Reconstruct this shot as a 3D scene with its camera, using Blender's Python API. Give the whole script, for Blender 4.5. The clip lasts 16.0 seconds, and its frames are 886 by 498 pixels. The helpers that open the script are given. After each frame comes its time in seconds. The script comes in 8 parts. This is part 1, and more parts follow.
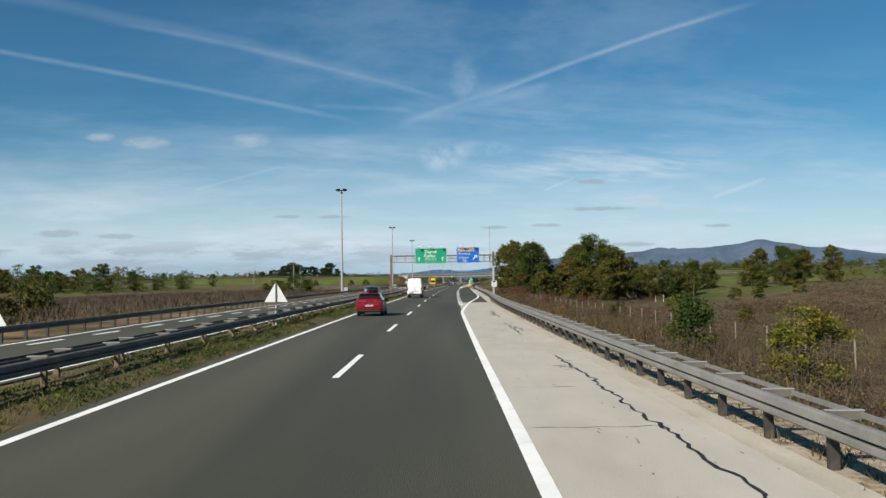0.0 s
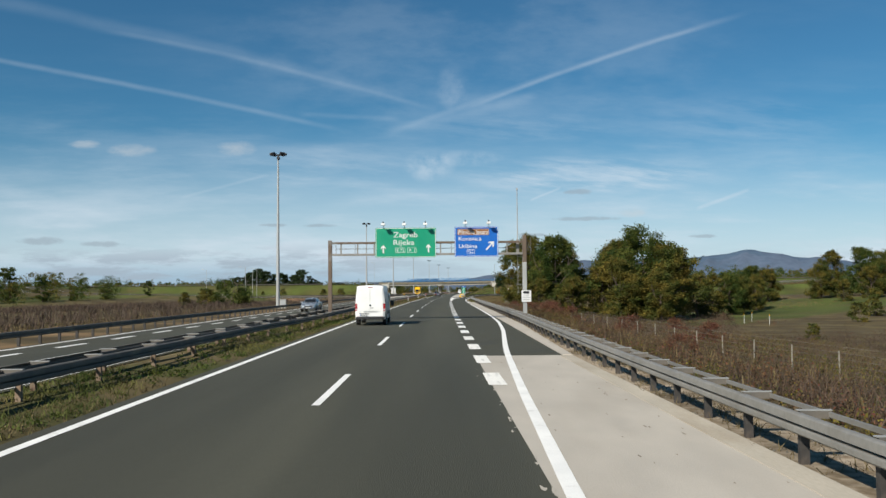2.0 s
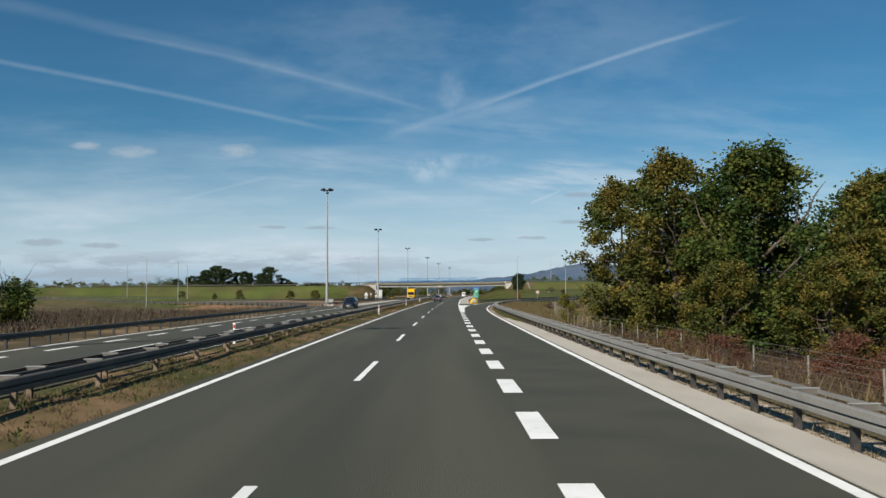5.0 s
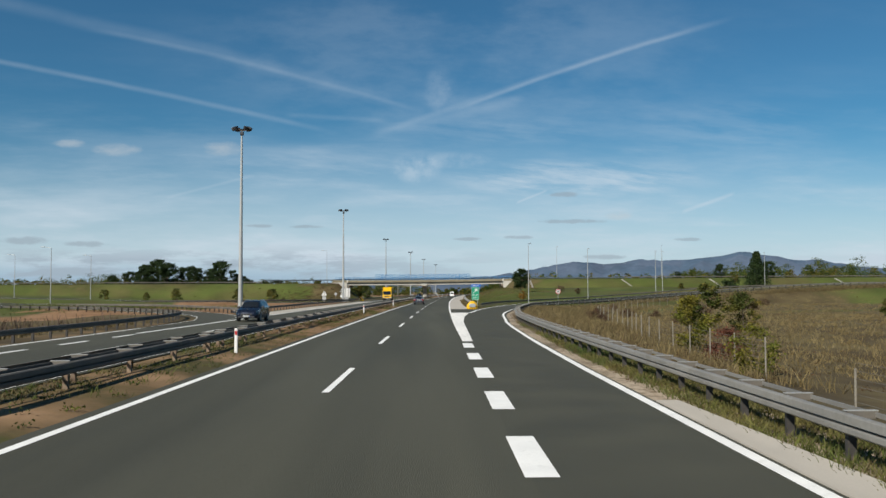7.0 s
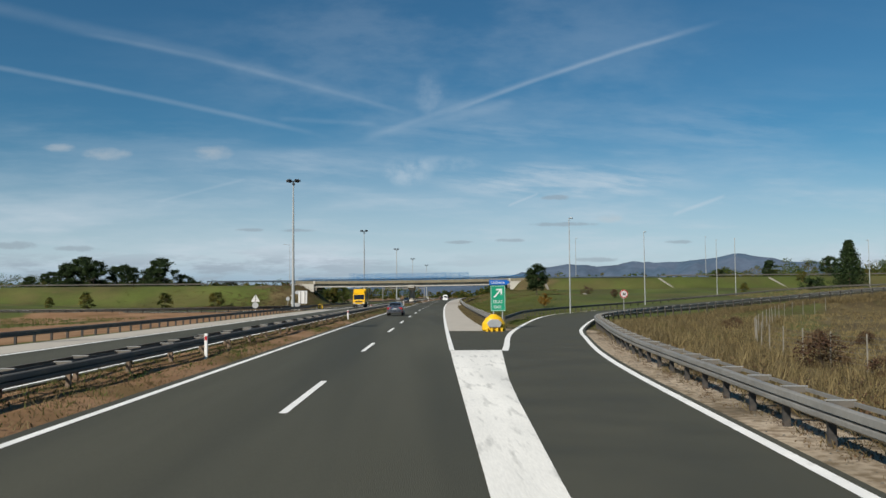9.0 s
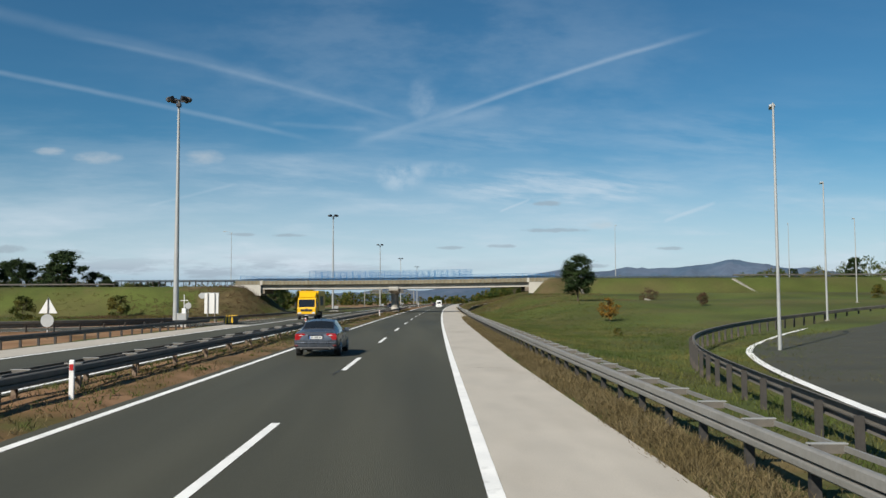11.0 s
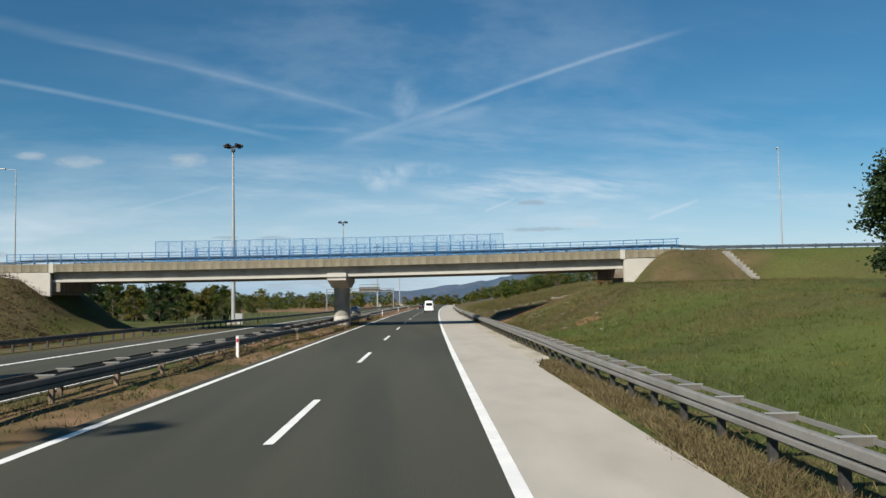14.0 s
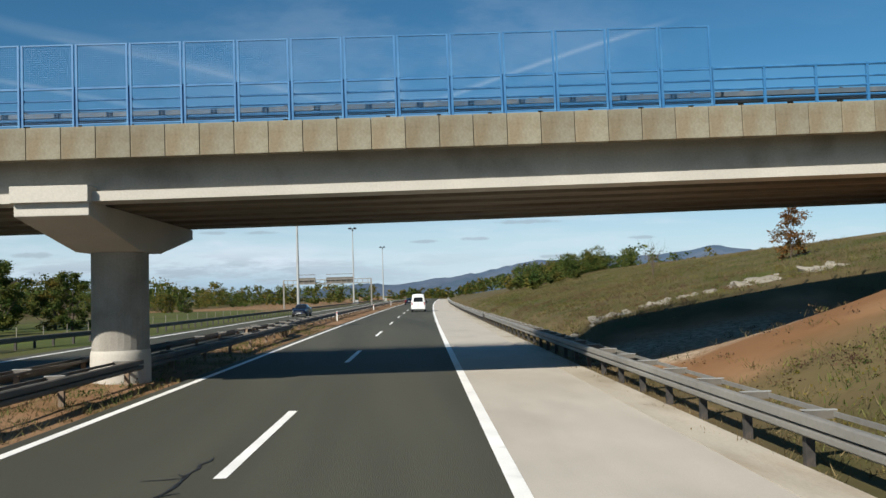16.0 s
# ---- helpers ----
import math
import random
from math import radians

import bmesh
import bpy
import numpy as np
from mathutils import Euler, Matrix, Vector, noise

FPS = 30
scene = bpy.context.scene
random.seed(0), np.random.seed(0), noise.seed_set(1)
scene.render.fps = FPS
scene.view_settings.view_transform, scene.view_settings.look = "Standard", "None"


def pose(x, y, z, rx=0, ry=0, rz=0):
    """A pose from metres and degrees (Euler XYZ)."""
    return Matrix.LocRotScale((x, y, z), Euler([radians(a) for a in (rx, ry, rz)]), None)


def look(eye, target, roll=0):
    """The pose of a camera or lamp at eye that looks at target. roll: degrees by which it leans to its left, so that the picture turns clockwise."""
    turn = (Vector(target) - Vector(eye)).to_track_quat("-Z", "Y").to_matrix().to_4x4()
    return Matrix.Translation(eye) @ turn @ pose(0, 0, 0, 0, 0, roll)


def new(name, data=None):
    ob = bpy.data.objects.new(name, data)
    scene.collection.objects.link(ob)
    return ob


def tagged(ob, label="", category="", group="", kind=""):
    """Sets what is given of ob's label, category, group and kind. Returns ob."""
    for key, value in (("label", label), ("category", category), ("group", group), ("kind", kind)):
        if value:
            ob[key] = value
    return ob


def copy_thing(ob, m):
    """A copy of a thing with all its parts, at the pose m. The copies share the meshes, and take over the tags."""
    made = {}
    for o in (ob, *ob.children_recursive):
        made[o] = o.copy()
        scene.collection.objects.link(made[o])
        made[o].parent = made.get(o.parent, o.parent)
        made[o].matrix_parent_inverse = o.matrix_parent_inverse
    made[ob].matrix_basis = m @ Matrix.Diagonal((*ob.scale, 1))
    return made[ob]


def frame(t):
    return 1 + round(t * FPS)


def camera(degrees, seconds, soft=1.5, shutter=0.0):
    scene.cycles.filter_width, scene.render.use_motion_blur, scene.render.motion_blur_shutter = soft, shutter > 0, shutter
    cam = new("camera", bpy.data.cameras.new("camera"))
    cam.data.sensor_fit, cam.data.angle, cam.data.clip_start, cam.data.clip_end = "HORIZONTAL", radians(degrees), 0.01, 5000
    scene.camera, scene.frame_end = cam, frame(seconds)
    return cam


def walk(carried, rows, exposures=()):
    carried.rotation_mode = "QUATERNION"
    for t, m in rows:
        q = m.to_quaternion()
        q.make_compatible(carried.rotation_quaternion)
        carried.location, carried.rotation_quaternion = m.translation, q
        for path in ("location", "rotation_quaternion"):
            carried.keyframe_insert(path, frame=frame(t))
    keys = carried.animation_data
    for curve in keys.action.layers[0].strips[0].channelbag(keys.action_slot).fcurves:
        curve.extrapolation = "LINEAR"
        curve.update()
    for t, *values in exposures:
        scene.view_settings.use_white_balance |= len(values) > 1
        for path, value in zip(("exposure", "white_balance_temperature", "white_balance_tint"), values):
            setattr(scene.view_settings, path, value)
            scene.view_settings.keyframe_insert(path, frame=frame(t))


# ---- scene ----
# x runs across the motorway, y along it; the road bends gently to the right.
BEND = 6.0e-5


def wp(x, y, z=0.0):
    """A place on the straightened plan, laid on the gently bending road."""
    return Vector((x + BEND * y * y, y - 2 * BEND * y * x, z))


def turn(y):
    return -math.degrees(math.atan(2 * BEND * y))


def at(x, y, z=0.0, rz=0.0):
    """A pose on the plan, turned with the road."""
    p = wp(x, y, z)
    return pose(p.x, p.y, p.z, 0, 0, rz + turn(y))


cam = camera(55.8, 16.0)
PATH = [  # seconds, x, y, z, yaw, pitch, lean
    (0.0, 2.585, -2.105, 2.248, 0.014, 2.172, 0.696),
    (0.5, 2.551, 12.267, 2.266, -0.180, 2.280, 0.680),
    (1.0, 2.544, 26.474, 2.258, -0.260, 2.467, 0.580),
    (1.5, 2.466, 40.660, 2.245, -0.530, 2.752, 0.500),
    (2.0, 2.402, 54.878, 2.267, -0.540, 2.797, 0.480),
    (2.5, 2.410, 69.038, 2.200, -0.510, 2.892, 0.400),
    (3.0, 2.360, 83.022, 2.245, -0.540, 2.865, 0.420),
    (3.5, 2.386, 97.007, 2.242, -0.302, 2.938, 0.399),
    (4.0, 2.400, 111.185, 2.250, -0.080, 2.950, 0.360),
    (4.5, 2.420, 125.368, 2.270, 0.170, 2.920, 0.300),
    (5.0, 2.304, 139.678, 2.291, 0.038, 2.970, 0.299),
    (7.5, 2.780, 210.589, 2.298, -0.524, 2.911, 0.264),
    (8.0, 2.990, 224.785, 2.275, -0.520, 3.030, 0.400),
    (8.5, 2.997, 238.858, 2.284, -0.635, 3.089, 0.532),
    (9.0, 2.980, 253.135, 2.295, -0.680, 3.140, 0.450),
    (11.5, 2.835, 327.111, 2.286, -0.920, 3.542, 0.334),
    (12.0, 2.735, 341.548, 2.290, -0.960, 3.450, 0.460),
    (12.5, 2.684, 355.767, 2.276, -0.960, 3.447, 0.580),
    (13.0, 2.588, 369.936, 2.264, -1.159, 3.512, 0.787),
    (13.5, 2.546, 384.197, 2.236, -1.235, 3.606, 0.976),
    (14.0, 2.583, 398.437, 2.274, -1.230, 3.524, 1.045),
    (14.5, 2.484, 412.530, 2.269, -1.372, 3.513, 1.173),
    (15.0, 2.536, 426.632, 2.207, -1.474, 3.462, 1.393),
    (15.5, 2.447, 440.803, 2.233, -1.692, 3.362, 1.527),
    (16.0, 2.597, 455.361, 2.260, -1.616, 3.050, 1.675),
]
walk(cam, [(t, pose(*wp(x, y, z), 90 + p, r, a + turn(y))) for t, x, y, z, a, p, r in PATH],
     exposures=[(0.0, 0.36), (2.0, 0.34), (3.5, 0.20), (5.0, 0.26), (8.0, 0.22), (9.0, 0.14), (11.5, 0.34), (14.5, 0.40), (16.0, 0.46)])

# ---- sky, sun ----
SUN_DIR = Vector((0.88, 1.08, -1.0)).normalized()      # the way the light travels
world = bpy.data.worlds.new("sky")
scene.world = world
world.use_nodes = True
wn, wl = world.node_tree.nodes, world.node_tree.links


def wnode(kind, **values):
    n = wn.new(kind)
    for key, value in values.items():
        if key == "op":
            n.operation = value
        elif key == "clamp":
            n.use_clamp = value
        else:
            n.inputs[int(key[1:])].default_value = value
    return n


def wmath(op, a, b=0.0, c=0.0, clamp=False):
    n = wn.new("ShaderNodeMath")
    n.operation, n.use_clamp = op, clamp
    for i, v in enumerate((a, b, c)):
        if isinstance(v, (int, float)):
            n.inputs[i].default_value = v
        else:
            wl.new(v, n.inputs[i])
    return n.outputs[0]


def wstep(v, lo, hi):
    n = wn.new("ShaderNodeMapRange")
    n.interpolation_type = "SMOOTHSTEP"
    wl.new(v, n.inputs[0])
    n.inputs[1].default_value, n.inputs[2].default_value = lo, hi
    return n.outputs[0]


SKY_TINT = (0.43, 0.965, 1.20, 1)      # the clear teal-blue of the day
background = wn["Background"]
sky = wn.new("ShaderNodeTexSky")
sky.sky_type, sky.sun_disc = "NISHITA", False
sky.sun_elevation, sky.sun_rotation = math.asin(-SUN_DIR.z), math.atan2(-SUN_DIR.x, -SUN_DIR.y)
sky.altitude, sky.air_density, sky.dust_density, sky.ozone_density = 500, 1.0, 0.3, 1.2
tint = wn.new("ShaderNodeMix")
tint.data_type, tint.blend_type = "RGBA", "MULTIPLY"
tint.inputs[0].default_value = 1.0
wl.new(sky.outputs[0], tint.inputs[6])
tint.inputs[7].default_value = SKY_TINT
coord = wn.new("ShaderNodeTexCoord")
axes = wn.new("ShaderNodeSeparateXYZ")
wl.new(coord.outputs["Generated"], axes.inputs[0])
ahead = wmath("MAXIMUM", wmath("ABSOLUTE", axes.outputs[1]), 0.02)
u = wmath("DIVIDE", axes.outputs[0], ahead)
v = wmath("DIVIDE", axes.outputs[2], ahead)


def wnoise(x, y, z, scale, detail=4.0, rough=0.55):
    both = wn.new("ShaderNodeCombineXYZ")
    for i, value in enumerate((x, y, z)):
        if isinstance(value, (int, float)):
            both.inputs[i].default_value = value
        else:
            wl.new(value, both.inputs[i])
    n = wn.new("ShaderNodeTexNoise")
    wl.new(both.outputs[0], n.inputs["Vector"])
    n.inputs["Scale"].default_value, n.inputs["Detail"].default_value, n.inputs["Roughness"].default_value = scale, detail, rough
    return n.outputs[0]


wobble = wmath("MULTIPLY", wmath("SUBTRACT", wnoise(u, v, 3.0, 9.0), 0.5), 0.02)


def trail(u0, v0, u1, v1, bow, width, strength, soft=1.0):
    """One vapour trail between two places of the sky, bowed, fading at its ends."""
    along = wmath("DIVIDE", wmath("SUBTRACT", u, u0), u1 - u0)
    line = wmath("MULTIPLY_ADD", along, v1 - v0, v0)
    arch = wmath("MULTIPLY", wmath("MULTIPLY", along, wmath("SUBTRACT", 1.0, along)), 4 * bow)
    far = wmath("ABSOLUTE", wmath("ADD", wmath("SUBTRACT", wmath("SUBTRACT", v, line), arch), wmath("MULTIPLY", wobble, width * 40)))
    core = wmath("SUBTRACT", 1.0, wstep(far, 0.0, width))
    ends = wmath("MULTIPLY", wstep(along, 0.0, 0.12 * soft), wmath("SUBTRACT", 1.0, wstep(along, 1 - 0.12 * soft, 1.0)))
    grain = wmath("MULTIPLY_ADD", wnoise(u, v, 7.0, 22.0, 5.0), 0.9, 0.45)
    return wmath("MULTIPLY", wmath("MULTIPLY", wmath("MULTIPLY", core, ends), grain), strength)


cover = 0.0
for row in (
    (-0.90, 0.345, -0.075, 0.186, 0.009, 0.0052, 0.19),
    (-0.95, 0.425, 0.015, 0.216, 0.020, 0.0130, 0.10),
    (-0.40, 0.318, 0.015, 0.215, 0.006, 0.0050, 0.10),
    (-0.055, 0.186, 0.400, 0.338, 0.004, 0.0060, 0.13),
    (0.040, 0.2160, 0.345, 0.3200, 0.004, 0.0042, 0.17),
    (-0.060, 0.187, 0.140, 0.236, 0.000, 0.0100, 0.14),
    (-0.160, 0.213, -0.030, 0.205, 0.000, 0.0050, 0.10),
    (0.320, 0.094, 0.390, 0.119, 0.000, 0.0040, 0.26),
    (0.120, 0.106, 0.160, 0.122, 0.000, 0.0025, 0.22),
    (-0.300, 0.112, -0.190, 0.140, 0.000, 0.0030, 0.12),
):
    cover = wmath("ADD", cover, trail(*row))
streak = wnoise(wmath("MULTIPLY", u, 7.0), wmath("MULTIPLY_ADD", v, 46.0, wmath("MULTIPLY", u, 5.0)), 31.0, 1.3, 6.0, 0.62)
curl = wnoise(u, v, 41.0, 26.0, 5.0, 0.6)
veiled = wnoise(wmath("MULTIPLY", u, 1.2), wmath("MULTIPLY", v, 3.0), 51.0, 5.0, 6.0, 0.6)
# patches of cirrus: a thin wide veil, a fan where the trails cross, a curl below it, a streaked sheet to the right
for pu, pv, pw, ph, grain, amount in ((0.030, 0.243, 0.024, 0.034, curl, 0.20), (0.000, 0.148, 0.036, 0.022, curl, 0.40), (0.045, 0.158, 0.060, 0.012, curl, 0.26),
                                      (0.190, 0.136, 0.190, 0.028, streak, 0.55), (0.110, 0.195, 0.160, 0.022, streak, 0.16), (-0.130, 0.150, 0.180, 0.030, streak, 0.20), (0.380, 0.200, 0.160, 0.040, streak, 0.14), (0.060, 0.285, 0.42, 0.150, veiled, 0.15)):
    du, dv = wmath("DIVIDE", wmath("SUBTRACT", u, pu), pw), wmath("DIVIDE", wmath("SUBTRACT", v, pv), ph)
    inside = wmath("SUBTRACT", 1.0, wstep(wmath("ADD", wmath("MULTIPLY", du, du), wmath("MULTIPLY", dv, dv)), 0.0, 1.0))
    cover = wmath("ADD", cover, wmath("MULTIPLY", wmath("MULTIPLY", inside, wstep(grain, 0.36, 0.68)), amount))
# thin veil of cirrus, streaked across, thicker towards the horizon
veil = wnoise(wmath("MULTIPLY", u, 1.6), wmath("MULTIPLY", v, 9.0), 1.0, 2.2, 6.0, 0.6)
low = wmath("SUBTRACT", 1.0, wstep(v, 0.05, 0.28))
veil = wmath("MULTIPLY", wstep(veil, 0.42, 0.75), wmath("MULTIPLY_ADD", low, 0.34, 0.03))
cover = wmath("ADD", cover, veil)
# bank of pale haze close above the horizon and small flat cumulus over it
haze = wmath("MULTIPLY", wmath("SUBTRACT", 1.0, wstep(v, -0.02, 0.215)), 0.90)
wisps = wnoise(wmath("MULTIPLY_ADD", v, 2.5, wmath("MULTIPLY", u, 2.4)), wmath("MULTIPLY", v, 14.0), 21.0, 3.0, 8.0, 0.62)
cover = wmath("ADD", cover, wmath("MULTIPLY", wmath("MULTIPLY", wstep(wisps, 0.48, 0.8), wmath("SUBTRACT", 1.0, wstep(v, 0.08, 0.30))), 0.22))
cover = wmath("ADD", wmath("MULTIPLY", cover, 0.8), haze)
puff = wnoise(wmath("MULTIPLY", u, 5.0), wmath("MULTIPLY", v, 30.0), 11.0, 1.9, 8.0, 0.62)
bank = wmath("MULTIPLY", wstep(v, -0.01, 0.016), wmath("SUBTRACT", 1.0, wstep(v, 0.034, 0.062)))
left = wmath("SUBTRACT", 1.0, wstep(u, -0.20, 0.16))
blue = wmath("MULTIPLY", wmath("SUBTRACT", 1.0, wstep(v, 0.008, 0.050)), wmath("MULTIPLY_ADD", left, 0.60, 0.15))
puff = wmath("MULTIPLY", wmath("MULTIPLY", wstep(puff, 0.44, 0.58), bank), wmath("MULTIPLY_ADD", left, 0.65, 0.15))
mix = wn.new("ShaderNodeMix")
mix.data_type = "RGBA"
wl.new(wmath("MINIMUM", cover, 1.0), mix.inputs[0])
wl.new(tint.outputs[2], mix.inputs[6])
mix.inputs[7].default_value = (10.2, 11.8, 13.2, 1)
mix2 = wn.new("ShaderNodeMix")
mix2.data_type = "RGBA"
wl.new(puff, mix2.inputs[0])
deep = wn.new("ShaderNodeMix")
deep.data_type = "RGBA"
wl.new(blue, deep.inputs[0])
wl.new(mix.outputs[2], deep.inputs[6])
deep.inputs[7].default_value = (4.4, 7.0, 9.4, 1)
wl.new(deep.outputs[2], mix2.inputs[6])
mix2.inputs[7].default_value = (6.0, 7.3, 8.6, 1)
last = mix2.outputs[2]
for pu, pv, pw, ph in (
    (-0.355, 0.1700, 0.032, 0.008),
    (-0.231, 0.1715, 0.024, 0.010),
    (-0.411, 0.1770, 0.020, 0.006),
    (0.245, 0.0910, 0.018, 0.006),
):
    du, dv = wmath("DIVIDE", wmath("SUBTRACT", u, pu), pw), wmath("DIVIDE", wmath("SUBTRACT", v, pv), ph)
    ring = wmath("ADD", wmath("MULTIPLY", du, du), wmath("MULTIPLY", dv, dv))
    ring = wmath("ADD", ring, wmath("MULTIPLY", wmath("SUBTRACT", wnoise(u, wmath("MULTIPLY", v, 2.0), 5.0, 60.0), 0.5), 1.6))
    spot = wn.new("ShaderNodeMix")
    spot.data_type = "RGBA"
    wl.new(wmath("MULTIPLY", wmath("SUBTRACT", 1.0, wstep(ring, -0.4, 1.2)), 0.45), spot.inputs[0])
    wl.new(last, spot.inputs[6])
    spot.inputs[7].default_value = (9.6, 10.2, 10.6, 1)
    last = spot.outputs[2]
for pu, pv, pw, ph in ((0.190, 0.084, 0.050, 0.0030), (0.180, 0.1165, 0.020, 0.004), (0.063, 0.063, 0.022, 0.0025), (0.124, 0.065, 0.020, 0.0028), (-0.186, 0.079, 0.020, 0.0025), (-0.130, 0.078, 0.022, 0.0025), (0.227, 0.041, 0.030, 0.0035), (0.330, 0.062, 0.022, 0.0025), (-0.460, 0.062, 0.030, 0.006), (-0.390, 0.058, 0.030, 0.004)):
    du, dv = wmath("DIVIDE", wmath("SUBTRACT", u, pu), pw), wmath("DIVIDE", wmath("SUBTRACT", v, pv), ph)
    ring = wmath("ADD", wmath("ADD", wmath("MULTIPLY", du, du), wmath("MULTIPLY", dv, dv)), wmath("MULTIPLY", wmath("SUBTRACT", wnoise(u, wmath("MULTIPLY", v, 2.0), 6.0, 70.0), 0.5), 1.8))
    spot = wn.new("ShaderNodeMix")
    spot.data_type = "RGBA"
    wl.new(wmath("MULTIPLY", wmath("SUBTRACT", 1.0, wstep(ring, 0.1, 1.0)), 0.55), spot.inputs[0])
    wl.new(last, spot.inputs[6])
    spot.inputs[7].default_value = (5.2, 6.2, 7.2, 1)
    last = spot.outputs[2]
wl.new(last, background.inputs[0])
background.inputs[1].default_value = 0.0495

sun = new("sun", bpy.data.lights.new("sun", "SUN"))
sun.data.energy, sun.data.angle, sun.data.color = 5.0, radians(0.55), (1.0, 0.94, 0.84)
sun.matrix_world = look((-60, -60, 80), Vector((-60, -60, 80)) + SUN_DIR)

# ---- materials ----
def material(name, base, rough=0.8, metal=0.0, vary=0.25, scale=1.0, fine=30.0, bump=0.3, second=None, split=(0.45, 0.6), second_scale=None, spec=0.5, island=0.0, stretch=None, coat=0.0, objvary=0.0):
    """A surface with a base colour varied at two scales, patches of a second colour and a fine relief."""
    m = bpy.data.materials.new(name)
    m.use_nodes = True
    nodes, links = m.node_tree.nodes, m.node_tree.links
    b = nodes["Principled BSDF"]
    b.inputs["Roughness"].default_value, b.inputs["Metallic"].default_value = rough, metal
    b.inputs["Specular IOR Level"].default_value = spec
    b.inputs["Coat Weight"].default_value = coat
    b.inputs["Coat Roughness"].default_value = 0.06
    tex = nodes.new("ShaderNodeTexCoord")
    where = tex.outputs["Object"]
    if stretch:
        mp = nodes.new("ShaderNodeMapping")
        mp.inputs["Scale"].default_value = stretch
        links.new(where, mp.inputs[0])
        where = mp.outputs[0]

    def noise_at(sc, detail):
        n = nodes.new("ShaderNodeTexNoise")
        n.inputs["Scale"].default_value, n.inputs["Detail"].default_value = sc, detail
        links.new(where, n.inputs["Vector"])
        return n.outputs[0]

    def mixed(kind, fac, a, c):
        n = nodes.new("ShaderNodeMix")
        n.data_type, n.blend_type = "RGBA", kind
        for i, value in ((0, fac), (6, a), (7, c)):
            if isinstance(value, (float, tuple)):
                n.inputs[i].default_value = value
            else:
                links.new(value, n.inputs[i])
        return n.outputs[2]

    def ranged(value, lo, hi, a, c):
        n = nodes.new("ShaderNodeMapRange")
        links.new(value, n.inputs[0])
        for i, q in enumerate((lo, hi, a, c)):
            n.inputs[i + 1].default_value = q
        return n.outputs[0]

    colour = (*base, 1.0)
    coarse, grain = noise_at(scale, 5.0), noise_at(fine, 4.0)
    if second:
        patch = noise_at(second_scale, 6.0) if second_scale else coarse
        colour = mixed("MIX", ranged(patch, split[0], split[1], 0.0, 1.0), colour, (*second, 1.0))
    grey = nodes.new("ShaderNodeMath")
    grey.operation = "MULTIPLY"
    links.new(ranged(coarse, 0.3, 0.7, 1 - vary, 1 + vary), grey.inputs[0])
    links.new(ranged(grain, 0.3, 0.7, 1 - 0.6 * vary, 1 + 0.6 * vary), grey.inputs[1])
    tone = grey.outputs[0]
    for amount, source in ((island, "ShaderNodeNewGeometry"), (objvary, "ShaderNodeObjectInfo")):
        if amount:
            g = nodes.new(source)
            more = nodes.new("ShaderNodeMath")
            more.operation = "MULTIPLY"
            links.new(tone, more.inputs[0])
            links.new(ranged(g.outputs["Random Per Island" if source == "ShaderNodeNewGeometry" else "Random"], 0, 1, 1 - amount, 1 + amount), more.inputs[1])
            tone = more.outputs[0]
    shade = nodes.new("ShaderNodeCombineColor")
    for i in range(3):
        links.new(tone, shade.inputs[i])
    links.new(mixed("MULTIPLY", 1.0, colour, shade.outputs[0]), b.inputs["Base Color"])
    if rough > 0.12:
        links.new(ranged(coarse, 0.3, 0.7, max(rough - 0.12, 0.03), min(rough + 0.1, 1.0)), b.inputs["Roughness"])
    if bump:
        bn = nodes.new("ShaderNodeBump")
        bn.inputs["Strength"].default_value, bn.inputs["Distance"].default_value = bump, 0.02
        links.new(grain, bn.inputs["Height"])
        links.new(bn.outputs[0], b.inputs["Normal"])
    return m


def leaf_material(name, a, c, seed_scale=0.5):
    """Thin leaves: two hues mixed leaf by leaf and clump by clump, a little light passing through."""
    m = material(name, a, 0.75, vary=0.3, scale=seed_scale, fine=3.0, bump=0.0, second=c, split=(0.4, 0.62), island=0.45, spec=0.25)
    nodes, links = m.node_tree.nodes, m.node_tree.links
    b = nodes["Principled BSDF"]
    out = nodes["Material Output"]
    t = nodes.new("ShaderNodeBsdfTranslucent")
    links.new(b.inputs["Base Color"].links[0].from_socket, t.inputs[0])
    mx = nodes.new("ShaderNodeMixShader")
    mx.inputs[0].default_value = 0.25
    links.new(b.outputs[0], mx.inputs[1])
    links.new(t.outputs[0], mx.inputs[2])
    links.new(mx.outputs[0], out.inputs[0])
    return m


M = {}
M["asphalt"] = material("asphalt", (0.053, 0.0525, 0.0375), 0.88, vary=0.16, scale=0.35, fine=90, bump=0.35, second=(0.0675, 0.0662, 0.0475), split=(0.42, 0.62), second_scale=0.42, spec=0.3, stretch=(1, 0.06, 1))
M["asphalt_new"] = material("asphalt_new", (0.0565, 0.056, 0.0405), 0.9, vary=0.12, scale=0.5, fine=80, bump=0.35, spec=0.3)
M["concrete_road"] = material("concrete_road", (0.4284, 0.3906, 0.3318), 0.9, vary=0.06, scale=1.5, fine=45, bump=0.2, second=(0.3528, 0.315, 0.2604), split=(0.5, 0.85), second_scale=0.5, spec=0.3, stretch=(1.0, 0.35, 1))
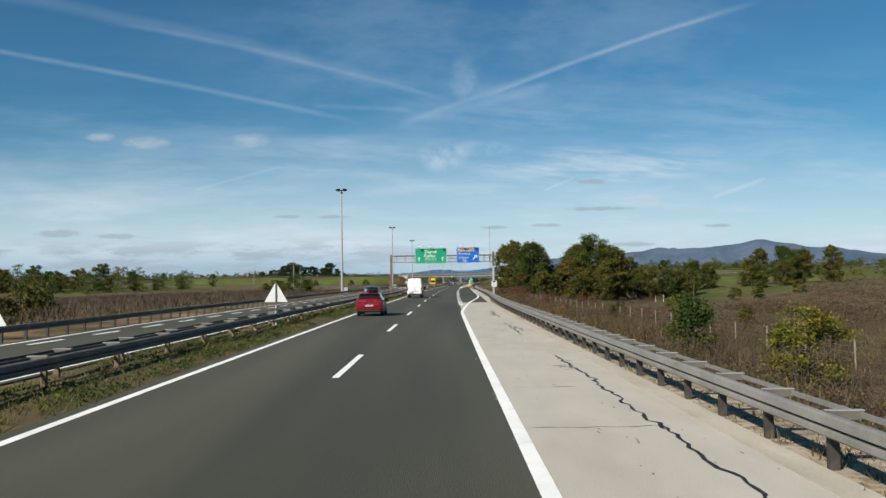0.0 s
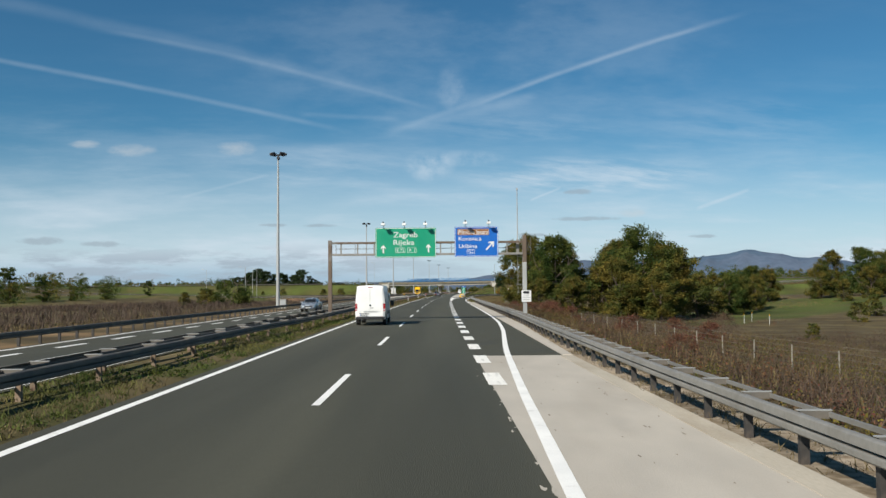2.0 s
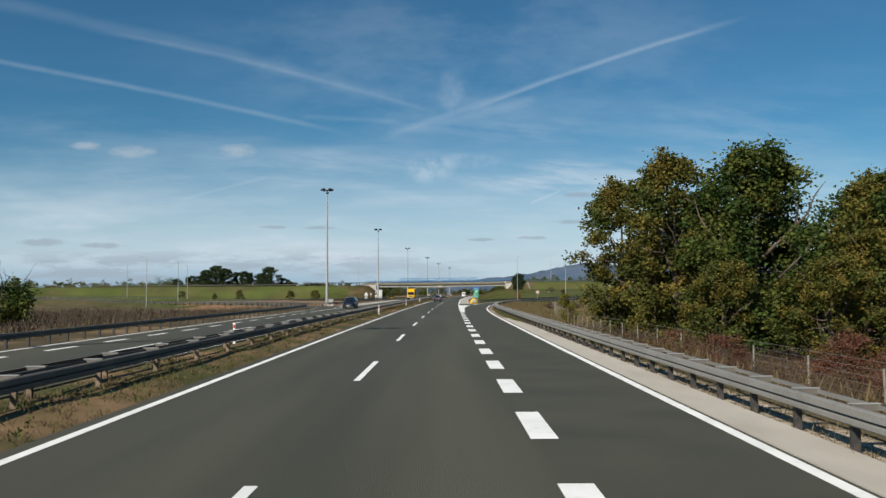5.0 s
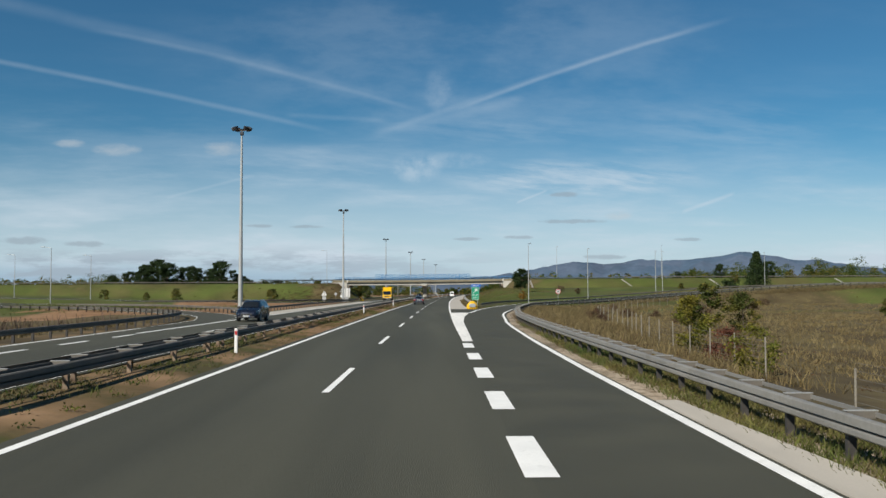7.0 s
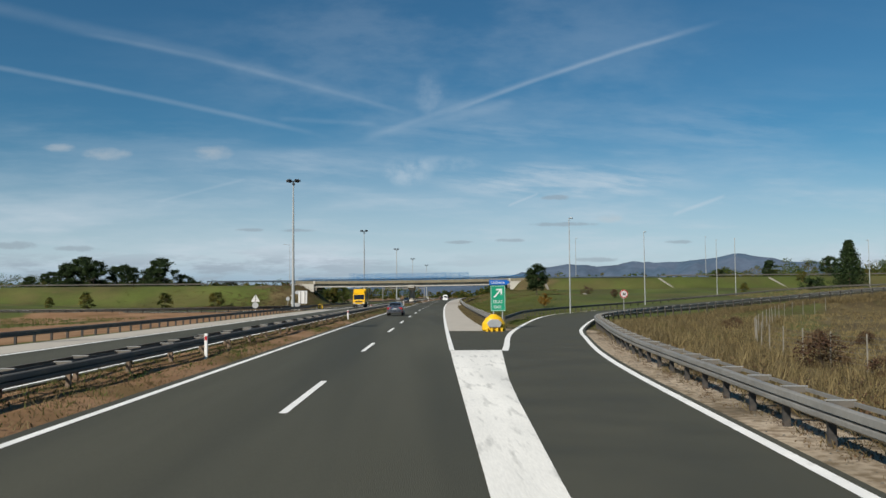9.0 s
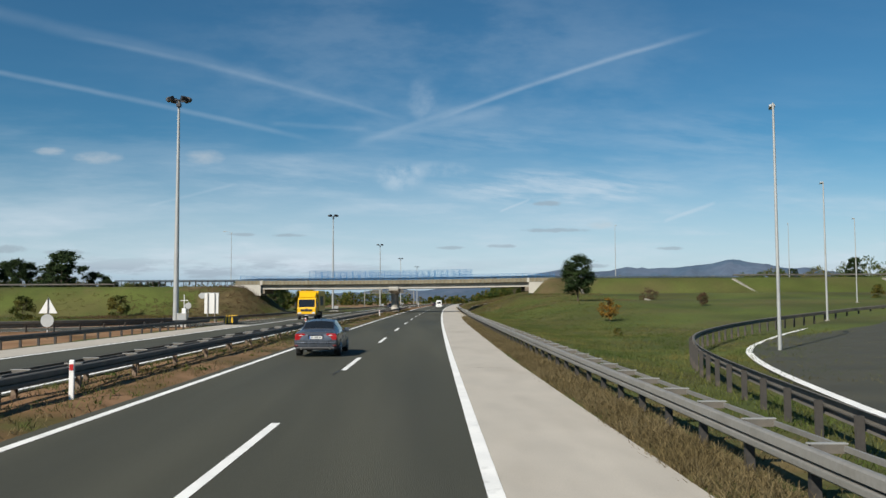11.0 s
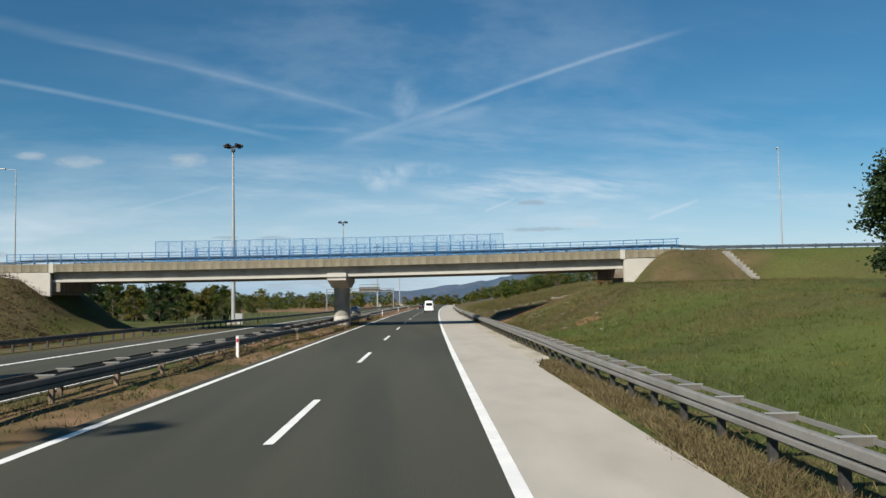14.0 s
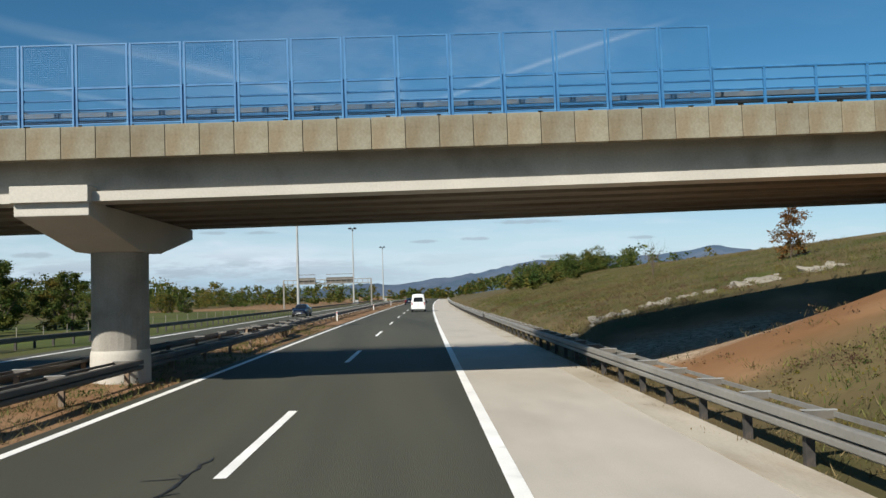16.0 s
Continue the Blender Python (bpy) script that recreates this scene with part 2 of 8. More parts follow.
M["concrete_edge"] = material("concrete_edge", (0.415, 0.372, 0.300), 0.92, vary=0.10, scale=1.2, fine=30, bump=0.35, second=(0.31, 0.262, 0.195), split=(0.50, 0.72), second_scale=0.9, spec=0.3, stretch=(1.0, 0.3, 1))
M["concrete"] = material("concrete", (0.3024, 0.2856, 0.252), 0.88, vary=0.14, scale=0.6, fine=22, bump=0.25, second=(0.2184, 0.2016, 0.1722), split=(0.5, 0.72), second_scale=0.9, spec=0.3)
M["concrete_fascia"] = material("concrete_fascia", (0.212, 0.198, 0.146), 0.9, vary=0.2, scale=0.5, fine=18, bump=0.25, second=(0.1596, 0.1302, 0.084), split=(0.44, 0.66), second_scale=1.4, objvary=0.12)
# Streaked concrete, darkened so the shade under the deck is in its colour.
M["concrete_shaded"] = material("concrete_shaded", (0.20, 0.17, 0.13), 0.92, vary=0.2, scale=0.5, fine=9, bump=0.3, second=(0.13, 0.10, 0.072), split=(0.46, 0.64), second_scale=0.8, stretch=(0.25, 2.0, 1))
M["concrete_pale"] = material("concrete_pale", (0.4368, 0.4116, 0.3612), 0.88, vary=0.10, scale=0.6, fine=22, bump=0.2)
M["marking"] = material("marking", (0.80, 0.79, 0.75), 0.7, vary=0.08, scale=1.2, fine=40, bump=0.2, second=(0.55, 0.54, 0.50), split=(0.60, 0.80), second_scale=3.0)
M["marking_worn"] = material("marking_worn", (0.78, 0.76, 0.70), 0.75, vary=0.10, scale=1.0, fine=35, bump=0.2, second=(0.47, 0.46, 0.42), split=(0.55, 0.72), second_scale=5.0, stretch=(1.0, 0.12, 1))
M["sealant"] = material("sealant", (0.012, 0.012, 0.013), 0.55, vary=0.3, scale=2, fine=30, bump=0.2)
M["soil"] = material("soil", (0.1428, 0.0966, 0.0588), 0.95, vary=0.28, scale=0.5, fine=14, bump=0.9, second=(0.0924, 0.084, 0.0378), split=(0.44, 0.6), second_scale=0.7, spec=0.15)
M["gravel"] = material("gravel", (0.252, 0.2184, 0.168), 0.95, vary=0.35, scale=1.0, fine=18, bump=1.0, second=(0.1344, 0.1008, 0.063), split=(0.46, 0.6), second_scale=0.8, spec=0.15)
M["galvanised"] = material("galvanised", (0.2268, 0.2184, 0.1974), 0.6, 0.15, vary=0.14, scale=0.8, fine=14, bump=0.12, second=(0.1764, 0.168, 0.147), split=(0.5, 0.72), second_scale=1.6)
M["galvanised_dull"] = material("galvanised_dull", (0.105, 0.0966, 0.084), 0.8, 0.0, vary=0.16, scale=0.8, fine=14, bump=0.12, second=(0.168, 0.1428, 0.1092), split=(0.5, 0.75), second_scale=1.2)
M["rust"] = material("rust", (0.126, 0.0924, 0.0672), 0.8, 0.15, vary=0.2, scale=0.9, fine=16, bump=0.3, second=(0.2016, 0.1932, 0.1764), split=(0.54, 0.68), second_scale=0.8)
M["galvanised_lit"] = material("galvanised_lit", (0.31, 0.31, 0.295), 0.55, 0.1, vary=0.12, scale=1.2, fine=16, bump=0.1, second=(0.20, 0.185, 0.165), split=(0.56, 0.72), second_scale=3.0)
M["post_dark"] = material("post_dark", (0.040, 0.036, 0.032), 0.8, 0.0, vary=0.25, scale=2.0, fine=16, bump=0.2, second=(0.085, 0.065, 0.050), split=(0.55, 0.72), second_scale=3.0)
M["post_tan"] = material("post_tan", (0.20, 0.145, 0.098), 0.85, 0.0, vary=0.2, scale=2.0, fine=16, bump=0.2, second=(0.10, 0.062, 0.040), split=(0.45, 0.62), second_scale=4.0, objvary=0.2)
M["rail_blue"] = material("rail_blue", (0.075, 0.105, 0.135), 0.6, 0.1, vary=0.15, scale=1.0, fine=14, bump=0.1, second=(0.12, 0.13, 0.13), split=(0.5, 0.7), second_scale=2.0)
M["pole"] = material("pole", (0.3528, 0.3612, 0.3528), 0.55, 0.25, vary=0.08, scale=0.5, fine=10, bump=0.05)
M["dark_metal"] = material("dark_metal", (0.035, 0.036, 0.04), 0.5, 0.3, vary=0.15, scale=2, fine=12, bump=0.05)
M["blue_paint"] = material("blue_paint", (0.03, 0.145, 0.32), 0.5, 0.0, vary=0.12, scale=1.5, fine=14, bump=0.05, second=(0.05, 0.18, 0.35), split=(0.5, 0.7), second_scale=3)
M["sign_green"] = material("sign_green", (0.004, 0.25, 0.135), 0.42, vary=0.05, scale=0.6, fine=6, bump=0.0)
M["sign_blue"] = material("sign_blue", (0.004, 0.105, 0.42), 0.42, vary=0.05, scale=0.6, fine=6, bump=0.0)
M["sign_brown"] = material("sign_brown", (0.22, 0.085, 0.02), 0.45, vary=0.05, scale=0.8, fine=6, bump=0.0)
M["sign_white"] = material("sign_white", (0.62, 0.62, 0.60), 0.45, vary=0.03, scale=1.0, fine=8, bump=0.0)
M["sign_grey"] = material("sign_grey", (0.36, 0.37, 0.37), 0.55, 0.3, vary=0.08, scale=1.0, fine=8, bump=0.0)
M["red_paint"] = material("red_paint", (0.42, 0.02, 0.02), 0.4, vary=0.06, scale=2, fine=10, bump=0.0)
M["yellow_plastic"] = material("yellow_plastic", (0.72, 0.42, 0.01), 0.45, vary=0.1, scale=2, fine=14, bump=0.05)
M["black_plastic"] = material("black_plastic", (0.018, 0.018, 0.02), 0.5, vary=0.1, scale=2, fine=20, bump=0.05)
M["white_plastic"] = material("white_plastic", (0.70, 0.70, 0.68), 0.5, vary=0.05, scale=2, fine=10, bump=0.0)
M["bark"] = material("bark", (0.10, 0.075, 0.055), 0.95, vary=0.3, scale=2.0, fine=18, bump=0.8, stretch=(1, 1, 0.3))
M["stone"] = material("stone", (0.235, 0.215, 0.175), 0.9, vary=0.2, scale=1.2, fine=10, bump=0.6)
M["gravel_chip"] = material("gravel_chip", (0.1512, 0.1344, 0.105), 0.95, vary=0.3, scale=1.5, fine=12, bump=0.4, island=0.35)
M["leaf_green"] = leaf_material("leaf_green", (0.036, 0.070, 0.011), (0.082, 0.088, 0.016))
M["leaf_dark"] = leaf_material("leaf_dark", (0.020, 0.040, 0.012), (0.035, 0.055, 0.016))
M["leaf_autumn"] = leaf_material("leaf_autumn", (0.060, 0.078, 0.013), (0.125, 0.095, 0.017))
M["leaf_yellow"] = leaf_material("leaf_yellow", (0.17, 0.15, 0.018), (0.075, 0.095, 0.015))
M["leaf_orange_dull"] = leaf_material("leaf_orange_dull", (0.17, 0.075, 0.018), (0.10, 0.07, 0.02))
M["leaf_orange"] = leaf_material("leaf_orange", (0.26, 0.125, 0.015), (0.15, 0.10, 0.02))
M["leaf_brown"] = leaf_material("leaf_brown", (0.0882, 0.04872, 0.02856), (0.1092, 0.0714, 0.0336))
M["leaf_heath"] = leaf_material("leaf_heath", (0.098, 0.055, 0.037), (0.078, 0.062, 0.030), 0.25)
M["twig"] = leaf_material("twig", (0.102, 0.069, 0.051), (0.068, 0.051, 0.037), 0.25)
M["leaf_rust"] = leaf_material("leaf_rust", (0.145, 0.062, 0.030), (0.105, 0.074, 0.032))
M["leaf_red"] = leaf_material("leaf_red", (0.150, 0.050, 0.030), (0.120, 0.070, 0.038))
M["blade_green"] = leaf_material("blade_green", (0.072, 0.104, 0.019), (0.122, 0.108, 0.034), 0.3)
M["gravel_speck"] = material("gravel_speck", (0.19, 0.16, 0.125), 0.95, vary=0.2, scale=2.0, fine=30, bump=0.2, spec=0.2)
M["blade_straw"] = leaf_material("blade_straw", (0.235, 0.185, 0.085), (0.155, 0.115, 0.050), 0.3)
M["blade_dry"] = leaf_material("blade_dry", (0.1806, 0.1386, 0.0672), (0.105, 0.0798, 0.03528), 0.3)


def ground_material():
    """Meadow, dry heath and bare soil in patches, at several scales; the plan sets which grows where."""
    m = material("meadow", (0.071, 0.088, 0.021), 0.95, vary=0.28, scale=0.09, fine=4.5, bump=1.0, second=(0.084, 0.076, 0.028), split=(0.44, 0.68), second_scale=0.07, spec=0.15)
    nodes, links = m.node_tree.nodes, m.node_tree.links
    b = nodes["Principled BSDF"]
    old = b.inputs["Base Color"].links[0].from_socket
    attr = nodes.new("ShaderNodeAttribute")
    attr.attribute_name = "growth"
    tex = nodes.new("ShaderNodeTexCoord")
    n = nodes.new("ShaderNodeTexNoise")
    n.inputs["Scale"].default_value, n.inputs["Detail"].default_value = 0.22, 7.0
    links.new(tex.outputs["Object"], n.inputs["Vector"])
    ramp = nodes.new("ShaderNodeValToRGB")
    links.new(n.outputs[0], ramp.inputs[0])
    ramp.color_ramp.elements[0].position, ramp.color_ramp.elements[0].color = 0.34, (0.062, 0.045, 0.023, 1)
    ramp.color_ramp.elements[1].position, ramp.color_ramp.elements[1].color = 0.68, (0.130, 0.102, 0.047, 1)
    soil = nodes.new("ShaderNodeValToRGB")
    links.new(n.outputs[0], soil.inputs[0])
    soil.color_ramp.elements[0].position, soil.color_ramp.elements[0].color = 0.35, (0.185, 0.097, 0.046, 1)
    soil.color_ramp.elements[1].position, soil.color_ramp.elements[1].color = 0.68, (0.29, 0.18, 0.10, 1)
    sep = nodes.new("ShaderNodeSeparateColor")
    links.new(attr.outputs["Color"], sep.inputs[0])
    grit = nodes.new("ShaderNodeTexNoise")
    grit.inputs["Scale"].default_value, grit.inputs["Detail"].default_value = 5.0, 8.0
    links.new(tex.outputs["Object"], grit.inputs["Vector"])
    gravel = nodes.new("ShaderNodeValToRGB")
    links.new(grit.outputs[0], gravel.inputs[0])
    gravel.color_ramp.elements[0].position, gravel.color_ramp.elements[0].color = 0.36, (0.20, 0.150, 0.098, 1)
    gravel.color_ramp.elements[1].position, gravel.color_ramp.elements[1].color = 0.60, (0.42, 0.345, 0.255, 1)
    for socket, ramp_out in ((sep.outputs[0], ramp.outputs[0]), (sep.outputs[1], soil.outputs[0]), (sep.outputs[2], gravel.outputs[0])):
        edge = nodes.new("ShaderNodeMath")
        edge.operation = "ADD"
        links.new(socket, edge.inputs[0])
        links.new(n.outputs[0], edge.inputs[1])
        rng = nodes.new("ShaderNodeMapRange")
        links.new(edge.outputs[0], rng.inputs[0])
        rng.inputs[1].default_value, rng.inputs[2].default_value = 0.85, 1.15
        mx = nodes.new("ShaderNodeMix")
        mx.data_type = "RGBA"
        links.new(rng.outputs[0], mx.inputs[0])
        links.new(old, mx.inputs[6])
        links.new(ramp_out, mx.inputs[7])
        old = mx.outputs[2]
    links.new(old, b.inputs["Base Color"])
    return m


M["meadow"] = ground_material()
# Bluish base colour stands in for the haze of distance.
M["hill_hazed"] = material("hill_hazed", (0.084, 0.112, 0.158), 1.0, vary=0.16, scale=0.004, fine=0.03, bump=0.0, second=(0.066, 0.100, 0.145), split=(0.45, 0.6), second_scale=0.006, spec=0.0)


# ---- mesh helpers ----
def mesh_object(name, verts, faces, mat, smooth=False):
    me = bpy.data.meshes.new(name)
    me.from_pydata([tuple(p) for p in verts], [], faces)
    if mat:
        me.materials.append(mat)
    if smooth:
        me.polygons.foreach_set("use_smooth", [True] * len(me.polygons))
    me.update()
    return new(name, me)


def part(name, bm, mat, parent, label=""):
    """Links a bmesh as one mesh object under a thing or a part."""
    me = bpy.data.meshes.new(name)
    bmesh.ops.recalc_face_normals(bm, faces=bm.faces)
    bm.to_mesh(me)
    bm.free()
    if mat:
        me.materials.append(mat)
    ob = new(name, me)
    ob.parent = parent
    if label:
        ob["label"] = label
    return ob


def thing(name, m, label, category, group=""):
    ob = new(name)
    ob.matrix_basis = m
    ob.empty_display_size = 0.2
    return tagged(ob, label, category, group)


def box(bm, x0, y0, z0, x1, y1, z1, bevel=0.0, m=None):
    geom = bmesh.ops.create_cube(bm, size=1.0)["verts"]
    bmesh.ops.transform(bm, matrix=Matrix.LocRotScale(((x0 + x1) / 2, (y0 + y1) / 2, (z0 + z1) / 2), None, (x1 - x0, y1 - y0, z1 - z0)), verts=geom)
    if bevel:
        edges = list({e for q in geom for e in q.link_edges})
        geom = bmesh.ops.bevel(bm, geom=edges, offset=bevel, segments=2, affect="EDGES", profile=0.5)["verts"]
    if m:
        bmesh.ops.transform(bm, matrix=m, verts=geom)
    return bm


def rod(bm, a, b, r0, r1=None, n=10):
    """A tapered round bar between two places."""
    a, b = Vector(a), Vector(b)
    m = Matrix.Translation((a + b) / 2) @ (b - a).to_track_quat("Z", "Y").to_matrix().to_4x4()
    bmesh.ops.create_cone(bm, cap_ends=True, segments=n, radius1=r0, radius2=r0 if r1 is None else r1, depth=(b - a).length, matrix=m)
    return bm


def boxed(*args, **kw):
    return box(bmesh.new(), *args, **kw)


def rodded(*args, **kw):
    return rod(bmesh.new(), *args, **kw)


def prism(outline, axis_from, axis_to, axis="x", bevel=0.0):
    """A flat outline of (a, b) drawn out along an axis."""
    bm = bmesh.new()

    def put(a, b, s):
        return {"x": (s, a, b), "y": (a, s, b), "z": (a, b, s)}[axis]

    low = [bm.verts.new(put(a, b, axis_from)) for a, b in outline]
    high = [bm.verts.new(put(a, b, axis_to)) for a, b in outline]
    bm.faces.new(low[::-1])
    bm.faces.new(high)
    for i in range(len(outline)):
        j = (i + 1) % len(outline)
        bm.faces.new((low[i], low[j], high[j], high[i]))
    if bevel:
        bmesh.ops.bevel(bm, geom=list(bm.edges), offset=bevel, segments=2, affect="EDGES", profile=0.5)
    return bm


def ease(a, lo, hi):
    a = min(max((a - lo) / (hi - lo), 0.0), 1.0)
    return a * a * (3 - 2 * a)


def along(pts, y):
    """Linear reading of x at y from a list of (x, y)."""
    if y <= pts[0][1]:
        return pts[0][0]
    for (xa, ya), (xb, yb) in zip(pts, pts[1:]):
        if y <= yb:
            return xa + (xb - xa) * (y - ya) / (yb - ya)
    return pts[-1][0]


def smooth_line(pts, step):
    """A smooth line through plan points (Catmull-Rom), as points about step apart."""
    out = []
    q = [Vector(p) for p in pts]
    q = [2 * q[0] - q[1]] + q + [2 * q[-1] - q[-2]]
    for a, b, c, d in zip(q, q[1:], q[2:], q[3:]):
        k = max(1, int((c - b).length / step))
        for i in range(k):
            s = i / k
            out.append(0.5 * (2 * b + (c - a) * s + (2 * a - 5 * b + 4 * c - d) * s * s + (3 * b - a - 3 * c + d) * s ** 3))
    out.append(q[-2])
    return out


def even(pts, step):
    """Points spaced evenly along a line, with the line's direction."""
    out, carry = [], 0.0
    for a, b in zip(pts, pts[1:]):
        d = (b - a).length
        s = carry
        while s < d:
            out.append((a + (b - a) * (s / d), (b - a).normalized()))
            s += step
        carry = s - d
    return out


def sheet(name, left, right, z, mat, thick=0.0):
    """A surface between two plan lines of equal length."""
    verts, faces = [], []
    for a, b in zip(left, right):
        verts += [wp(q[0], q[1], z(q[0]) if callable(z) else z) for q in (a, b)]
    n = len(left)
    for i in range(n - 1):
        faces.append((2 * i, 2 * i + 1, 2 * i + 3, 2 * i + 2))
    if thick:
        base = len(verts)
        verts += [p - Vector((0, 0, thick)) for p in verts]
        for i in range(n - 1):
            faces += [(2 * i, 2 * i + 2, base + 2 * i + 2, base + 2 * i), (2 * i + 1, base + 2 * i + 1, base + 2 * i + 3, 2 * i + 3)]
        faces += [(0, base, base + 1, 1), (2 * n - 2, 2 * n - 1, base + 2 * n - 1, base + 2 * n - 2)]
    return mesh_object(name, verts, faces, mat)


def strip(name, x0, x1, y0, y1, z, mat, thick=0.0, step=8.0):
    """A straight strip along the road; x0 and x1 are numbers or readings of y."""
    k = max(2, int((y1 - y0) / step) + 1)
    ys = [y0 + (y1 - y0) * i / (k - 1) for i in range(k)]

    def side(x):
        return [(along(x, y) if isinstance(x, list) else x, y) for y in ys]

    return sheet(name, side(x0), side(x1), z, mat, thick)

# ---- the plan: lines of the road ----
EDGE = [(3.72, 58), (3.95, 64), (4.37, 73.8), (5.02, 86.4), (6.05, 101), (6.38, 107.5), (6.68, 114.2), (6.93, 128), (7.02, 145), (7.02, 162), (6.97, 222), (7.08, 236), (7.36, 250), (7.58, 257), (7.80, 262), (8.2, 270), (9.1, 283.5)]
RAMP_L = [(5.70, 287.5), (7.95, 307.5), (14.3, 341.5), (21, 358), (33, 375), (50, 388), (75, 398), (112, 404), (150, 407), (176, 417), (186, 438), (187, 474.5)]
RAMP_R = [(7.0, 228.5), (7.58, 257), (8.95, 281), (10.55, 295), (13.0, 310.5), (19.6, 336.5), (28, 349), (42, 362), (60, 372), (85, 380), (115, 385), (150, 388), (184, 399), (202, 426), (204, 474.5)]
RAIL_R = [(7.15, -40), (7.15, 40), (7.2, 70), (7.65, 96), (8.0, 112), (8.2, 138), (8.18, 223), (8.30, 244), (8.75, 262), (9.6, 274), (10.7, 286.5), (12.8, 302), (16.1, 321.5), (22, 335), (31, 347), (45, 359), (62, 368), (88, 376), (115, 381), (150, 384), (187, 395), (206, 424), (208, 470)]
RAIL_R2 = [(183, 470), (182, 441), (172, 420), (150, 411), (112, 408), (75, 402), (49, 392), (31.5, 379), (19.2, 361), (12.6, 343), (8.2, 318)]


def ramp_z(x):
    """The exit ramp climbs to the road across."""
    return 3.4 * ease(x, 14, 95) + 3.0 * ease(x, 120, 182)


RAMP_MID = [((a[0] + b[0]) / 2, (a[1] + b[1]) / 2) for a, b in zip(RAMP_L[2:], RAMP_R[5:])]
SLIP_IN = [(-16.8, 250), (-17.5, 264), (-19.5, 272.5), (-22.3, 280), (-28, 289.5), (-36, 299), (-46, 307), (-70, 318), (-112, 328), (-165, 342), (-214, 376), (-230, 425), (-231, 474.5)]
SLIP_OUT = [(-14.6, 262), (-15.4, 270), (-17.0, 277.8), (-20.3, 286), (-24.4, 293.5), (-32.0, 305), (-40, 315), (-53, 323), (-75, 331), (-114, 339), (-160, 351), (-205, 383), (-220, 427), (-221, 474.5)]
OFF_IN = [(-14.9, 420), (-16.2, 404), (-19.5, 391), (-26, 380.5), (-36, 373.5), (-50, 369), (-75, 366), (-114, 364), (-152, 370), (-178, 392), (-186, 428), (-187, 474.5)]
OFF_OUT = [(-18.2, 424), (-19.4, 410), (-22.5, 398), (-29, 388), (-38, 381), (-52, 376), (-76, 373), (-114, 371), (-149, 377), (-170, 396), (-177, 430), (-178, 474.5)]
SLIP_MIDS = [[((a[0] + b[0]) / 2, (a[1] + b[1]) / 2) for a, b in zip(p[1:], q[1:])] for p, q in ((SLIP_IN, SLIP_OUT), (OFF_IN, OFF_OUT))]
BRIDGE_Y, BRIDGE_W = 474.2, 9.4


def slip_z(x):
    """The slip roads over the motorway climb away from it."""
    return 1.6 * ease(-x, 26, 110) + 3.6 * ease(-x, 120, 176)


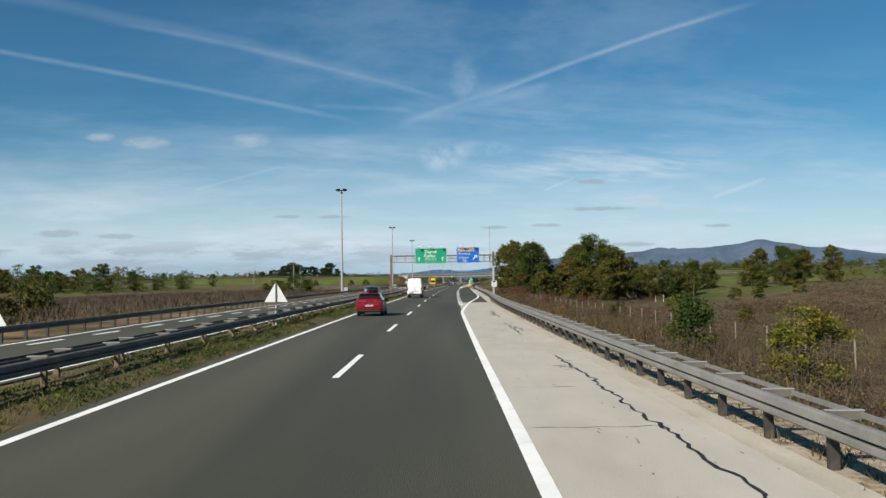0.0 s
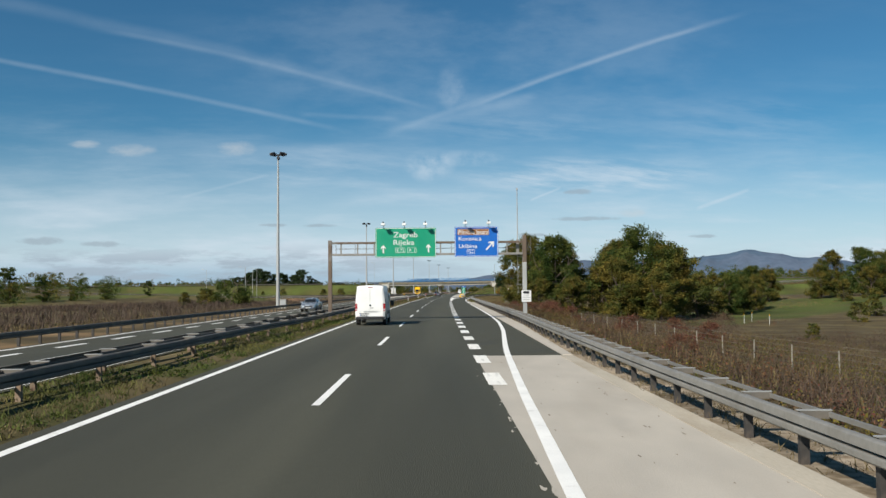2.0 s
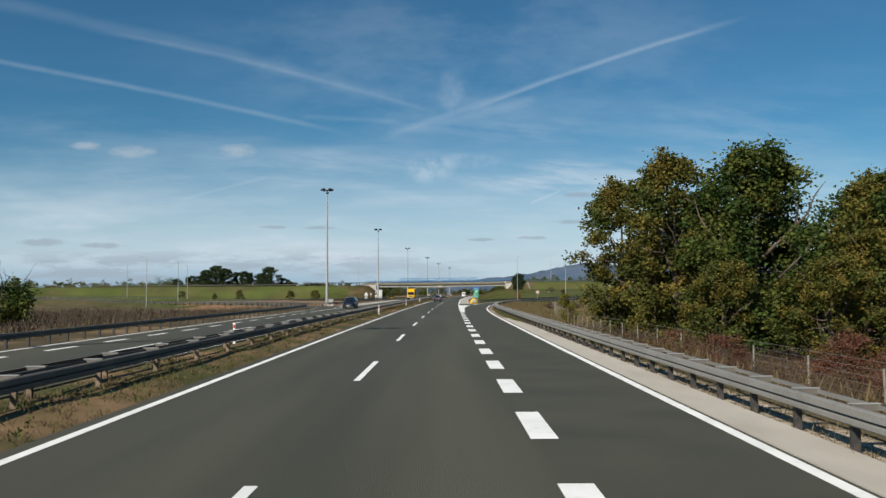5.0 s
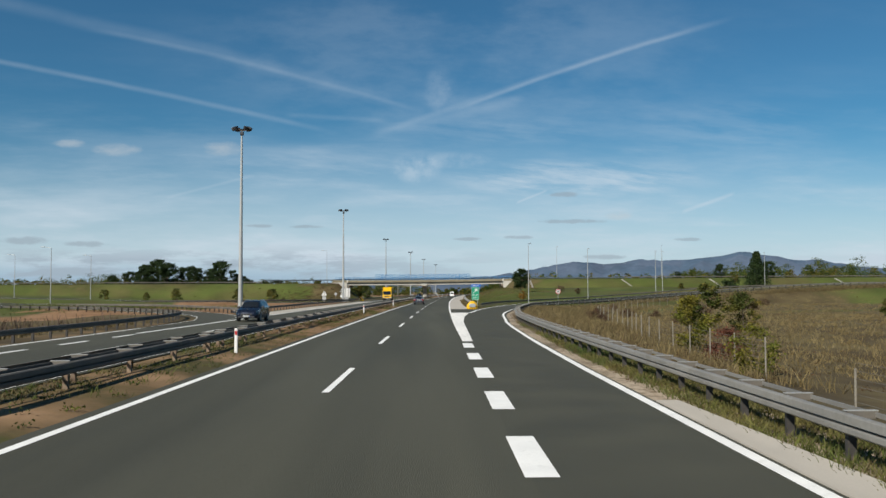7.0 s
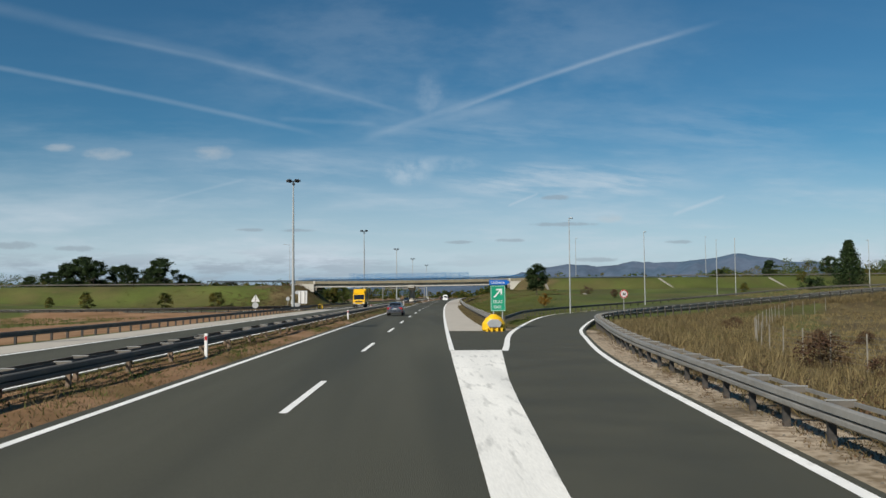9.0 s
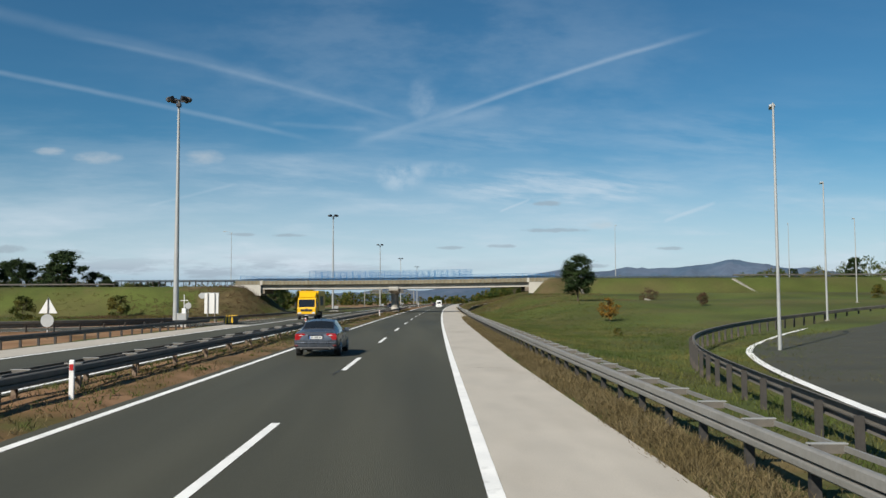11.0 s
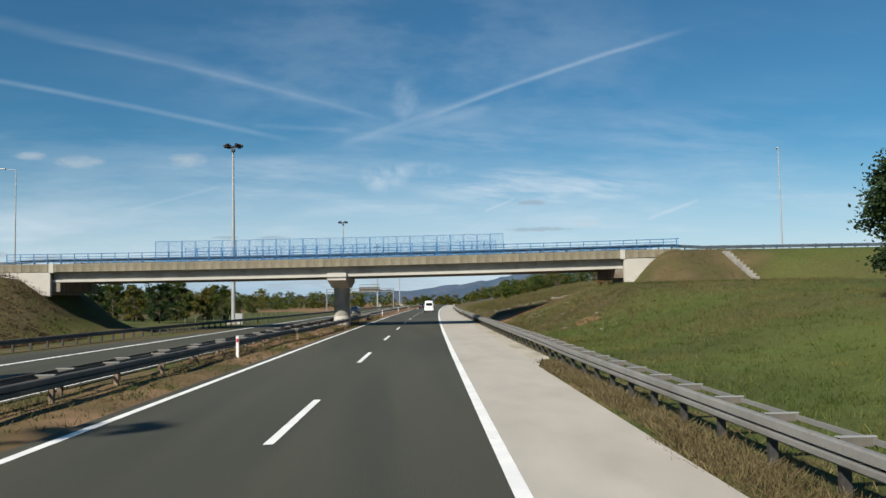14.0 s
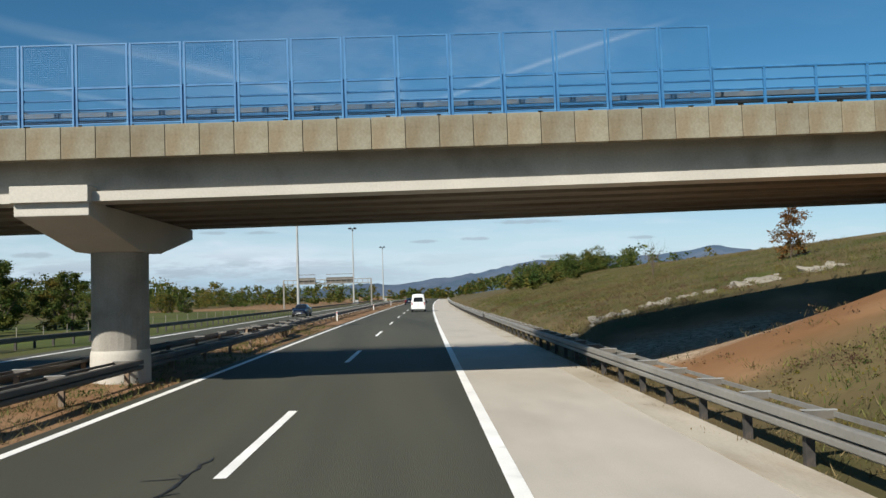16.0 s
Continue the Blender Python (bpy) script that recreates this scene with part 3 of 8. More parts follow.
def bank(x, y):
    """Height of the ground on the plan."""
    side = 1 if x > 0 else -1
    z = -0.07
    wave = 0.35 * noise.noise(Vector((x * 0.02, y * 0.02, 0))) + 0.12 * noise.noise(Vector((x * 0.11, y * 0.11, 4)))
    if x > 0:
        foot = along(RAIL_R, y) + 0.6
        if y < 345:
            out = x - foot
            dip = ease(y, 5, 100) * (1 - ease(y, 225, 275))
            z = -0.07 - 1.0 * ease(out, 0.3, 7) - 1.8 * dip * ease(out, 5, 24) + wave * ease(out, 2, 12)
            z += (0.9 + 1.8 * dip) * ease(out, 48, 105) + 2.2 * ease(out, 60, 200)
        blend = ease(y, 300, 345)
        rise = 2.4 * ease(x, 9, 24) * ease(y, 385, 440) + 2.0 * ease(x, 9.0, 21.0) * ease(y, 440, 468)
        mound = ease(y, 440, 462)
        # the mound before the bridge falls into a hollow below the deck; a steep rocky cut follows
        rise = rise * (1 - mound) + mound * 4.4 * min(max((x - 8.4) / 11.5, 0.0), 0.76) * (1 - 0.62 * ease(y, 474.5, 483))
        behind = ease(y, 484.5, 489.5)
        rise = rise * (1 - behind) + behind * (1.0 * ease(x, 8.5, 10.2) + 0.197 * min(max(x - 10.0, 0.0), 23.0))
        rise += wave * ease(x, 9, 16) - 0.4 * ease(x, 9, 14) * (1 - ease(y, 385, 430))
        if y > 492:
            rise *= 1 - 0.3 * ease(y, 560, 760)
        z = z * (1 - blend) + (rise - 0.07) * blend
    else:
        out = -x - 19.6
        z = -0.07 + (-0.3 * ease(out, 0.2, 5) + wave) * ease(out, 0.2, 6) + 1.0 * ease(out, 30, 160) * ease(y, 250, 330) - 2.3 * ease(out, 22, 120) * (1 - ease(y, 235, 320)) + 1.2 * ease(out, 50, 120) * ease(y, 230, 330)
        if -7.6 < x < -4.3:
            z = -0.02 + 0.10 * math.sin((x + 4.3) / -3.3 * math.pi) * (1 + noise.noise(Vector((x, y * 0.6, 2))))
    if x > 12 and 315 < y < 480:
        away = 1e9
        for (xa, ya), (xb, yb) in zip(RAMP_MID, RAMP_MID[1:]):
            dx, dy = xb - xa, yb - ya
            s = min(max(((x - xa) * dx + (y - ya) * dy) / (dx * dx + dy * dy), 0), 1)
            d = math.hypot(x - xa - s * dx, y - ya - s * dy)
            if d < away:
                away, level = d, ramp_z(xa + s * dx)
        z = max(z, level - 0.09 - max(away - 4.8 - 9.5 * ease(x, 18, 50), 0) / 3.5)
    if -245 < x < -17.5 and 255 < y < 480:
        for mid in SLIP_MIDS:
            for (xa, ya), (xb, yb) in zip(mid, mid[1:]):
                dx, dy = xb - xa, yb - ya
                s = min(max(((x - xa) * dx + (y - ya) * dy) / (dx * dx + dy * dy), 0), 1)
                d = math.hypot(x - xa - s * dx, y - ya - s * dy)
                k = 1 - ease(d, 4.2, 13)
                z = z * (1 - k) + k * (slip_z(xa + s * dx) - 0.06)
    # the banks that carry the road across
    reach = abs(y - (BRIDGE_Y + BRIDGE_W / 2)) - (BRIDGE_W / 2 + 1.2)
    if x > 14:
        top = 6.45 * ease(x, 17.0, 24.8)
        z = max(z, top - max(reach, 0) / 2.1)
    if x < -25:
        top = 5.15 * ease(-x, 27, 35.5)
        z = max(z, top - max(reach, 0) / 2.1)
    return z


BEND_FENCE = [(14.9, 228), (15.45, 238), (16.2, 250), (17.4, 260), (18.4, 267), (19.5, 279), (20.6, 292), (22.6, 303), (26.5, 315), (32, 327), (41, 345), (52, 358)]
INFIELD = [(13.8, 290), (17, 321), (24, 340), (34, 356), (52, 373), (90, 386), (120, 392), (400, 420)]


def growth(x, y):
    """How dry (heath) and how bare (soil) the ground is."""
    dry, bare, grit = 0.0, 0.0, 0.0
    if abs(x) > 34:
        sway = Vector((x * 0.011, y * 0.011, 17))
        x, y = x + 34 * noise.noise(sway), y + 60 * noise.noise(sway + Vector((9, 0, 0)))
    if x > 0:
        dry = (1 - ease(y, 300, 330)) * (1 - 0.5 * ease(x, 110, 150))
        if y < 270:
            dry *= 1 - 0.95 * ease(x - 21 - 0.30 * (y - 95) + 6 * noise.noise(Vector((x * 0.05, y * 0.05, 3))), 0, 8) * ease(y, 130, 146) * (1 - ease(x - 0.55 * (y - 140), 48, 62))
        if y > 320:
            dry = 0.55 * ease(noise.noise(Vector((x * 0.04, y * 0.03, 8))) + 0.3 * ease(x, 20, 50), 0, 0.5)
            inside = x - along(INFIELD, y)
            dry *= 0.4
            if y < 420:
                dry = max(dry, 0.75 * ease(inside, 1, 5) * (1 - ease(x, 70, 100)))
            bare = 0.95 * ease(x, 8.3, 9.3) * (1 - ease(x, 16, 21)) * ease(y, 469.5, 476) * (1 - ease(y, 484, 490))
            grit = 0.62 * ease(x, 8.6, 9.6) * (1 - ease(x, 15, 19)) * ease(y, 474, 478) * (1 - ease(y, 484, 489))
            bare = max(bare, 0.75 * (1 - ease(math.hypot((x - 12.6) / 1.3, (y - 450.5) / 2.2), 0.5, 1.1)))
            dry = max(dry, 0.64 * ease(y, 440, 456) * (1 - ease(x, 26, 40)), 0.52 * ease(y, 480, 492))
        if (y < 312 and x < along(RAIL_R, min(y, 300)) + 0.9) or (y >= 312 and x < 8.2):
            bare = 0.35 if y < 215 or y > 300 else 0.0
            grit = 0.1 if y > 312 else 0.60
    else:
        dry = 0.9 * (1 - ease(y, 265, 325)) * (1 - ease(-x, 180, 240))
        dry = max(dry, (0.34 + 0.4 * ease(-x, 80, 130) * (1 - ease(y, 430, 480))) * ease(y, 300, 330))
        if y > 430:
            dry = (0.58 if y > 490 or x > -46 else 0.25) + 0.3 * noise.noise(Vector((x * 0.06, y * 0.06, 5)))
            if y > 490 and x > -60:
                dry *= 0.4
        if -38 < x < -19 and y > 285:
            bare = max(bare, 0.74 * (1 - ease(y, 400, 470)))
        if y > 600 and -70 < x < -21:
            bare = 0.62 * ease(y, 600, 640)
        if x > -7.7:
            dry, bare = 0.60, 0.20 - 0.08 * ease(y, 120, 150) + 0.30 * ease(y, 120, 150) + 0.22 * ease(y, 232, 250) - 0.22 * ease(y, 325, 370) + 0.25 * ease(y, 425, 450)
        elif x > -21 and y < 285:
            bare = 0.4
    return dry, bare, grit


def ground():
    xs = [-4800, -3000, -1800, -1000, -600, -380, -300, -260, -245, -236, -228, -220, -210, -200, -190, -183, -176, -168, -160, -150, -140, -132] + list(np.arange(-125, -40, 5.0)) + list(np.arange(-40, -20, 2.0)) + [-19.3, -18, -17, -15.5, -13, -9.2, -8.2] + list(np.arange(-7.7, -4.2, 0.4)) + [-4.2, -3.5, 0, 3, 6, 7.3]
    xs += list(np.arange(7.6, 12, 0.45)) + list(np.arange(12, 30, 0.9)) + list(np.arange(30, 70, 2.5)) + list(np.arange(70, 130, 6.0)) + [140, 150, 160, 170, 178, 185, 192, 199, 206, 214, 225, 240, 320, 450, 700, 1100, 1800, 3000, 4800]
    ys = [-900, -300, -120, -60] + list(np.arange(-30, 300, 3.0)) + list(np.arange(300, 520, 2.0)) + list(np.arange(520, 800, 6.0)) + [820, 860, 920, 1000, 1150, 1400, 1800, 2400, 3200, 4700]
    verts, faces, tint = [], [], []
    for y in ys:
        for x in xs:
            edge = ease(abs(x), 300, 900) + ease(y, 800, 1200)
            z = bank(max(min(x, 260), -260), min(y, 800)) * (1 - min(edge, 1)) + min(edge, 1) * (-0.5)
            q = wp(x, y, z) if y < 900 and abs(x) < 500 else Vector((x + BEND * min(y, 900) ** 2, y, z))
            verts.append(q)
            tint.append((*growth(x, y), 1))
    n = len(xs)
    for j in range(len(ys) - 1):
        for i in range(n - 1):
            faces.append((j * n + i, j * n + i + 1, (j + 1) * n + i + 1, (j + 1) * n + i))
    ob = mesh_object("ground", verts, faces, M["meadow"], True)
    layer = ob.data.color_attributes.new("growth", "FLOAT_COLOR", "POINT")
    layer.data.foreach_set("color", [c for t in tint for c in t])
    return tagged(ob, "meadow and dry heath rising to grassy embankments", "ground", kind="structure")


ground()


def hills():
    """Far ridges; the blue of distant haze is put into their colour."""
    for name, dist, rows, base in (("backdrop", 4500, [(-70, 0.2), (-52, 0.5), (-40, 0.8), (-30, 0.6), (-24, 0.45), (-10, 0.5), (-6, 0.7), (-3.6, 1.0), (-2.4, 0.8), (-1, 0.9), (1.3, 1.25), (3.3, 1.45), (4.4, 1.75), (6, 2.1), (7.4, 2.35), (8.6, 2.3), (9.5, 2.12), (11.9, 2.5), (13.5, 2.35), (15, 2.45), (16.5, 2.6), (18.3, 2.98), (19.6, 2.75), (21, 2.35), (23, 2.2), (26, 1.6), (30, 1.2), (40, 1.0), (60, 0.6)], 0),
                                   ):
        verts, faces, k = [], [], 400
        for i in range(k + 1):
            a = -72 + 134 * i / k
            h = along([(q, p) for p, q in rows], a)
            h += 0.13 * noise.noise(Vector((a * 0.9, 1, base))) + 0.08 * noise.noise(Vector((a * 3.1, 5, base)))
            s, c = math.sin(radians(a + 3.3)), math.cos(radians(a + 3.3))
            for f, g in ((0.90, -0.5), (0.93, 0.35), (0.965, 0.75), (1.0, 1.0)):
                hh = max(h, 0.08) * g if g > 0 else -0.1
                hh *= 1 + (0.25 * noise.noise(Vector((a * 1.7, f * 40, 3))) if 0 < g < 1 else 0)
                verts.append((14 + dist * f * s, 230 + dist * f * c, dist * math.tan(radians(0.86 * hh)) * f))
        for i in range(k):
            for j in range(3):
                faces.append((i * 4 + j, (i + 1) * 4 + j, (i + 1) * 4 + j + 1, i * 4 + j + 1))
        ob = mesh_object(name, verts, faces, M["hill_hazed"], True)
        tagged(ob, "distant wooded mountain ridge, coloured blue-grey to stand in for haze", "mountains", kind="structure")


hills()

# ---- road surfaces ----
OPP_EDGE = [(-14.3, -60), (-14.3, 15), (-15.2, 45), (-15.4, 100), (-16.0, 180), (-16.7, 235), (-17.3, 258), (-17.9, 266), (-17.9, 280), (-17.7, 300), (-17.7, 395), (-18.3, 402), (-18.0, 440), (-15.6, 470), (-15.4, 900)]
tagged(strip("road", -4.15, 3.72, -60, 900, 0.0, M["asphalt"], 0.3), "dark asphalt carriageway of two lanes", "road", kind="structure")
tagged(strip("road_opposite", OPP_EDGE, -7.6, -60, 900, 0.0, M["asphalt"], 0.3), "dark asphalt of the oncoming carriageway", "road", kind="structure")
tagged(strip("road_opposite_shoulder", [(-17.6, 283), (-17.5, 392)], [(-14.75, 283), (-14.75, 392)], 283, 394, 0.006, M["concrete_road"], 0.3), "pale hard shoulder of the oncoming carriageway", "road", kind="structure")
tagged(strip("pavement", 3.72, [(7.0, -60), (7.0, 83.5)], -60, 83.7, 0.0, M["concrete_road"], 0.3), "pale concrete hard shoulder with tarred cracks", "hard shoulder", kind="structure")
tagged(strip("road_exit_lane", 3.72, [(6.7, 83.7), (6.95, 108), (7.02, 116)] + [(p[0] + 0.14, p[1]) for p in EDGE[7:]], 83.7, 262, 0.0, M["asphalt_new"], 0.3, 4), "asphalt exit lane", "road", kind="structure")
tagged(strip("pavement_strip", [(6.72, 83.7), (6.97, 108), (7.04, 116), (7.10, 128), (7.18, 150), (7.14, 214)], [(7.05, 83.7), (7.8, 108), (7.95, 126), (8.1, 140), (8.1, 200), (7.6, 214)], 83.7, 214, 0.02, M["concrete_road"], 0.3, 4), "narrow pale concrete edge strip", "kerb strip", kind="structure")
ramp_left = smooth_line([(3.72, 260), (4.7, 276)] + RAMP_L, 3)
ramp_line = smooth_line([(7.80, 262)] + RAMP_R[2:], 3)
ramp_right = [p + Vector((0.26, -0.06)) for p in ramp_line]


def resample(pts, k):
    total = [0.0]
    for a, b in zip(pts, pts[1:]):
        total.append(total[-1] + (b - a).length)
    out, j = [], 0
    for i in range(k):
        s = total[-1] * i / (k - 1)
        while j < len(pts) - 2 and total[j + 1] < s:
            j += 1
        out.append(pts[j] + (pts[j + 1] - pts[j]) * ((s - total[j]) / (total[j + 1] - total[j])))
    return out


tagged(sheet("road_ramp", resample(ramp_left, 80), resample(ramp_right, 80), lambda x: 0.003 + ramp_z(x), M["asphalt_new"], 0.3), "curving asphalt exit ramp", "road", kind="structure")
nose = [(3.72, 260), (4.7, 276), (5.70, 287.5), (7.95, 307.5)]
tagged(strip("road_nose", 3.72, nose, 262, 306.5, 0.001, M["asphalt_new"], 0.3, 2), "asphalt wedge between carriageway and exit ramp", "road", kind="structure")
tagged(strip("pavement_after_exit", 3.72, [(6.4, 306.5), (6.2, 320), (6.0, 345), (6.1, 395), (6.2, 412), (6.35, 428), (7.25, 432), (7.25, 800)], 306.5, 800, 0.0, M["concrete_road"], 0.3, 4), "pale concrete hard shoulder beside the carriageway", "hard shoulder", kind="structure")


tagged(strip("kerb_strip", 6.58, 7.02, -60, 83.5, 0.012, M["concrete_edge"], 0.2, 4), "sandy concrete edge of the hard shoulder", "kerb strip", kind="structure")
tagged(strip("kerb_strip", [(6.55, 432), (6.62, 800)], [(7.28, 432), (7.28, 800)], 431, 800, 0.010, M["concrete_edge"], 0.2, 4), "sandy concrete edge of the hard shoulder", "kerb strip", kind="structure")


def worn_patches(name, seed, n, x0, x1, y0, y1, size, lean, mat, label):
    """Thin uneven flakes where the asphalt has broken away from the edge."""
    rng = np.random.default_rng(seed)
    bm = bmesh.new()
    for i in range(n):
        x, y = x1 - (x1 - x0) * rng.uniform(0, 1) ** lean, rng.uniform(y0, y1)
        w = size * rng.uniform(0.4, 1.0)
        l = w * rng.uniform(2.0, 9.0)
        ring = []
        for k in range(11):
            a = 2 * math.pi * k / 11
            r = rng.uniform(0.55, 1.25)
            ring.append(bm.verts.new(wp(x + w * r * math.cos(a), y + l * r * math.sin(a), 0.003 + 0.00001 * i)))
        bm.faces.new(ring)
    ob = new(name, bpy.data.meshes.new(name))
    bm.to_mesh(ob.data)
    bm.free()
    ob.data.materials.append(M[mat])
    return tagged(ob, label, "worn asphalt", kind="stuff")


worn_patches("worn_asphalt_edge", 91, 240, 3.45, 3.73, -30, 80, 0.026, 5.0, "concrete_road", "pale worn flakes along the asphalt edge")
worn_patches("shoulder_specks", 93, 300, 4.2, 6.5, -30, 83, 0.018, 1.0, "gravel_speck", "brown specks and chips on the hard shoulder")


# ---- markings ----
def marking(name, left, right, y0, y1, z=0.006, mat="marking", label="white painted road line"):
    ob = strip(name, left, right, y0, y1, z, M[mat], step=4.0)
    return tagged(ob, label, "road marking", kind="structure")


def shifted(pts, d):
    return [(x + d, y) for x, y in pts]


marking("edge_line_left", -3.85, -3.65, -60, 800)
marking("edge_line_right", shifted(EDGE, -0.15), shifted(EDGE, 0.06), -60, 262, label="broad white edge line swinging out along the exit lane")
marking("edge_line_after_exit", 3.57, 3.78, 288, 800)
marking("opposite_edge_line", -8.0, -7.8, -60, 800)
MERGE = [(-13.9, -60), (-13.9, 20), (-14.7, 45), (-14.95, 100), (-15.6, 180), (-16.2, 230), (-16.7, 250), (-17.4, 263)]
marking("merge_edge_line", shifted(MERGE, -0.1), shifted(MERGE, 0.1), -60, 262, label="white edge line of the merging lane")
marking("opposite_edge_line_far", -14.62, -14.34, 244, 800)
for k in range(36):
    y = 29.8 + 6 * k
    x = -13.3 - 0.9 * ease(y, 60, 230)
    marking("merge_dash", x - 0.13, x + 0.13, y, y + 2.9, label="broad white dash of the merging lane")
# slip roads of the oncoming carriageway
for left_line, right_line, words in ((SLIP_IN, SLIP_OUT, "curving asphalt slip road joining the oncoming carriageway"), (OFF_IN, OFF_OUT, "curving asphalt slip road leaving the oncoming carriageway")):
    a, b = resample(smooth_line(left_line, 2), 70), resample(smooth_line(right_line, 2), 70)
    tagged(sheet("road_slip", a, b, lambda x: 0.012 + slip_z(x), M["asphalt_new"], 0.5), words, "road", kind="structure")
    for line, d in ((a, 0.5), (b, -0.5)):
        far = b if d > 0 else a
        near = [p + (q - p).normalized() * 0.15 for p, q in zip(line, far)]
        wide = [p + (q - p).normalized() * 0.34 for p, q in zip(line, far)]
        tagged(sheet("slip_edge_line", near, wide, lambda x: 0.018 + slip_z(x), M["marking"]), "white edge line of the slip road", "road marking", kind="structure")
rr = resample(ramp_line, 160)
tagged(sheet("ramp_edge_line", [(p.x - 0.10, p.y + 0.02) for p in rr], [(p.x + 0.10, p.y - 0.02) for p in rr], lambda x: 0.008 + ramp_z(x), M["marking"]), "white edge line of the exit ramp", "road marking", kind="structure")
rl = resample(smooth_line(RAMP_L, 2), 120)
tagged(sheet("ramp_edge_line_left", rl, [(p.x + 0.26, p.y - 0.12) for p in rl], lambda x: 0.008 + ramp_z(x), M["marking"]), "white edge line of the exit ramp", "road marking", kind="structure")
GORE = [(4.17, 235.2), (4.28, 244.5), (4.43, 260.5), (4.90, 274.5), (5.72, 287.8)]
marking("gore", [(3.70, 235.2), (3.61, 256), (3.60, 288)], GORE, 235.2, 287.8, 0.009, "marking_worn", "worn solid white paint of the exit wedge")
for k in range(-4, 45):
    y = 17.6 + 18 * (k - 1) + (0.1 if 11 <= k <= 17 else -1.45 if k > 17 else 0)
    marking("lane_dash", -0.085, 0.085, y, y + 6.15, label="white dash of the lane line")
for k in range(-2, 42):
    y = 11 + 18 * k
    marking("opposite_lane_dash", -11.1, -10.94, y, y + 6, label="white dash of the lane line")
for k in range(26):
    y = 80.85 + 6 * k
    marking("exit_dash", 3.64, 4.08, y, y + 2.95, label="broad white dash of the exit lane", mat="marking_worn" if k < 3 else "marking")
marking("exit_dash", 3.64, 4.08, 80.85 - 6.0, 80.85 - 3.05, label="broad white dash of the exit lane", mat="marking_worn")

# ---- guard rails ----
def sweep(pts, profile, closed=True):
    """A profile of (out, up) drawn along plan points; out is to the right of the way."""
    bm = bmesh.new()
    rows = []
    for i, p in enumerate(pts):
        d = (pts[min(i + 1, len(pts) - 1)] - pts[max(i - 1, 0)]).normalized()
        n = Vector((d.y, -d.x))
        z = p.z if len(p) > 2 else 0.0
        rows.append([bm.verts.new(wp(p.x + n.x * a, p.y + n.y * a, z + b)) for a, b in profile])
    k = len(profile)
    for a, b in zip(rows, rows[1:]):
        for i in range(k if closed else k - 1):
            j = (i + 1) % k
            bm.faces.new((a[i], a[j], b[j], b[i]))
    if closed:
        bm.faces.new(rows[0])
        bm.faces.new(rows[-1][::-1])
    return bm


W_FRONT = [(0.000, 0.590), (0.055, 0.588), (0.086, 0.566), (0.090, 0.464), (0.002, 0.460), (0.000, 0.444), (0.002, 0.426), (0.084, 0.420), (0.090, 0.402), (0.086, 0.338), (0.055, 0.312), (0.000, 0.305)]


def post_mesh(mat):
    """A folded channel driven into the verge, open to the back."""
    bm = prism([(-0.06, -0.035), (0.06, -0.035), (0.06, -0.025), (-0.05, -0.025), (-0.05, 0.05), (0.06, 0.05), (0.06, 0.06), (-0.06, 0.06)], -0.40, 0.53, "z")
    me = bpy.data.meshes.new("post")
    bmesh.ops.recalc_face_normals(bm, faces=bm.faces)
    bm.to_mesh(me)
    bm.free()
    me.materials.append(M[mat])
    return me


def spacer_mesh(reach, mat):
    """A folded bracket from the beam over the post to the rear rail, its side plate pierced; sunlit top and shaded
    sides are coloured in.
    """
    bm = boxed(-0.01, -0.040, 0.606, reach + 0.03, 0.040, 0.618)
    box(bm, 0.02, 0.030, 0.50, reach + 0.02, 0.039, 0.607)
    box(bm, 0.02, -0.039, 0.50, reach + 0.02, -0.030, 0.607)
    box(bm, 0.0, -0.05, 0.36, 0.02, 0.05, 0.556)
    me = bpy.data.meshes.new("spacer")
    bmesh.ops.recalc_face_normals(bm, faces=bm.faces)
    bm.to_mesh(me)
    bm.free()
    me.materials.append(M[mat])
    me.materials.append(M["galvanised_dull" if mat == "galvanised_lit" else mat])
    # Pale top, dull side plates: the fall of light is put into the materials.
    for f in me.polygons:
        f.material_index = 0 if f.center.z > 0.6065 else 1
    return me


POST = {"post_dark": post_mesh("post_dark"), "post_tan": post_mesh("post_tan")}
SPACER = {mat: spacer_mesh(0.42, mat) for mat in ("galvanised_lit", "post_dark")}


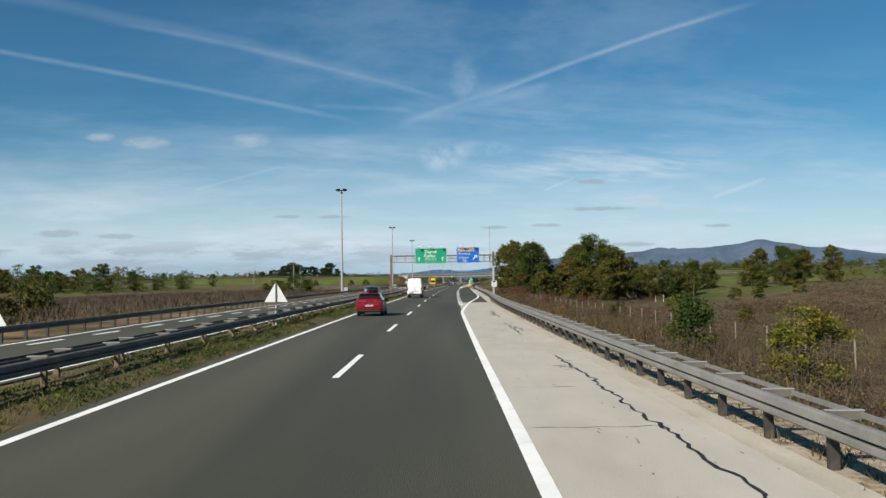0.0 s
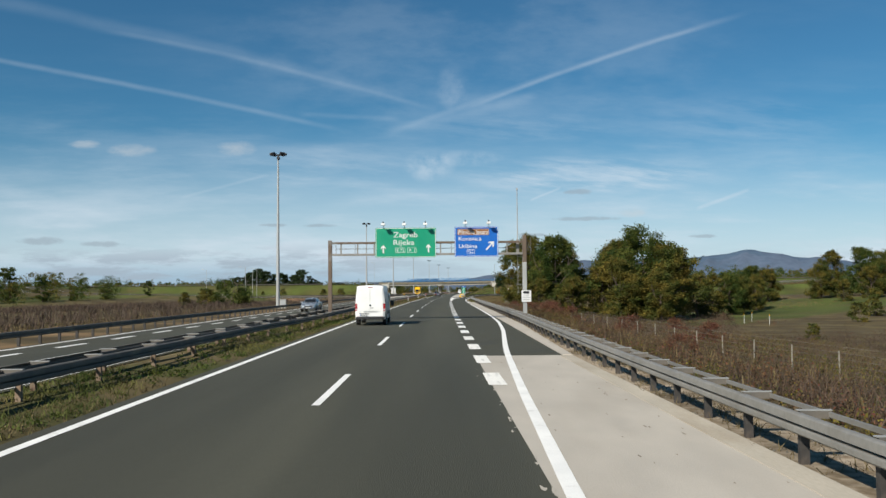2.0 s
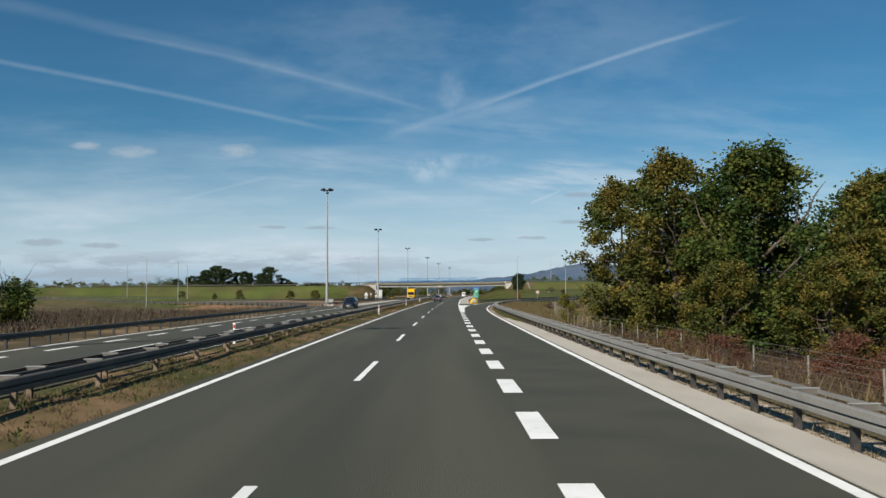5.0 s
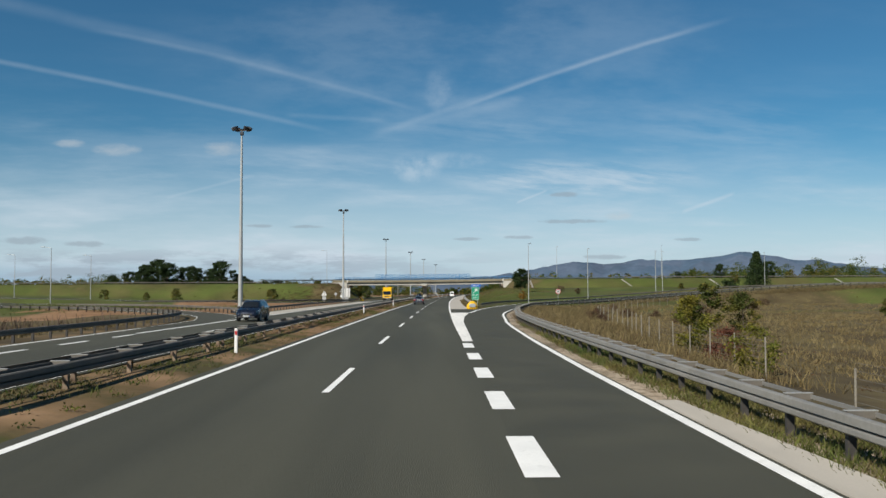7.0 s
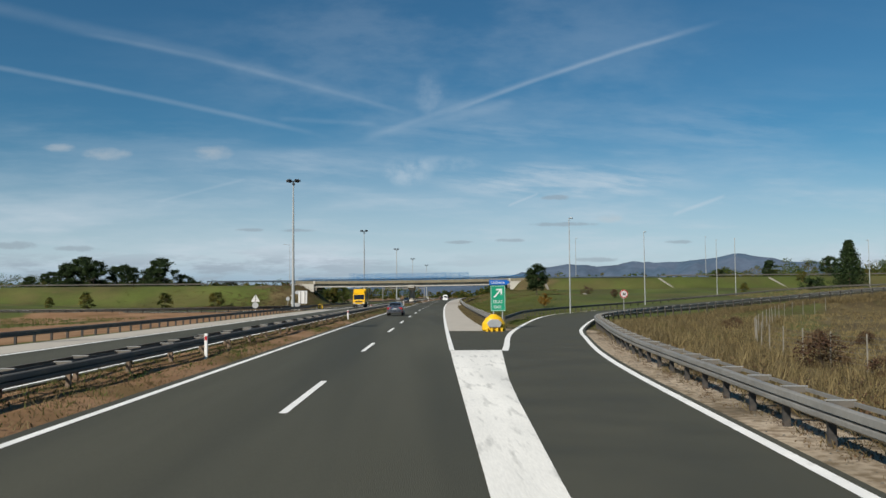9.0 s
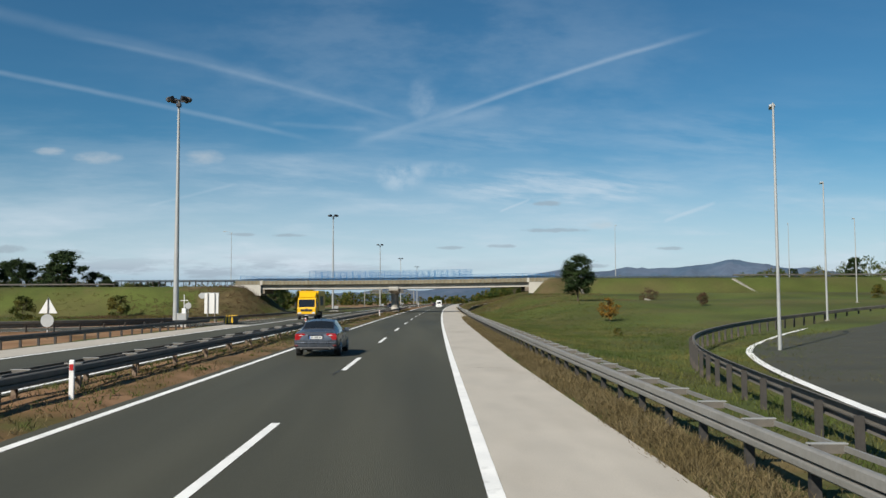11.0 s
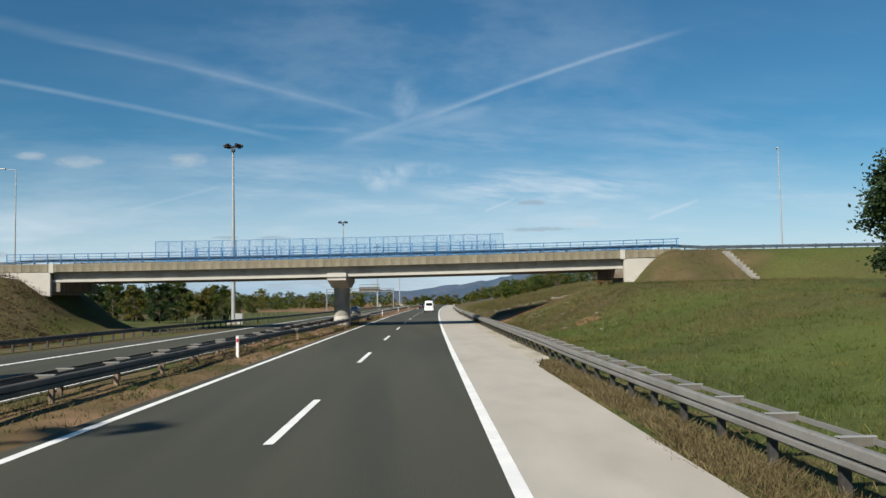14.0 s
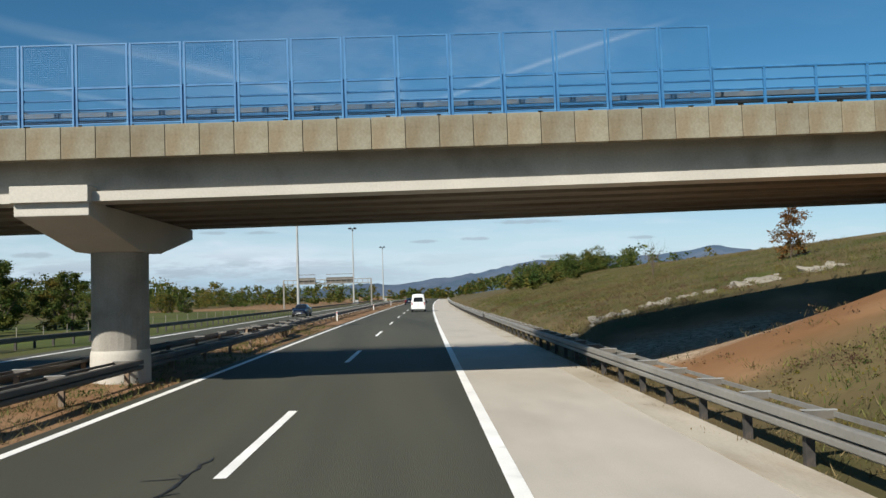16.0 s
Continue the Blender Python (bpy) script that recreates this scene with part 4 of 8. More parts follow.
def guardrail(line, side, label, reach=0.42, step=2.0, mat="galvanised", rear=True, smooth=True, lift=0.03, post="post_dark", spacer="galvanised_lit"):
    """Posts, a folded beam towards the road, spacers and a narrow rail behind. side 1: the road is to the left of the way."""
    pts = smooth_line(line, 2.0) if smooth else [Vector(p) for p in line]
    base = wp(pts[0].x, pts[0].y, pts[0].z if len(pts[0]) > 2 else 0.0)
    ob = thing("guardrail", Matrix.Translation(base), label, "guard rail", "guard rails along the motorway")
    shift = Matrix.Translation(-base)

    def add(name, profile, material_name, closed=True, text=""):
        bm = sweep(pts, profile, closed)
        bmesh.ops.transform(bm, matrix=shift, verts=bm.verts)
        o = part(name, bm, M[material_name], ob, text)
        for f in o.data.polygons:
            f.use_smooth = False
        return o

    front = [(-side * a, b + lift) for a, b in W_FRONT] + [(-side * (a - 0.006), b + lift) for a, b in W_FRONT[::-1]]
    add("beam", front, mat)
    if rear:
        add("rear_rail", [(side * (reach - 0.02), 0.52 + lift), (side * (reach + 0.02), 0.52 + lift), (side * (reach + 0.02), 0.585 + lift), (side * (reach - 0.02), 0.585 + lift)], mat)
    for p, d in even(pts, step):
        z = p.z if len(p) > 2 else 0.0
        n = Vector((d.y, -d.x)) * side
        lean = 1.2 * noise.noise(Vector((p.x, p.y, 3)))
        m = shift @ Matrix.Translation(wp(p.x + n.x * 0.08, p.y + n.y * 0.08, z + lift)) @ pose(0, 0, 0, lean, lean * 0.6, math.degrees(math.atan2(n.y, n.x)) + turn(p.y))
        for name, me in (("post", POST[post]), ("spacer", SPACER[spacer])):
            if name == "spacer" and not rear:
                continue
            o = new(name, me)
            o.parent = ob
            o.matrix_basis = m if name == "post" else shift @ Matrix.Translation(wp(p.x, p.y, z + lift)) @ pose(0, 0, 0, 0.6 * lean, lean, math.degrees(math.atan2(n.y, n.x)) + turn(p.y) + lean)
    return ob


def cut(line, y0, y1):
    inner = [p for p in line if y0 < p[1] < y1]
    return [(along(line, y0), y0)] + inner + [(along(line, y1), y1)]


for a, b in ((-40, 120), (120, 244)):
    guardrail(cut(RAIL_R, a, b), 1, "galvanised steel guard rail with spacers and a rear rail")
guardrail([(x, y, ramp_z(x)) for x, y in RAIL_R[RAIL_R.index((8.30, 244)):]], 1, "galvanised steel guard rail curving along the exit ramp")
guardrail([(x, y, ramp_z(x)) for x, y in RAIL_R2], 1, "dark weathered guard rail on the outer side of the exit ramp", rear=False, mat="galvanised_dull")
for a, b in ((312, 520), (520, 780)):
    guardrail([(7.25, a), (7.25, (a + b) / 2), (7.25, b)] if a > 400 else [(7.0, 308), (7.2, 322), (7.25, 345), (7.25, 420), (7.4, 440), (7.4, 520)], 1, "galvanised steel guard rail with spacers above the grassy bank")
MEDIAN = [(-5.95, -40), (-5.95, 80), (-5.45, 104), (-5.35, 118), (-5.45, 132), (-5.95, 156), (-5.95, 425), (-5.2, 452), (-5.1, 478), (-5.2, 505), (-5.9, 530), (-5.9, 780)]
MEDIAN2 = [(-6.82, -40), (-6.82, 80), (-7.25, 104), (-7.3, 118), (-7.25, 132), (-6.82, 156), (-6.82, 425), (-7.2, 452), (-7.25, 478), (-7.2, 505), (-6.8, 530), (-6.8, 780)]
for a, b in ((-40, 230), (230, 500), (500, 780)):
    guardrail(cut(MEDIAN, a, b), -1, "weathered steel guard rail in the grassy median", 0.42, 4.0, mat="galvanised_dull", lift=0.12, post="post_tan")
    guardrail(cut(MEDIAN2, a + 2, b), 1, "weathered steel guard rail of the oncoming carriageway", 0.42, 4.0, mat="galvanised_dull", lift=0.12, post="post_tan")
OUTER = "dull steel guard rail beyond the oncoming carriageway"
guardrail([(-15.4, -40), (-15.4, 30), (-15.9, 60), (-16.0, 100), (-16.7, 180), (-17.3, 235), (-18.2, 255), (-19.6, 267), (-22.6, 277), (-28.6, 286.5), (-36.6, 296), (-46.5, 304), (-70, 315), (-112, 325)], -1, OUTER, rear=False, mat="galvanised_dull")
guardrail([(-112, 342.5), (-75, 334.5), (-52, 326), (-39, 317.5), (-31, 307.5), (-23.4, 295.5), (-19.6, 288.5), (-18.6, 292), (-18.4, 300), (-18.4, 392)], -1, OUTER, rear=False, mat="galvanised_dull")
guardrail([(-19.0, 389.5), (-25.4, 379), (-35.6, 372), (-50, 367.5), (-75, 364.5), (-112, 362.5)], -1, OUTER, rear=False, mat="galvanised_dull")
guardrail([(-112, 373), (-76, 375), (-52, 378), (-39, 383), (-30, 390), (-23.5, 400), (-20.4, 412), (-19.6, 440), (-19.4, 470), (-18.6, 500), (-17.4, 540), (-17.4, 780)], -1, OUTER, rear=False, mat="galvanised_dull")


# ---- text ----
def lettering(text, size, m, mat, parent, width=None):
    """Raised letters in the built-in font, cap height about size, scaled to a width."""
    cu = bpy.data.curves.new("lettering", "FONT")
    cu.body, cu.size, cu.extrude = text, size / 0.69, 0.004
    cu.offset = size * 0.006
    tmp = bpy.data.objects.new("lettering", cu)
    scene.collection.objects.link(tmp)
    dg = bpy.context.evaluated_depsgraph_get()
    me = bpy.data.meshes.new_from_object(tmp.evaluated_get(dg))
    bpy.data.objects.remove(tmp)
    me.materials.clear()
    me.materials.append(mat)
    xs = [q.co.x for q in me.vertices]
    if width and xs:
        k = width / (max(xs) - min(xs))
        x0 = min(xs)
        for q in me.vertices:
            q.co.x = (q.co.x - x0) * k
    ob = new("lettering", me)
    ob.parent = parent
    ob.matrix_basis = m
    return ob


def facing(x, y, z):
    """A pose for flat work that faces the oncoming camera (towards -y)."""
    return pose(x, y, z, 90, 0, 0)


def rounded(w, h, r, n=5):
    out = []
    for cx, cy, a0 in ((w - r, h - r, 0), (r, h - r, 90), (r, r, 180), (w - r, r, 270)):
        for i in range(n + 1):
            a = radians(a0 + 90 * i / n)
            out.append((cx + r * math.cos(a), cy + r * math.sin(a)))
    return out


def plate(x0, z0, w, h, r, y0, y1):
    return prism([(x0 + a, z0 + b) for a, b in rounded(w, h, r)], y0, y1, "y")


def border(x0, z0, w, h, r, t, y0, y1):
    """A thin frame line on a sign's face."""
    bm = bmesh.new()
    o, i = rounded(w, h, r), [(a + t, b + t) for a, b in rounded(w - 2 * t, h - 2 * t, max(r - t, 0.01))]
    rings = [[bm.verts.new((x0 + a, y, z0 + b)) for a, b in ring] for ring in (o, i) for y in (y0, y1)]
    k = len(o)
    for j in range(k):
        q = (j + 1) % k
        for a, b in ((0, 2), (2, 3), (3, 1), (1, 0)):
            bm.faces.new((rings[a][j], rings[a][q], rings[b][q], rings[b][j]))
    return bm


def arrow(x, z, length, angle, y0, y1, k=1.0):
    """An open-headed arrow on a sign, standing at its foot."""
    t = 0.055 * k
    bm = bmesh.new()
    h = length
    shapes = ([(-t, 0), (t, 0), (t * 0.8, h * 0.93), (-t * 0.8, h * 0.93)],
              [(0, h), (0, h - 3.0 * t), (-h * 0.30, h * 0.52), (-h * 0.30, h * 0.68)],
              [(0, h - 3.0 * t), (0, h), (h * 0.30, h * 0.68), (h * 0.30, h * 0.52)])
    c, s = math.cos(radians(angle)), math.sin(radians(angle))
    for off, shape in enumerate(shapes):
        d = 0.001 * off
        low = [bm.verts.new((x + a * c + b * s, y0 - d, z - a * s + b * c)) for a, b in shape]
        high = [bm.verts.new((q.co.x, y1, q.co.z)) for q in low]
        bm.faces.new(low)
        bm.faces.new(high[::-1])
        for i in range(4):
            bm.faces.new((low[i], low[(i + 1) % 4], high[(i + 1) % 4], high[i]))
    return bm


# ---- gantry with direction signs ----
def gantry():
    g = thing("sign_gantry", at(0, 117.9), "weathered steel gantry spanning the carriageway, streaked with rust", "sign gantry")
    part("leg", boxed(-5.86, -0.14, 0.0, -5.58, 0.14, 6.05, 0.015), M["rust"], g)
    part("leg", boxed(8.78, -0.14, 0.0, 9.06, 0.14, 4.3, 0.015), M["pole"], g, "bright galvanised lower leg")
    part("leg", boxed(8.775, -0.145, 4.3, 9.065, 0.145, 6.35, 0.015), M["rust"], g)
    part("base_plate", boxed(-6.05, -0.35, -0.02, -5.4, 0.35, 0.06, 0.01), M["galvanised"], g)
    part("base_plate", boxed(8.55, -0.35, -0.3, 9.3, 0.35, 0.06, 0.01), M["galvanised"], g)
    for z, mt in ((5.84, "rust"), (4.96, "galvanised")):
        part("chord", boxed(-5.58, -0.11, z - 0.08, 8.78, 0.11, z + 0.08, 0.012), M[mt], g)
    x = -4.9
    while x < 8.6:
        part("strut", boxed(x - 0.05, -0.05, 5.04, x + 0.05, 0.05, 5.76), M["galvanised"], g)
        x += 1.25
    # walkway behind the signs with its rail
    part("walkway", boxed(-5.4, 0.25, 4.92, 9.3, 0.95, 4.98), M["galvanised_dull"], g)
    for z in (5.45, 5.95):
        part("walkway_rail", rodded((-5.4, 0.95, z), (9.3, 0.95, z), 0.022, n=8), M["galvanised_dull"], g)
    x = -5.4
    while x < 9.4:
        part("walkway_post", rodded((x, 0.95, 4.95), (x, 0.95, 5.95), 0.018, n=6), M["galvanised_dull"], g)
        x += 1.47
    # ladder with hoops on the outer leg
    for dx in (-0.18, 0.18):
        part("ladder_rail", rodded((8.62 + dx, 0.45, 1.9), (8.62 + dx, 0.45, 6.1), 0.022, n=6), M["galvanised"], g)
    for i in range(14):
        part("rung", rodded((8.44, 0.45, 2.05 + 0.3 * i), (8.8, 0.45, 2.05 + 0.3 * i), 0.014, n=6), M["galvanised"], g)
    for i in range(5):
        bm = bmesh.new()
        for j in range(8):
            a, b = radians(180 * j / 8), radians(180 * (j + 1) / 8)
            z = 2.6 + 0.75 * i
            rod(bm, (8.62 + 0.32 * math.cos(a), 0.45 + 0.5 * math.sin(a), z), (8.62 + 0.32 * math.cos(b), 0.45 + 0.5 * math.sin(b), z), 0.014, n=6)
        part("hoop", bm, M["galvanised"], g)
    # cage at the end of the walkway
    for i in range(5):
        part("cage_bar", boxed(9.06, 0.2, 4.95 + 0.27 * i, 9.42, 0.24, 4.98 + 0.27 * i), M["galvanised_dull"], g)
    for x in (9.12, 9.4):
        part("cage_post", boxed(x - 0.02, 0.2, 4.95, x + 0.02, 0.25, 6.15), M["galvanised_dull"], g)

    white, black = M["sign_white"], M["black_plastic"]

    def sign(x0, z0, w, h, colour, label):
        s = new("direction_sign")
        s.matrix_basis = at(0, 117.9)
        tagged(s, label, "road sign", "signs on the gantry")
        part("panel", plate(x0, z0, w, h, 0.10, -0.22, -0.17), M[colour], s)
        part("back_frame", boxed(x0 + 0.1, -0.168, z0 + 0.2, x0 + w - 0.1, -0.115, z0 + h - 0.2), M["sign_grey"], s)
        part("border", border(x0 + 0.03, z0 + 0.03, w - 0.06, h - 0.06, 0.09, 0.035, -0.224, -0.221), white, s, "white border line")
        return s

    s = sign(-2.29, 4.72, 4.56, 2.24, "sign_green", "large green motorway direction sign with white lettering")
    px = 4.56 / 323

    def place(text, x, base, size, width, owner, x0, xpix, ztop, k):
        lettering(text, size, facing(x0 + (x - xpix) * k, -0.224, ztop - (base - 185 if owner is s else base - 175) * k), white, owner, width)

    place("Zagreb", 541, 236, 0.39, 128 * px, s, -2.29, 445, 6.96, px)
    place("Rijeka", 541, 277, 0.39, 111 * px, s, -2.29, 445, 6.96, px)
    for x0, w, txt in ((551, 52, "E 71"), (615, 48, "A  1")):
        part("border", border(-2.29 + (x0 - 445) * px, 6.96 - (318 - 185) * px, w * px, 27 * px, 0.03, 0.02, -0.224, -0.221), white, s)
        lettering(txt, 0.25, facing(-2.29 + (x0 + 8 - 445) * px, -0.224, 6.96 - (313.5 - 185) * px), white, s, (w - 16) * px)
    part("arrow", arrow(-2.29 + (487 - 445) * px, 6.96 - (321 - 185) * px, 44 * px, 0, -0.224, -0.221), white, s)
    part("arrow", arrow(-2.29 + (727 - 445) * px, 6.96 - (317 - 185) * px, 44 * px, 0, -0.224, -0.221), white, s)
    b = sign(3.66, 4.74, 3.28, 2.27, "sign_blue", "blue direction sign with a brown tourist panel and white lettering")
    q = 3.28 / 233
    part("tourist_panel", plate(3.66 + 15 * q, 7.01 - 46 * q, 169 * q, 34 * q, 0.04, -0.232, -0.2205), M["sign_brown"], b, "brown tourist panel")
    part("border", border(3.66 + 17 * q, 7.01 - 44 * q, 165 * q, 30 * q, 0.03, 0.015, -0.2355, -0.2325), white, b)
    lettering("Plitvička jezera", 0.31, facing(3.66 + 21 * q, -0.2355, 7.01 - 40 * q), white, b, 158 * q)
    place("Korenica", 889, 250, 0.30, 121 * q, b, 3.66, 867, 7.01, q)
    place("Udbina", 890, 290, 0.30, 97 * q, b, 3.66, 867, 7.01, q)
    part("border", border(3.66 + 65 * q, 7.01 - 146 * q, 41 * q, 24 * q, 0.03, 0.02, -0.224, -0.221), white, b)
    lettering("522", 0.23, facing(3.66 + 71 * q, -0.224, 7.01 - 142 * q), white, b, 29 * q)
    part("arrow", arrow(3.66 + 168 * q, 7.01 - 124 * q, 61 * q, 44, -0.224, -0.221, 1.15), white, b)
    # floodlights on arms over the signs
    for x in (-1.67, -0.10, 1.48, 4.46, 6.20):
        l = thing("sign_lamp", at(x, 117.9), "small grey floodlight on an arm above the sign", "lamp", "lamps over the signs")
        z = 7.12 if x < 3 else 7.18
        part("arm", rodded((0, -0.1, z - 0.25), (0, -0.75, z + 0.02), 0.022, n=8), M["galvanised_dull"], l)
        part("housing", boxed(-0.15, -0.95, z - 0.02, 0.15, -0.68, z + 0.14, 0.02), M["white_plastic"], l)
        part("bracket", boxed(-0.05, -0.86, z + 0.14, 0.05, -0.76, z + 0.26, 0.01), M["dark_metal"], l)
    # notice on the outer leg
    n = thing("notice_board", at(9.0, 117.7, 0), "white notice board with a truck symbol on the gantry leg", "notice board")
    part("panel", plate(-0.36, 1.32, 0.72, 0.86, 0.03, -0.03, 0.0), white, n)
    part("symbol", boxed(-0.2, -0.036, 1.93, 0.22, -0.031, 2.12), black, n)
    part("symbol", boxed(-0.24, -0.036, 1.99, -0.1, -0.0315, 2.08), black, n)
    for z, w, h in ((1.80, 0.40, 0.045), (1.64, 0.48, 0.055), (1.47, 0.46, 0.055)):
        part("bar", boxed(-w / 2, -0.036, z, w / 2, -0.031, z + h), M["sign_grey"], n)
    # slim mast with a camera head
    t = thing("slim_mast", at(8.45, 118.35), "slim galvanised mast standing on the gantry", "mast")
    part("pole", rodded((0, 0, 6.0), (0, 0, 9.8), 0.045, 0.03, n=10), M["pole"], t)
    part("head", boxed(-0.05, -0.12, 9.8, 0.05, 0.12, 9.98, 0.015), M["sign_grey"], t)
    part("foot", boxed(-0.1, -0.1, 5.02, 0.1, 0.1, 6.05), M["galvanised"], t)


gantry()


# ---- high masts ----
def high_mast(x, y, h=21.3):
    m = thing("high_mast_lamp", at(x, y), "tall tapered galvanised mast with a ring of floodlights", "street lamp", "high masts beside the motorway")
    part("foundation", boxed(-0.8, -0.8, -0.6, 0.8, 0.8, 0.22, 0.04), M["concrete"], m)
    part("pole", rodded((0, 0, 0.2), (0, 0, h * 0.36), 0.27, 0.21, n=16), M["pole"], m)
    part("pole", rodded((0, 0, h * 0.36 - 0.8), (0, 0, h * 0.70), 0.215, 0.15, n=16), M["pole"], m)
    part("pole", rodded((0, 0, h * 0.70 - 0.6), (0, 0, h), 0.155, 0.10, n=16), M["pole"], m)
    bm = bmesh.new()
    for i in range(12):
        a, b = radians(30 * i), radians(30 * (i + 1))
        rod(bm, (0.75 * math.cos(a), 0.45 * math.sin(a), h - 0.1), (0.75 * math.cos(b), 0.45 * math.sin(b), h - 0.1), 0.05, n=6)
    for a in (0, 90, 180, 270):
        rod(bm, (0, 0, h - 0.1), (0.75 * math.cos(radians(a)), 0.45 * math.sin(radians(a)), h - 0.1), 0.045, n=6)
    part("ring", bm, M["dark_metal"], m)
    for a in (0, 50, 130, 180, 230, 310):
        s = pose(0.95 * math.cos(radians(a)), 0.6 * math.sin(radians(a)), h + 0.05, 0, 0, a)
        part("floodlight", box(bmesh.new(), -0.20, -0.26, -0.2, 0.22, 0.26, 0.16, 0.04, s @ pose(0, 0, 0, 0, 28, 0)), M["dark_metal"], m)
    part("floodlight", boxed(-0.1, -0.5, h - 0.75, 0.3, -0.1, h - 0.4, 0.03), M["dark_metal"], m)
    c = thing("control_cabinet", at(x + 0.9, y - 0.9), "pale grey electrical cabinet at the foot of the mast", "cabinet", "cabinets at the masts")
    part("body", boxed(-0.42, -0.25, -0.3, 0.42, 0.25, 1.15, 0.02), M["concrete_pale"], c)
    part("roof", boxed(-0.47, -0.3, 1.15, 0.47, 0.3, 1.2, 0.01), M["sign_grey"], c)
    part("door", boxed(-0.36, -0.262, 0.05, 0.36, -0.25, 1.08, 0.005), M["sign_grey"], c)


for x, y in ((-20.1, 170.5), (-20.5, 293), (-21.1, 390.5), (-20.8, 498.5), (-19.0, 597), (-19, 690), (-18, 785)):
    high_mast(x, y)


def street_lamp(x, y, z, h, arm=1.2, rz=90):
    m = thing("street_lamp", at(x, y, z, rz), "slim galvanised street lamp with a short arm", "street lamp", "street lamps along the ramps")
    part("pole", rodded((0, 0, -0.4), (0, 0, h), 0.085, 0.045, n=12), M["pole"], m)
    part("arm", rodded((0, 0, h - 0.04), (0, arm, h + 0.12), 0.035, 0.028, n=8), M["pole"], m)
    part("head", boxed(-0.13, arm - 0.15, h + 0.06, 0.13, arm + 0.55, h + 0.18, 0.03), M["sign_grey"], m)
    part("base_plate", boxed(-0.2, -0.2, -0.4, 0.2, 0.2, 0.04, 0.01), M["concrete"], m)


for x, y, top in ((18.1, 349, 11.0), (33.4, 377.2, 11.4), (56, 404, 12.0), (59, 424, 13.0), (84, 412, 12.0), (39.2, 484.5, 17.6), (75, 485, 17.8), (-40, 485, 16.6), (-62, 334, 9.8), (-75, 379, 10.5), (-58, 304, 9.5), (-95, 385, 11)):
    z = bank(x, y)
    street_lamp(x, y, z, top - z, rz=90 if x < 0 else -20)


# ---- bridge over the motorway ----
def deck_z(x):
    return 6.29 + 0.0085 * x + 0.00018 * x * x


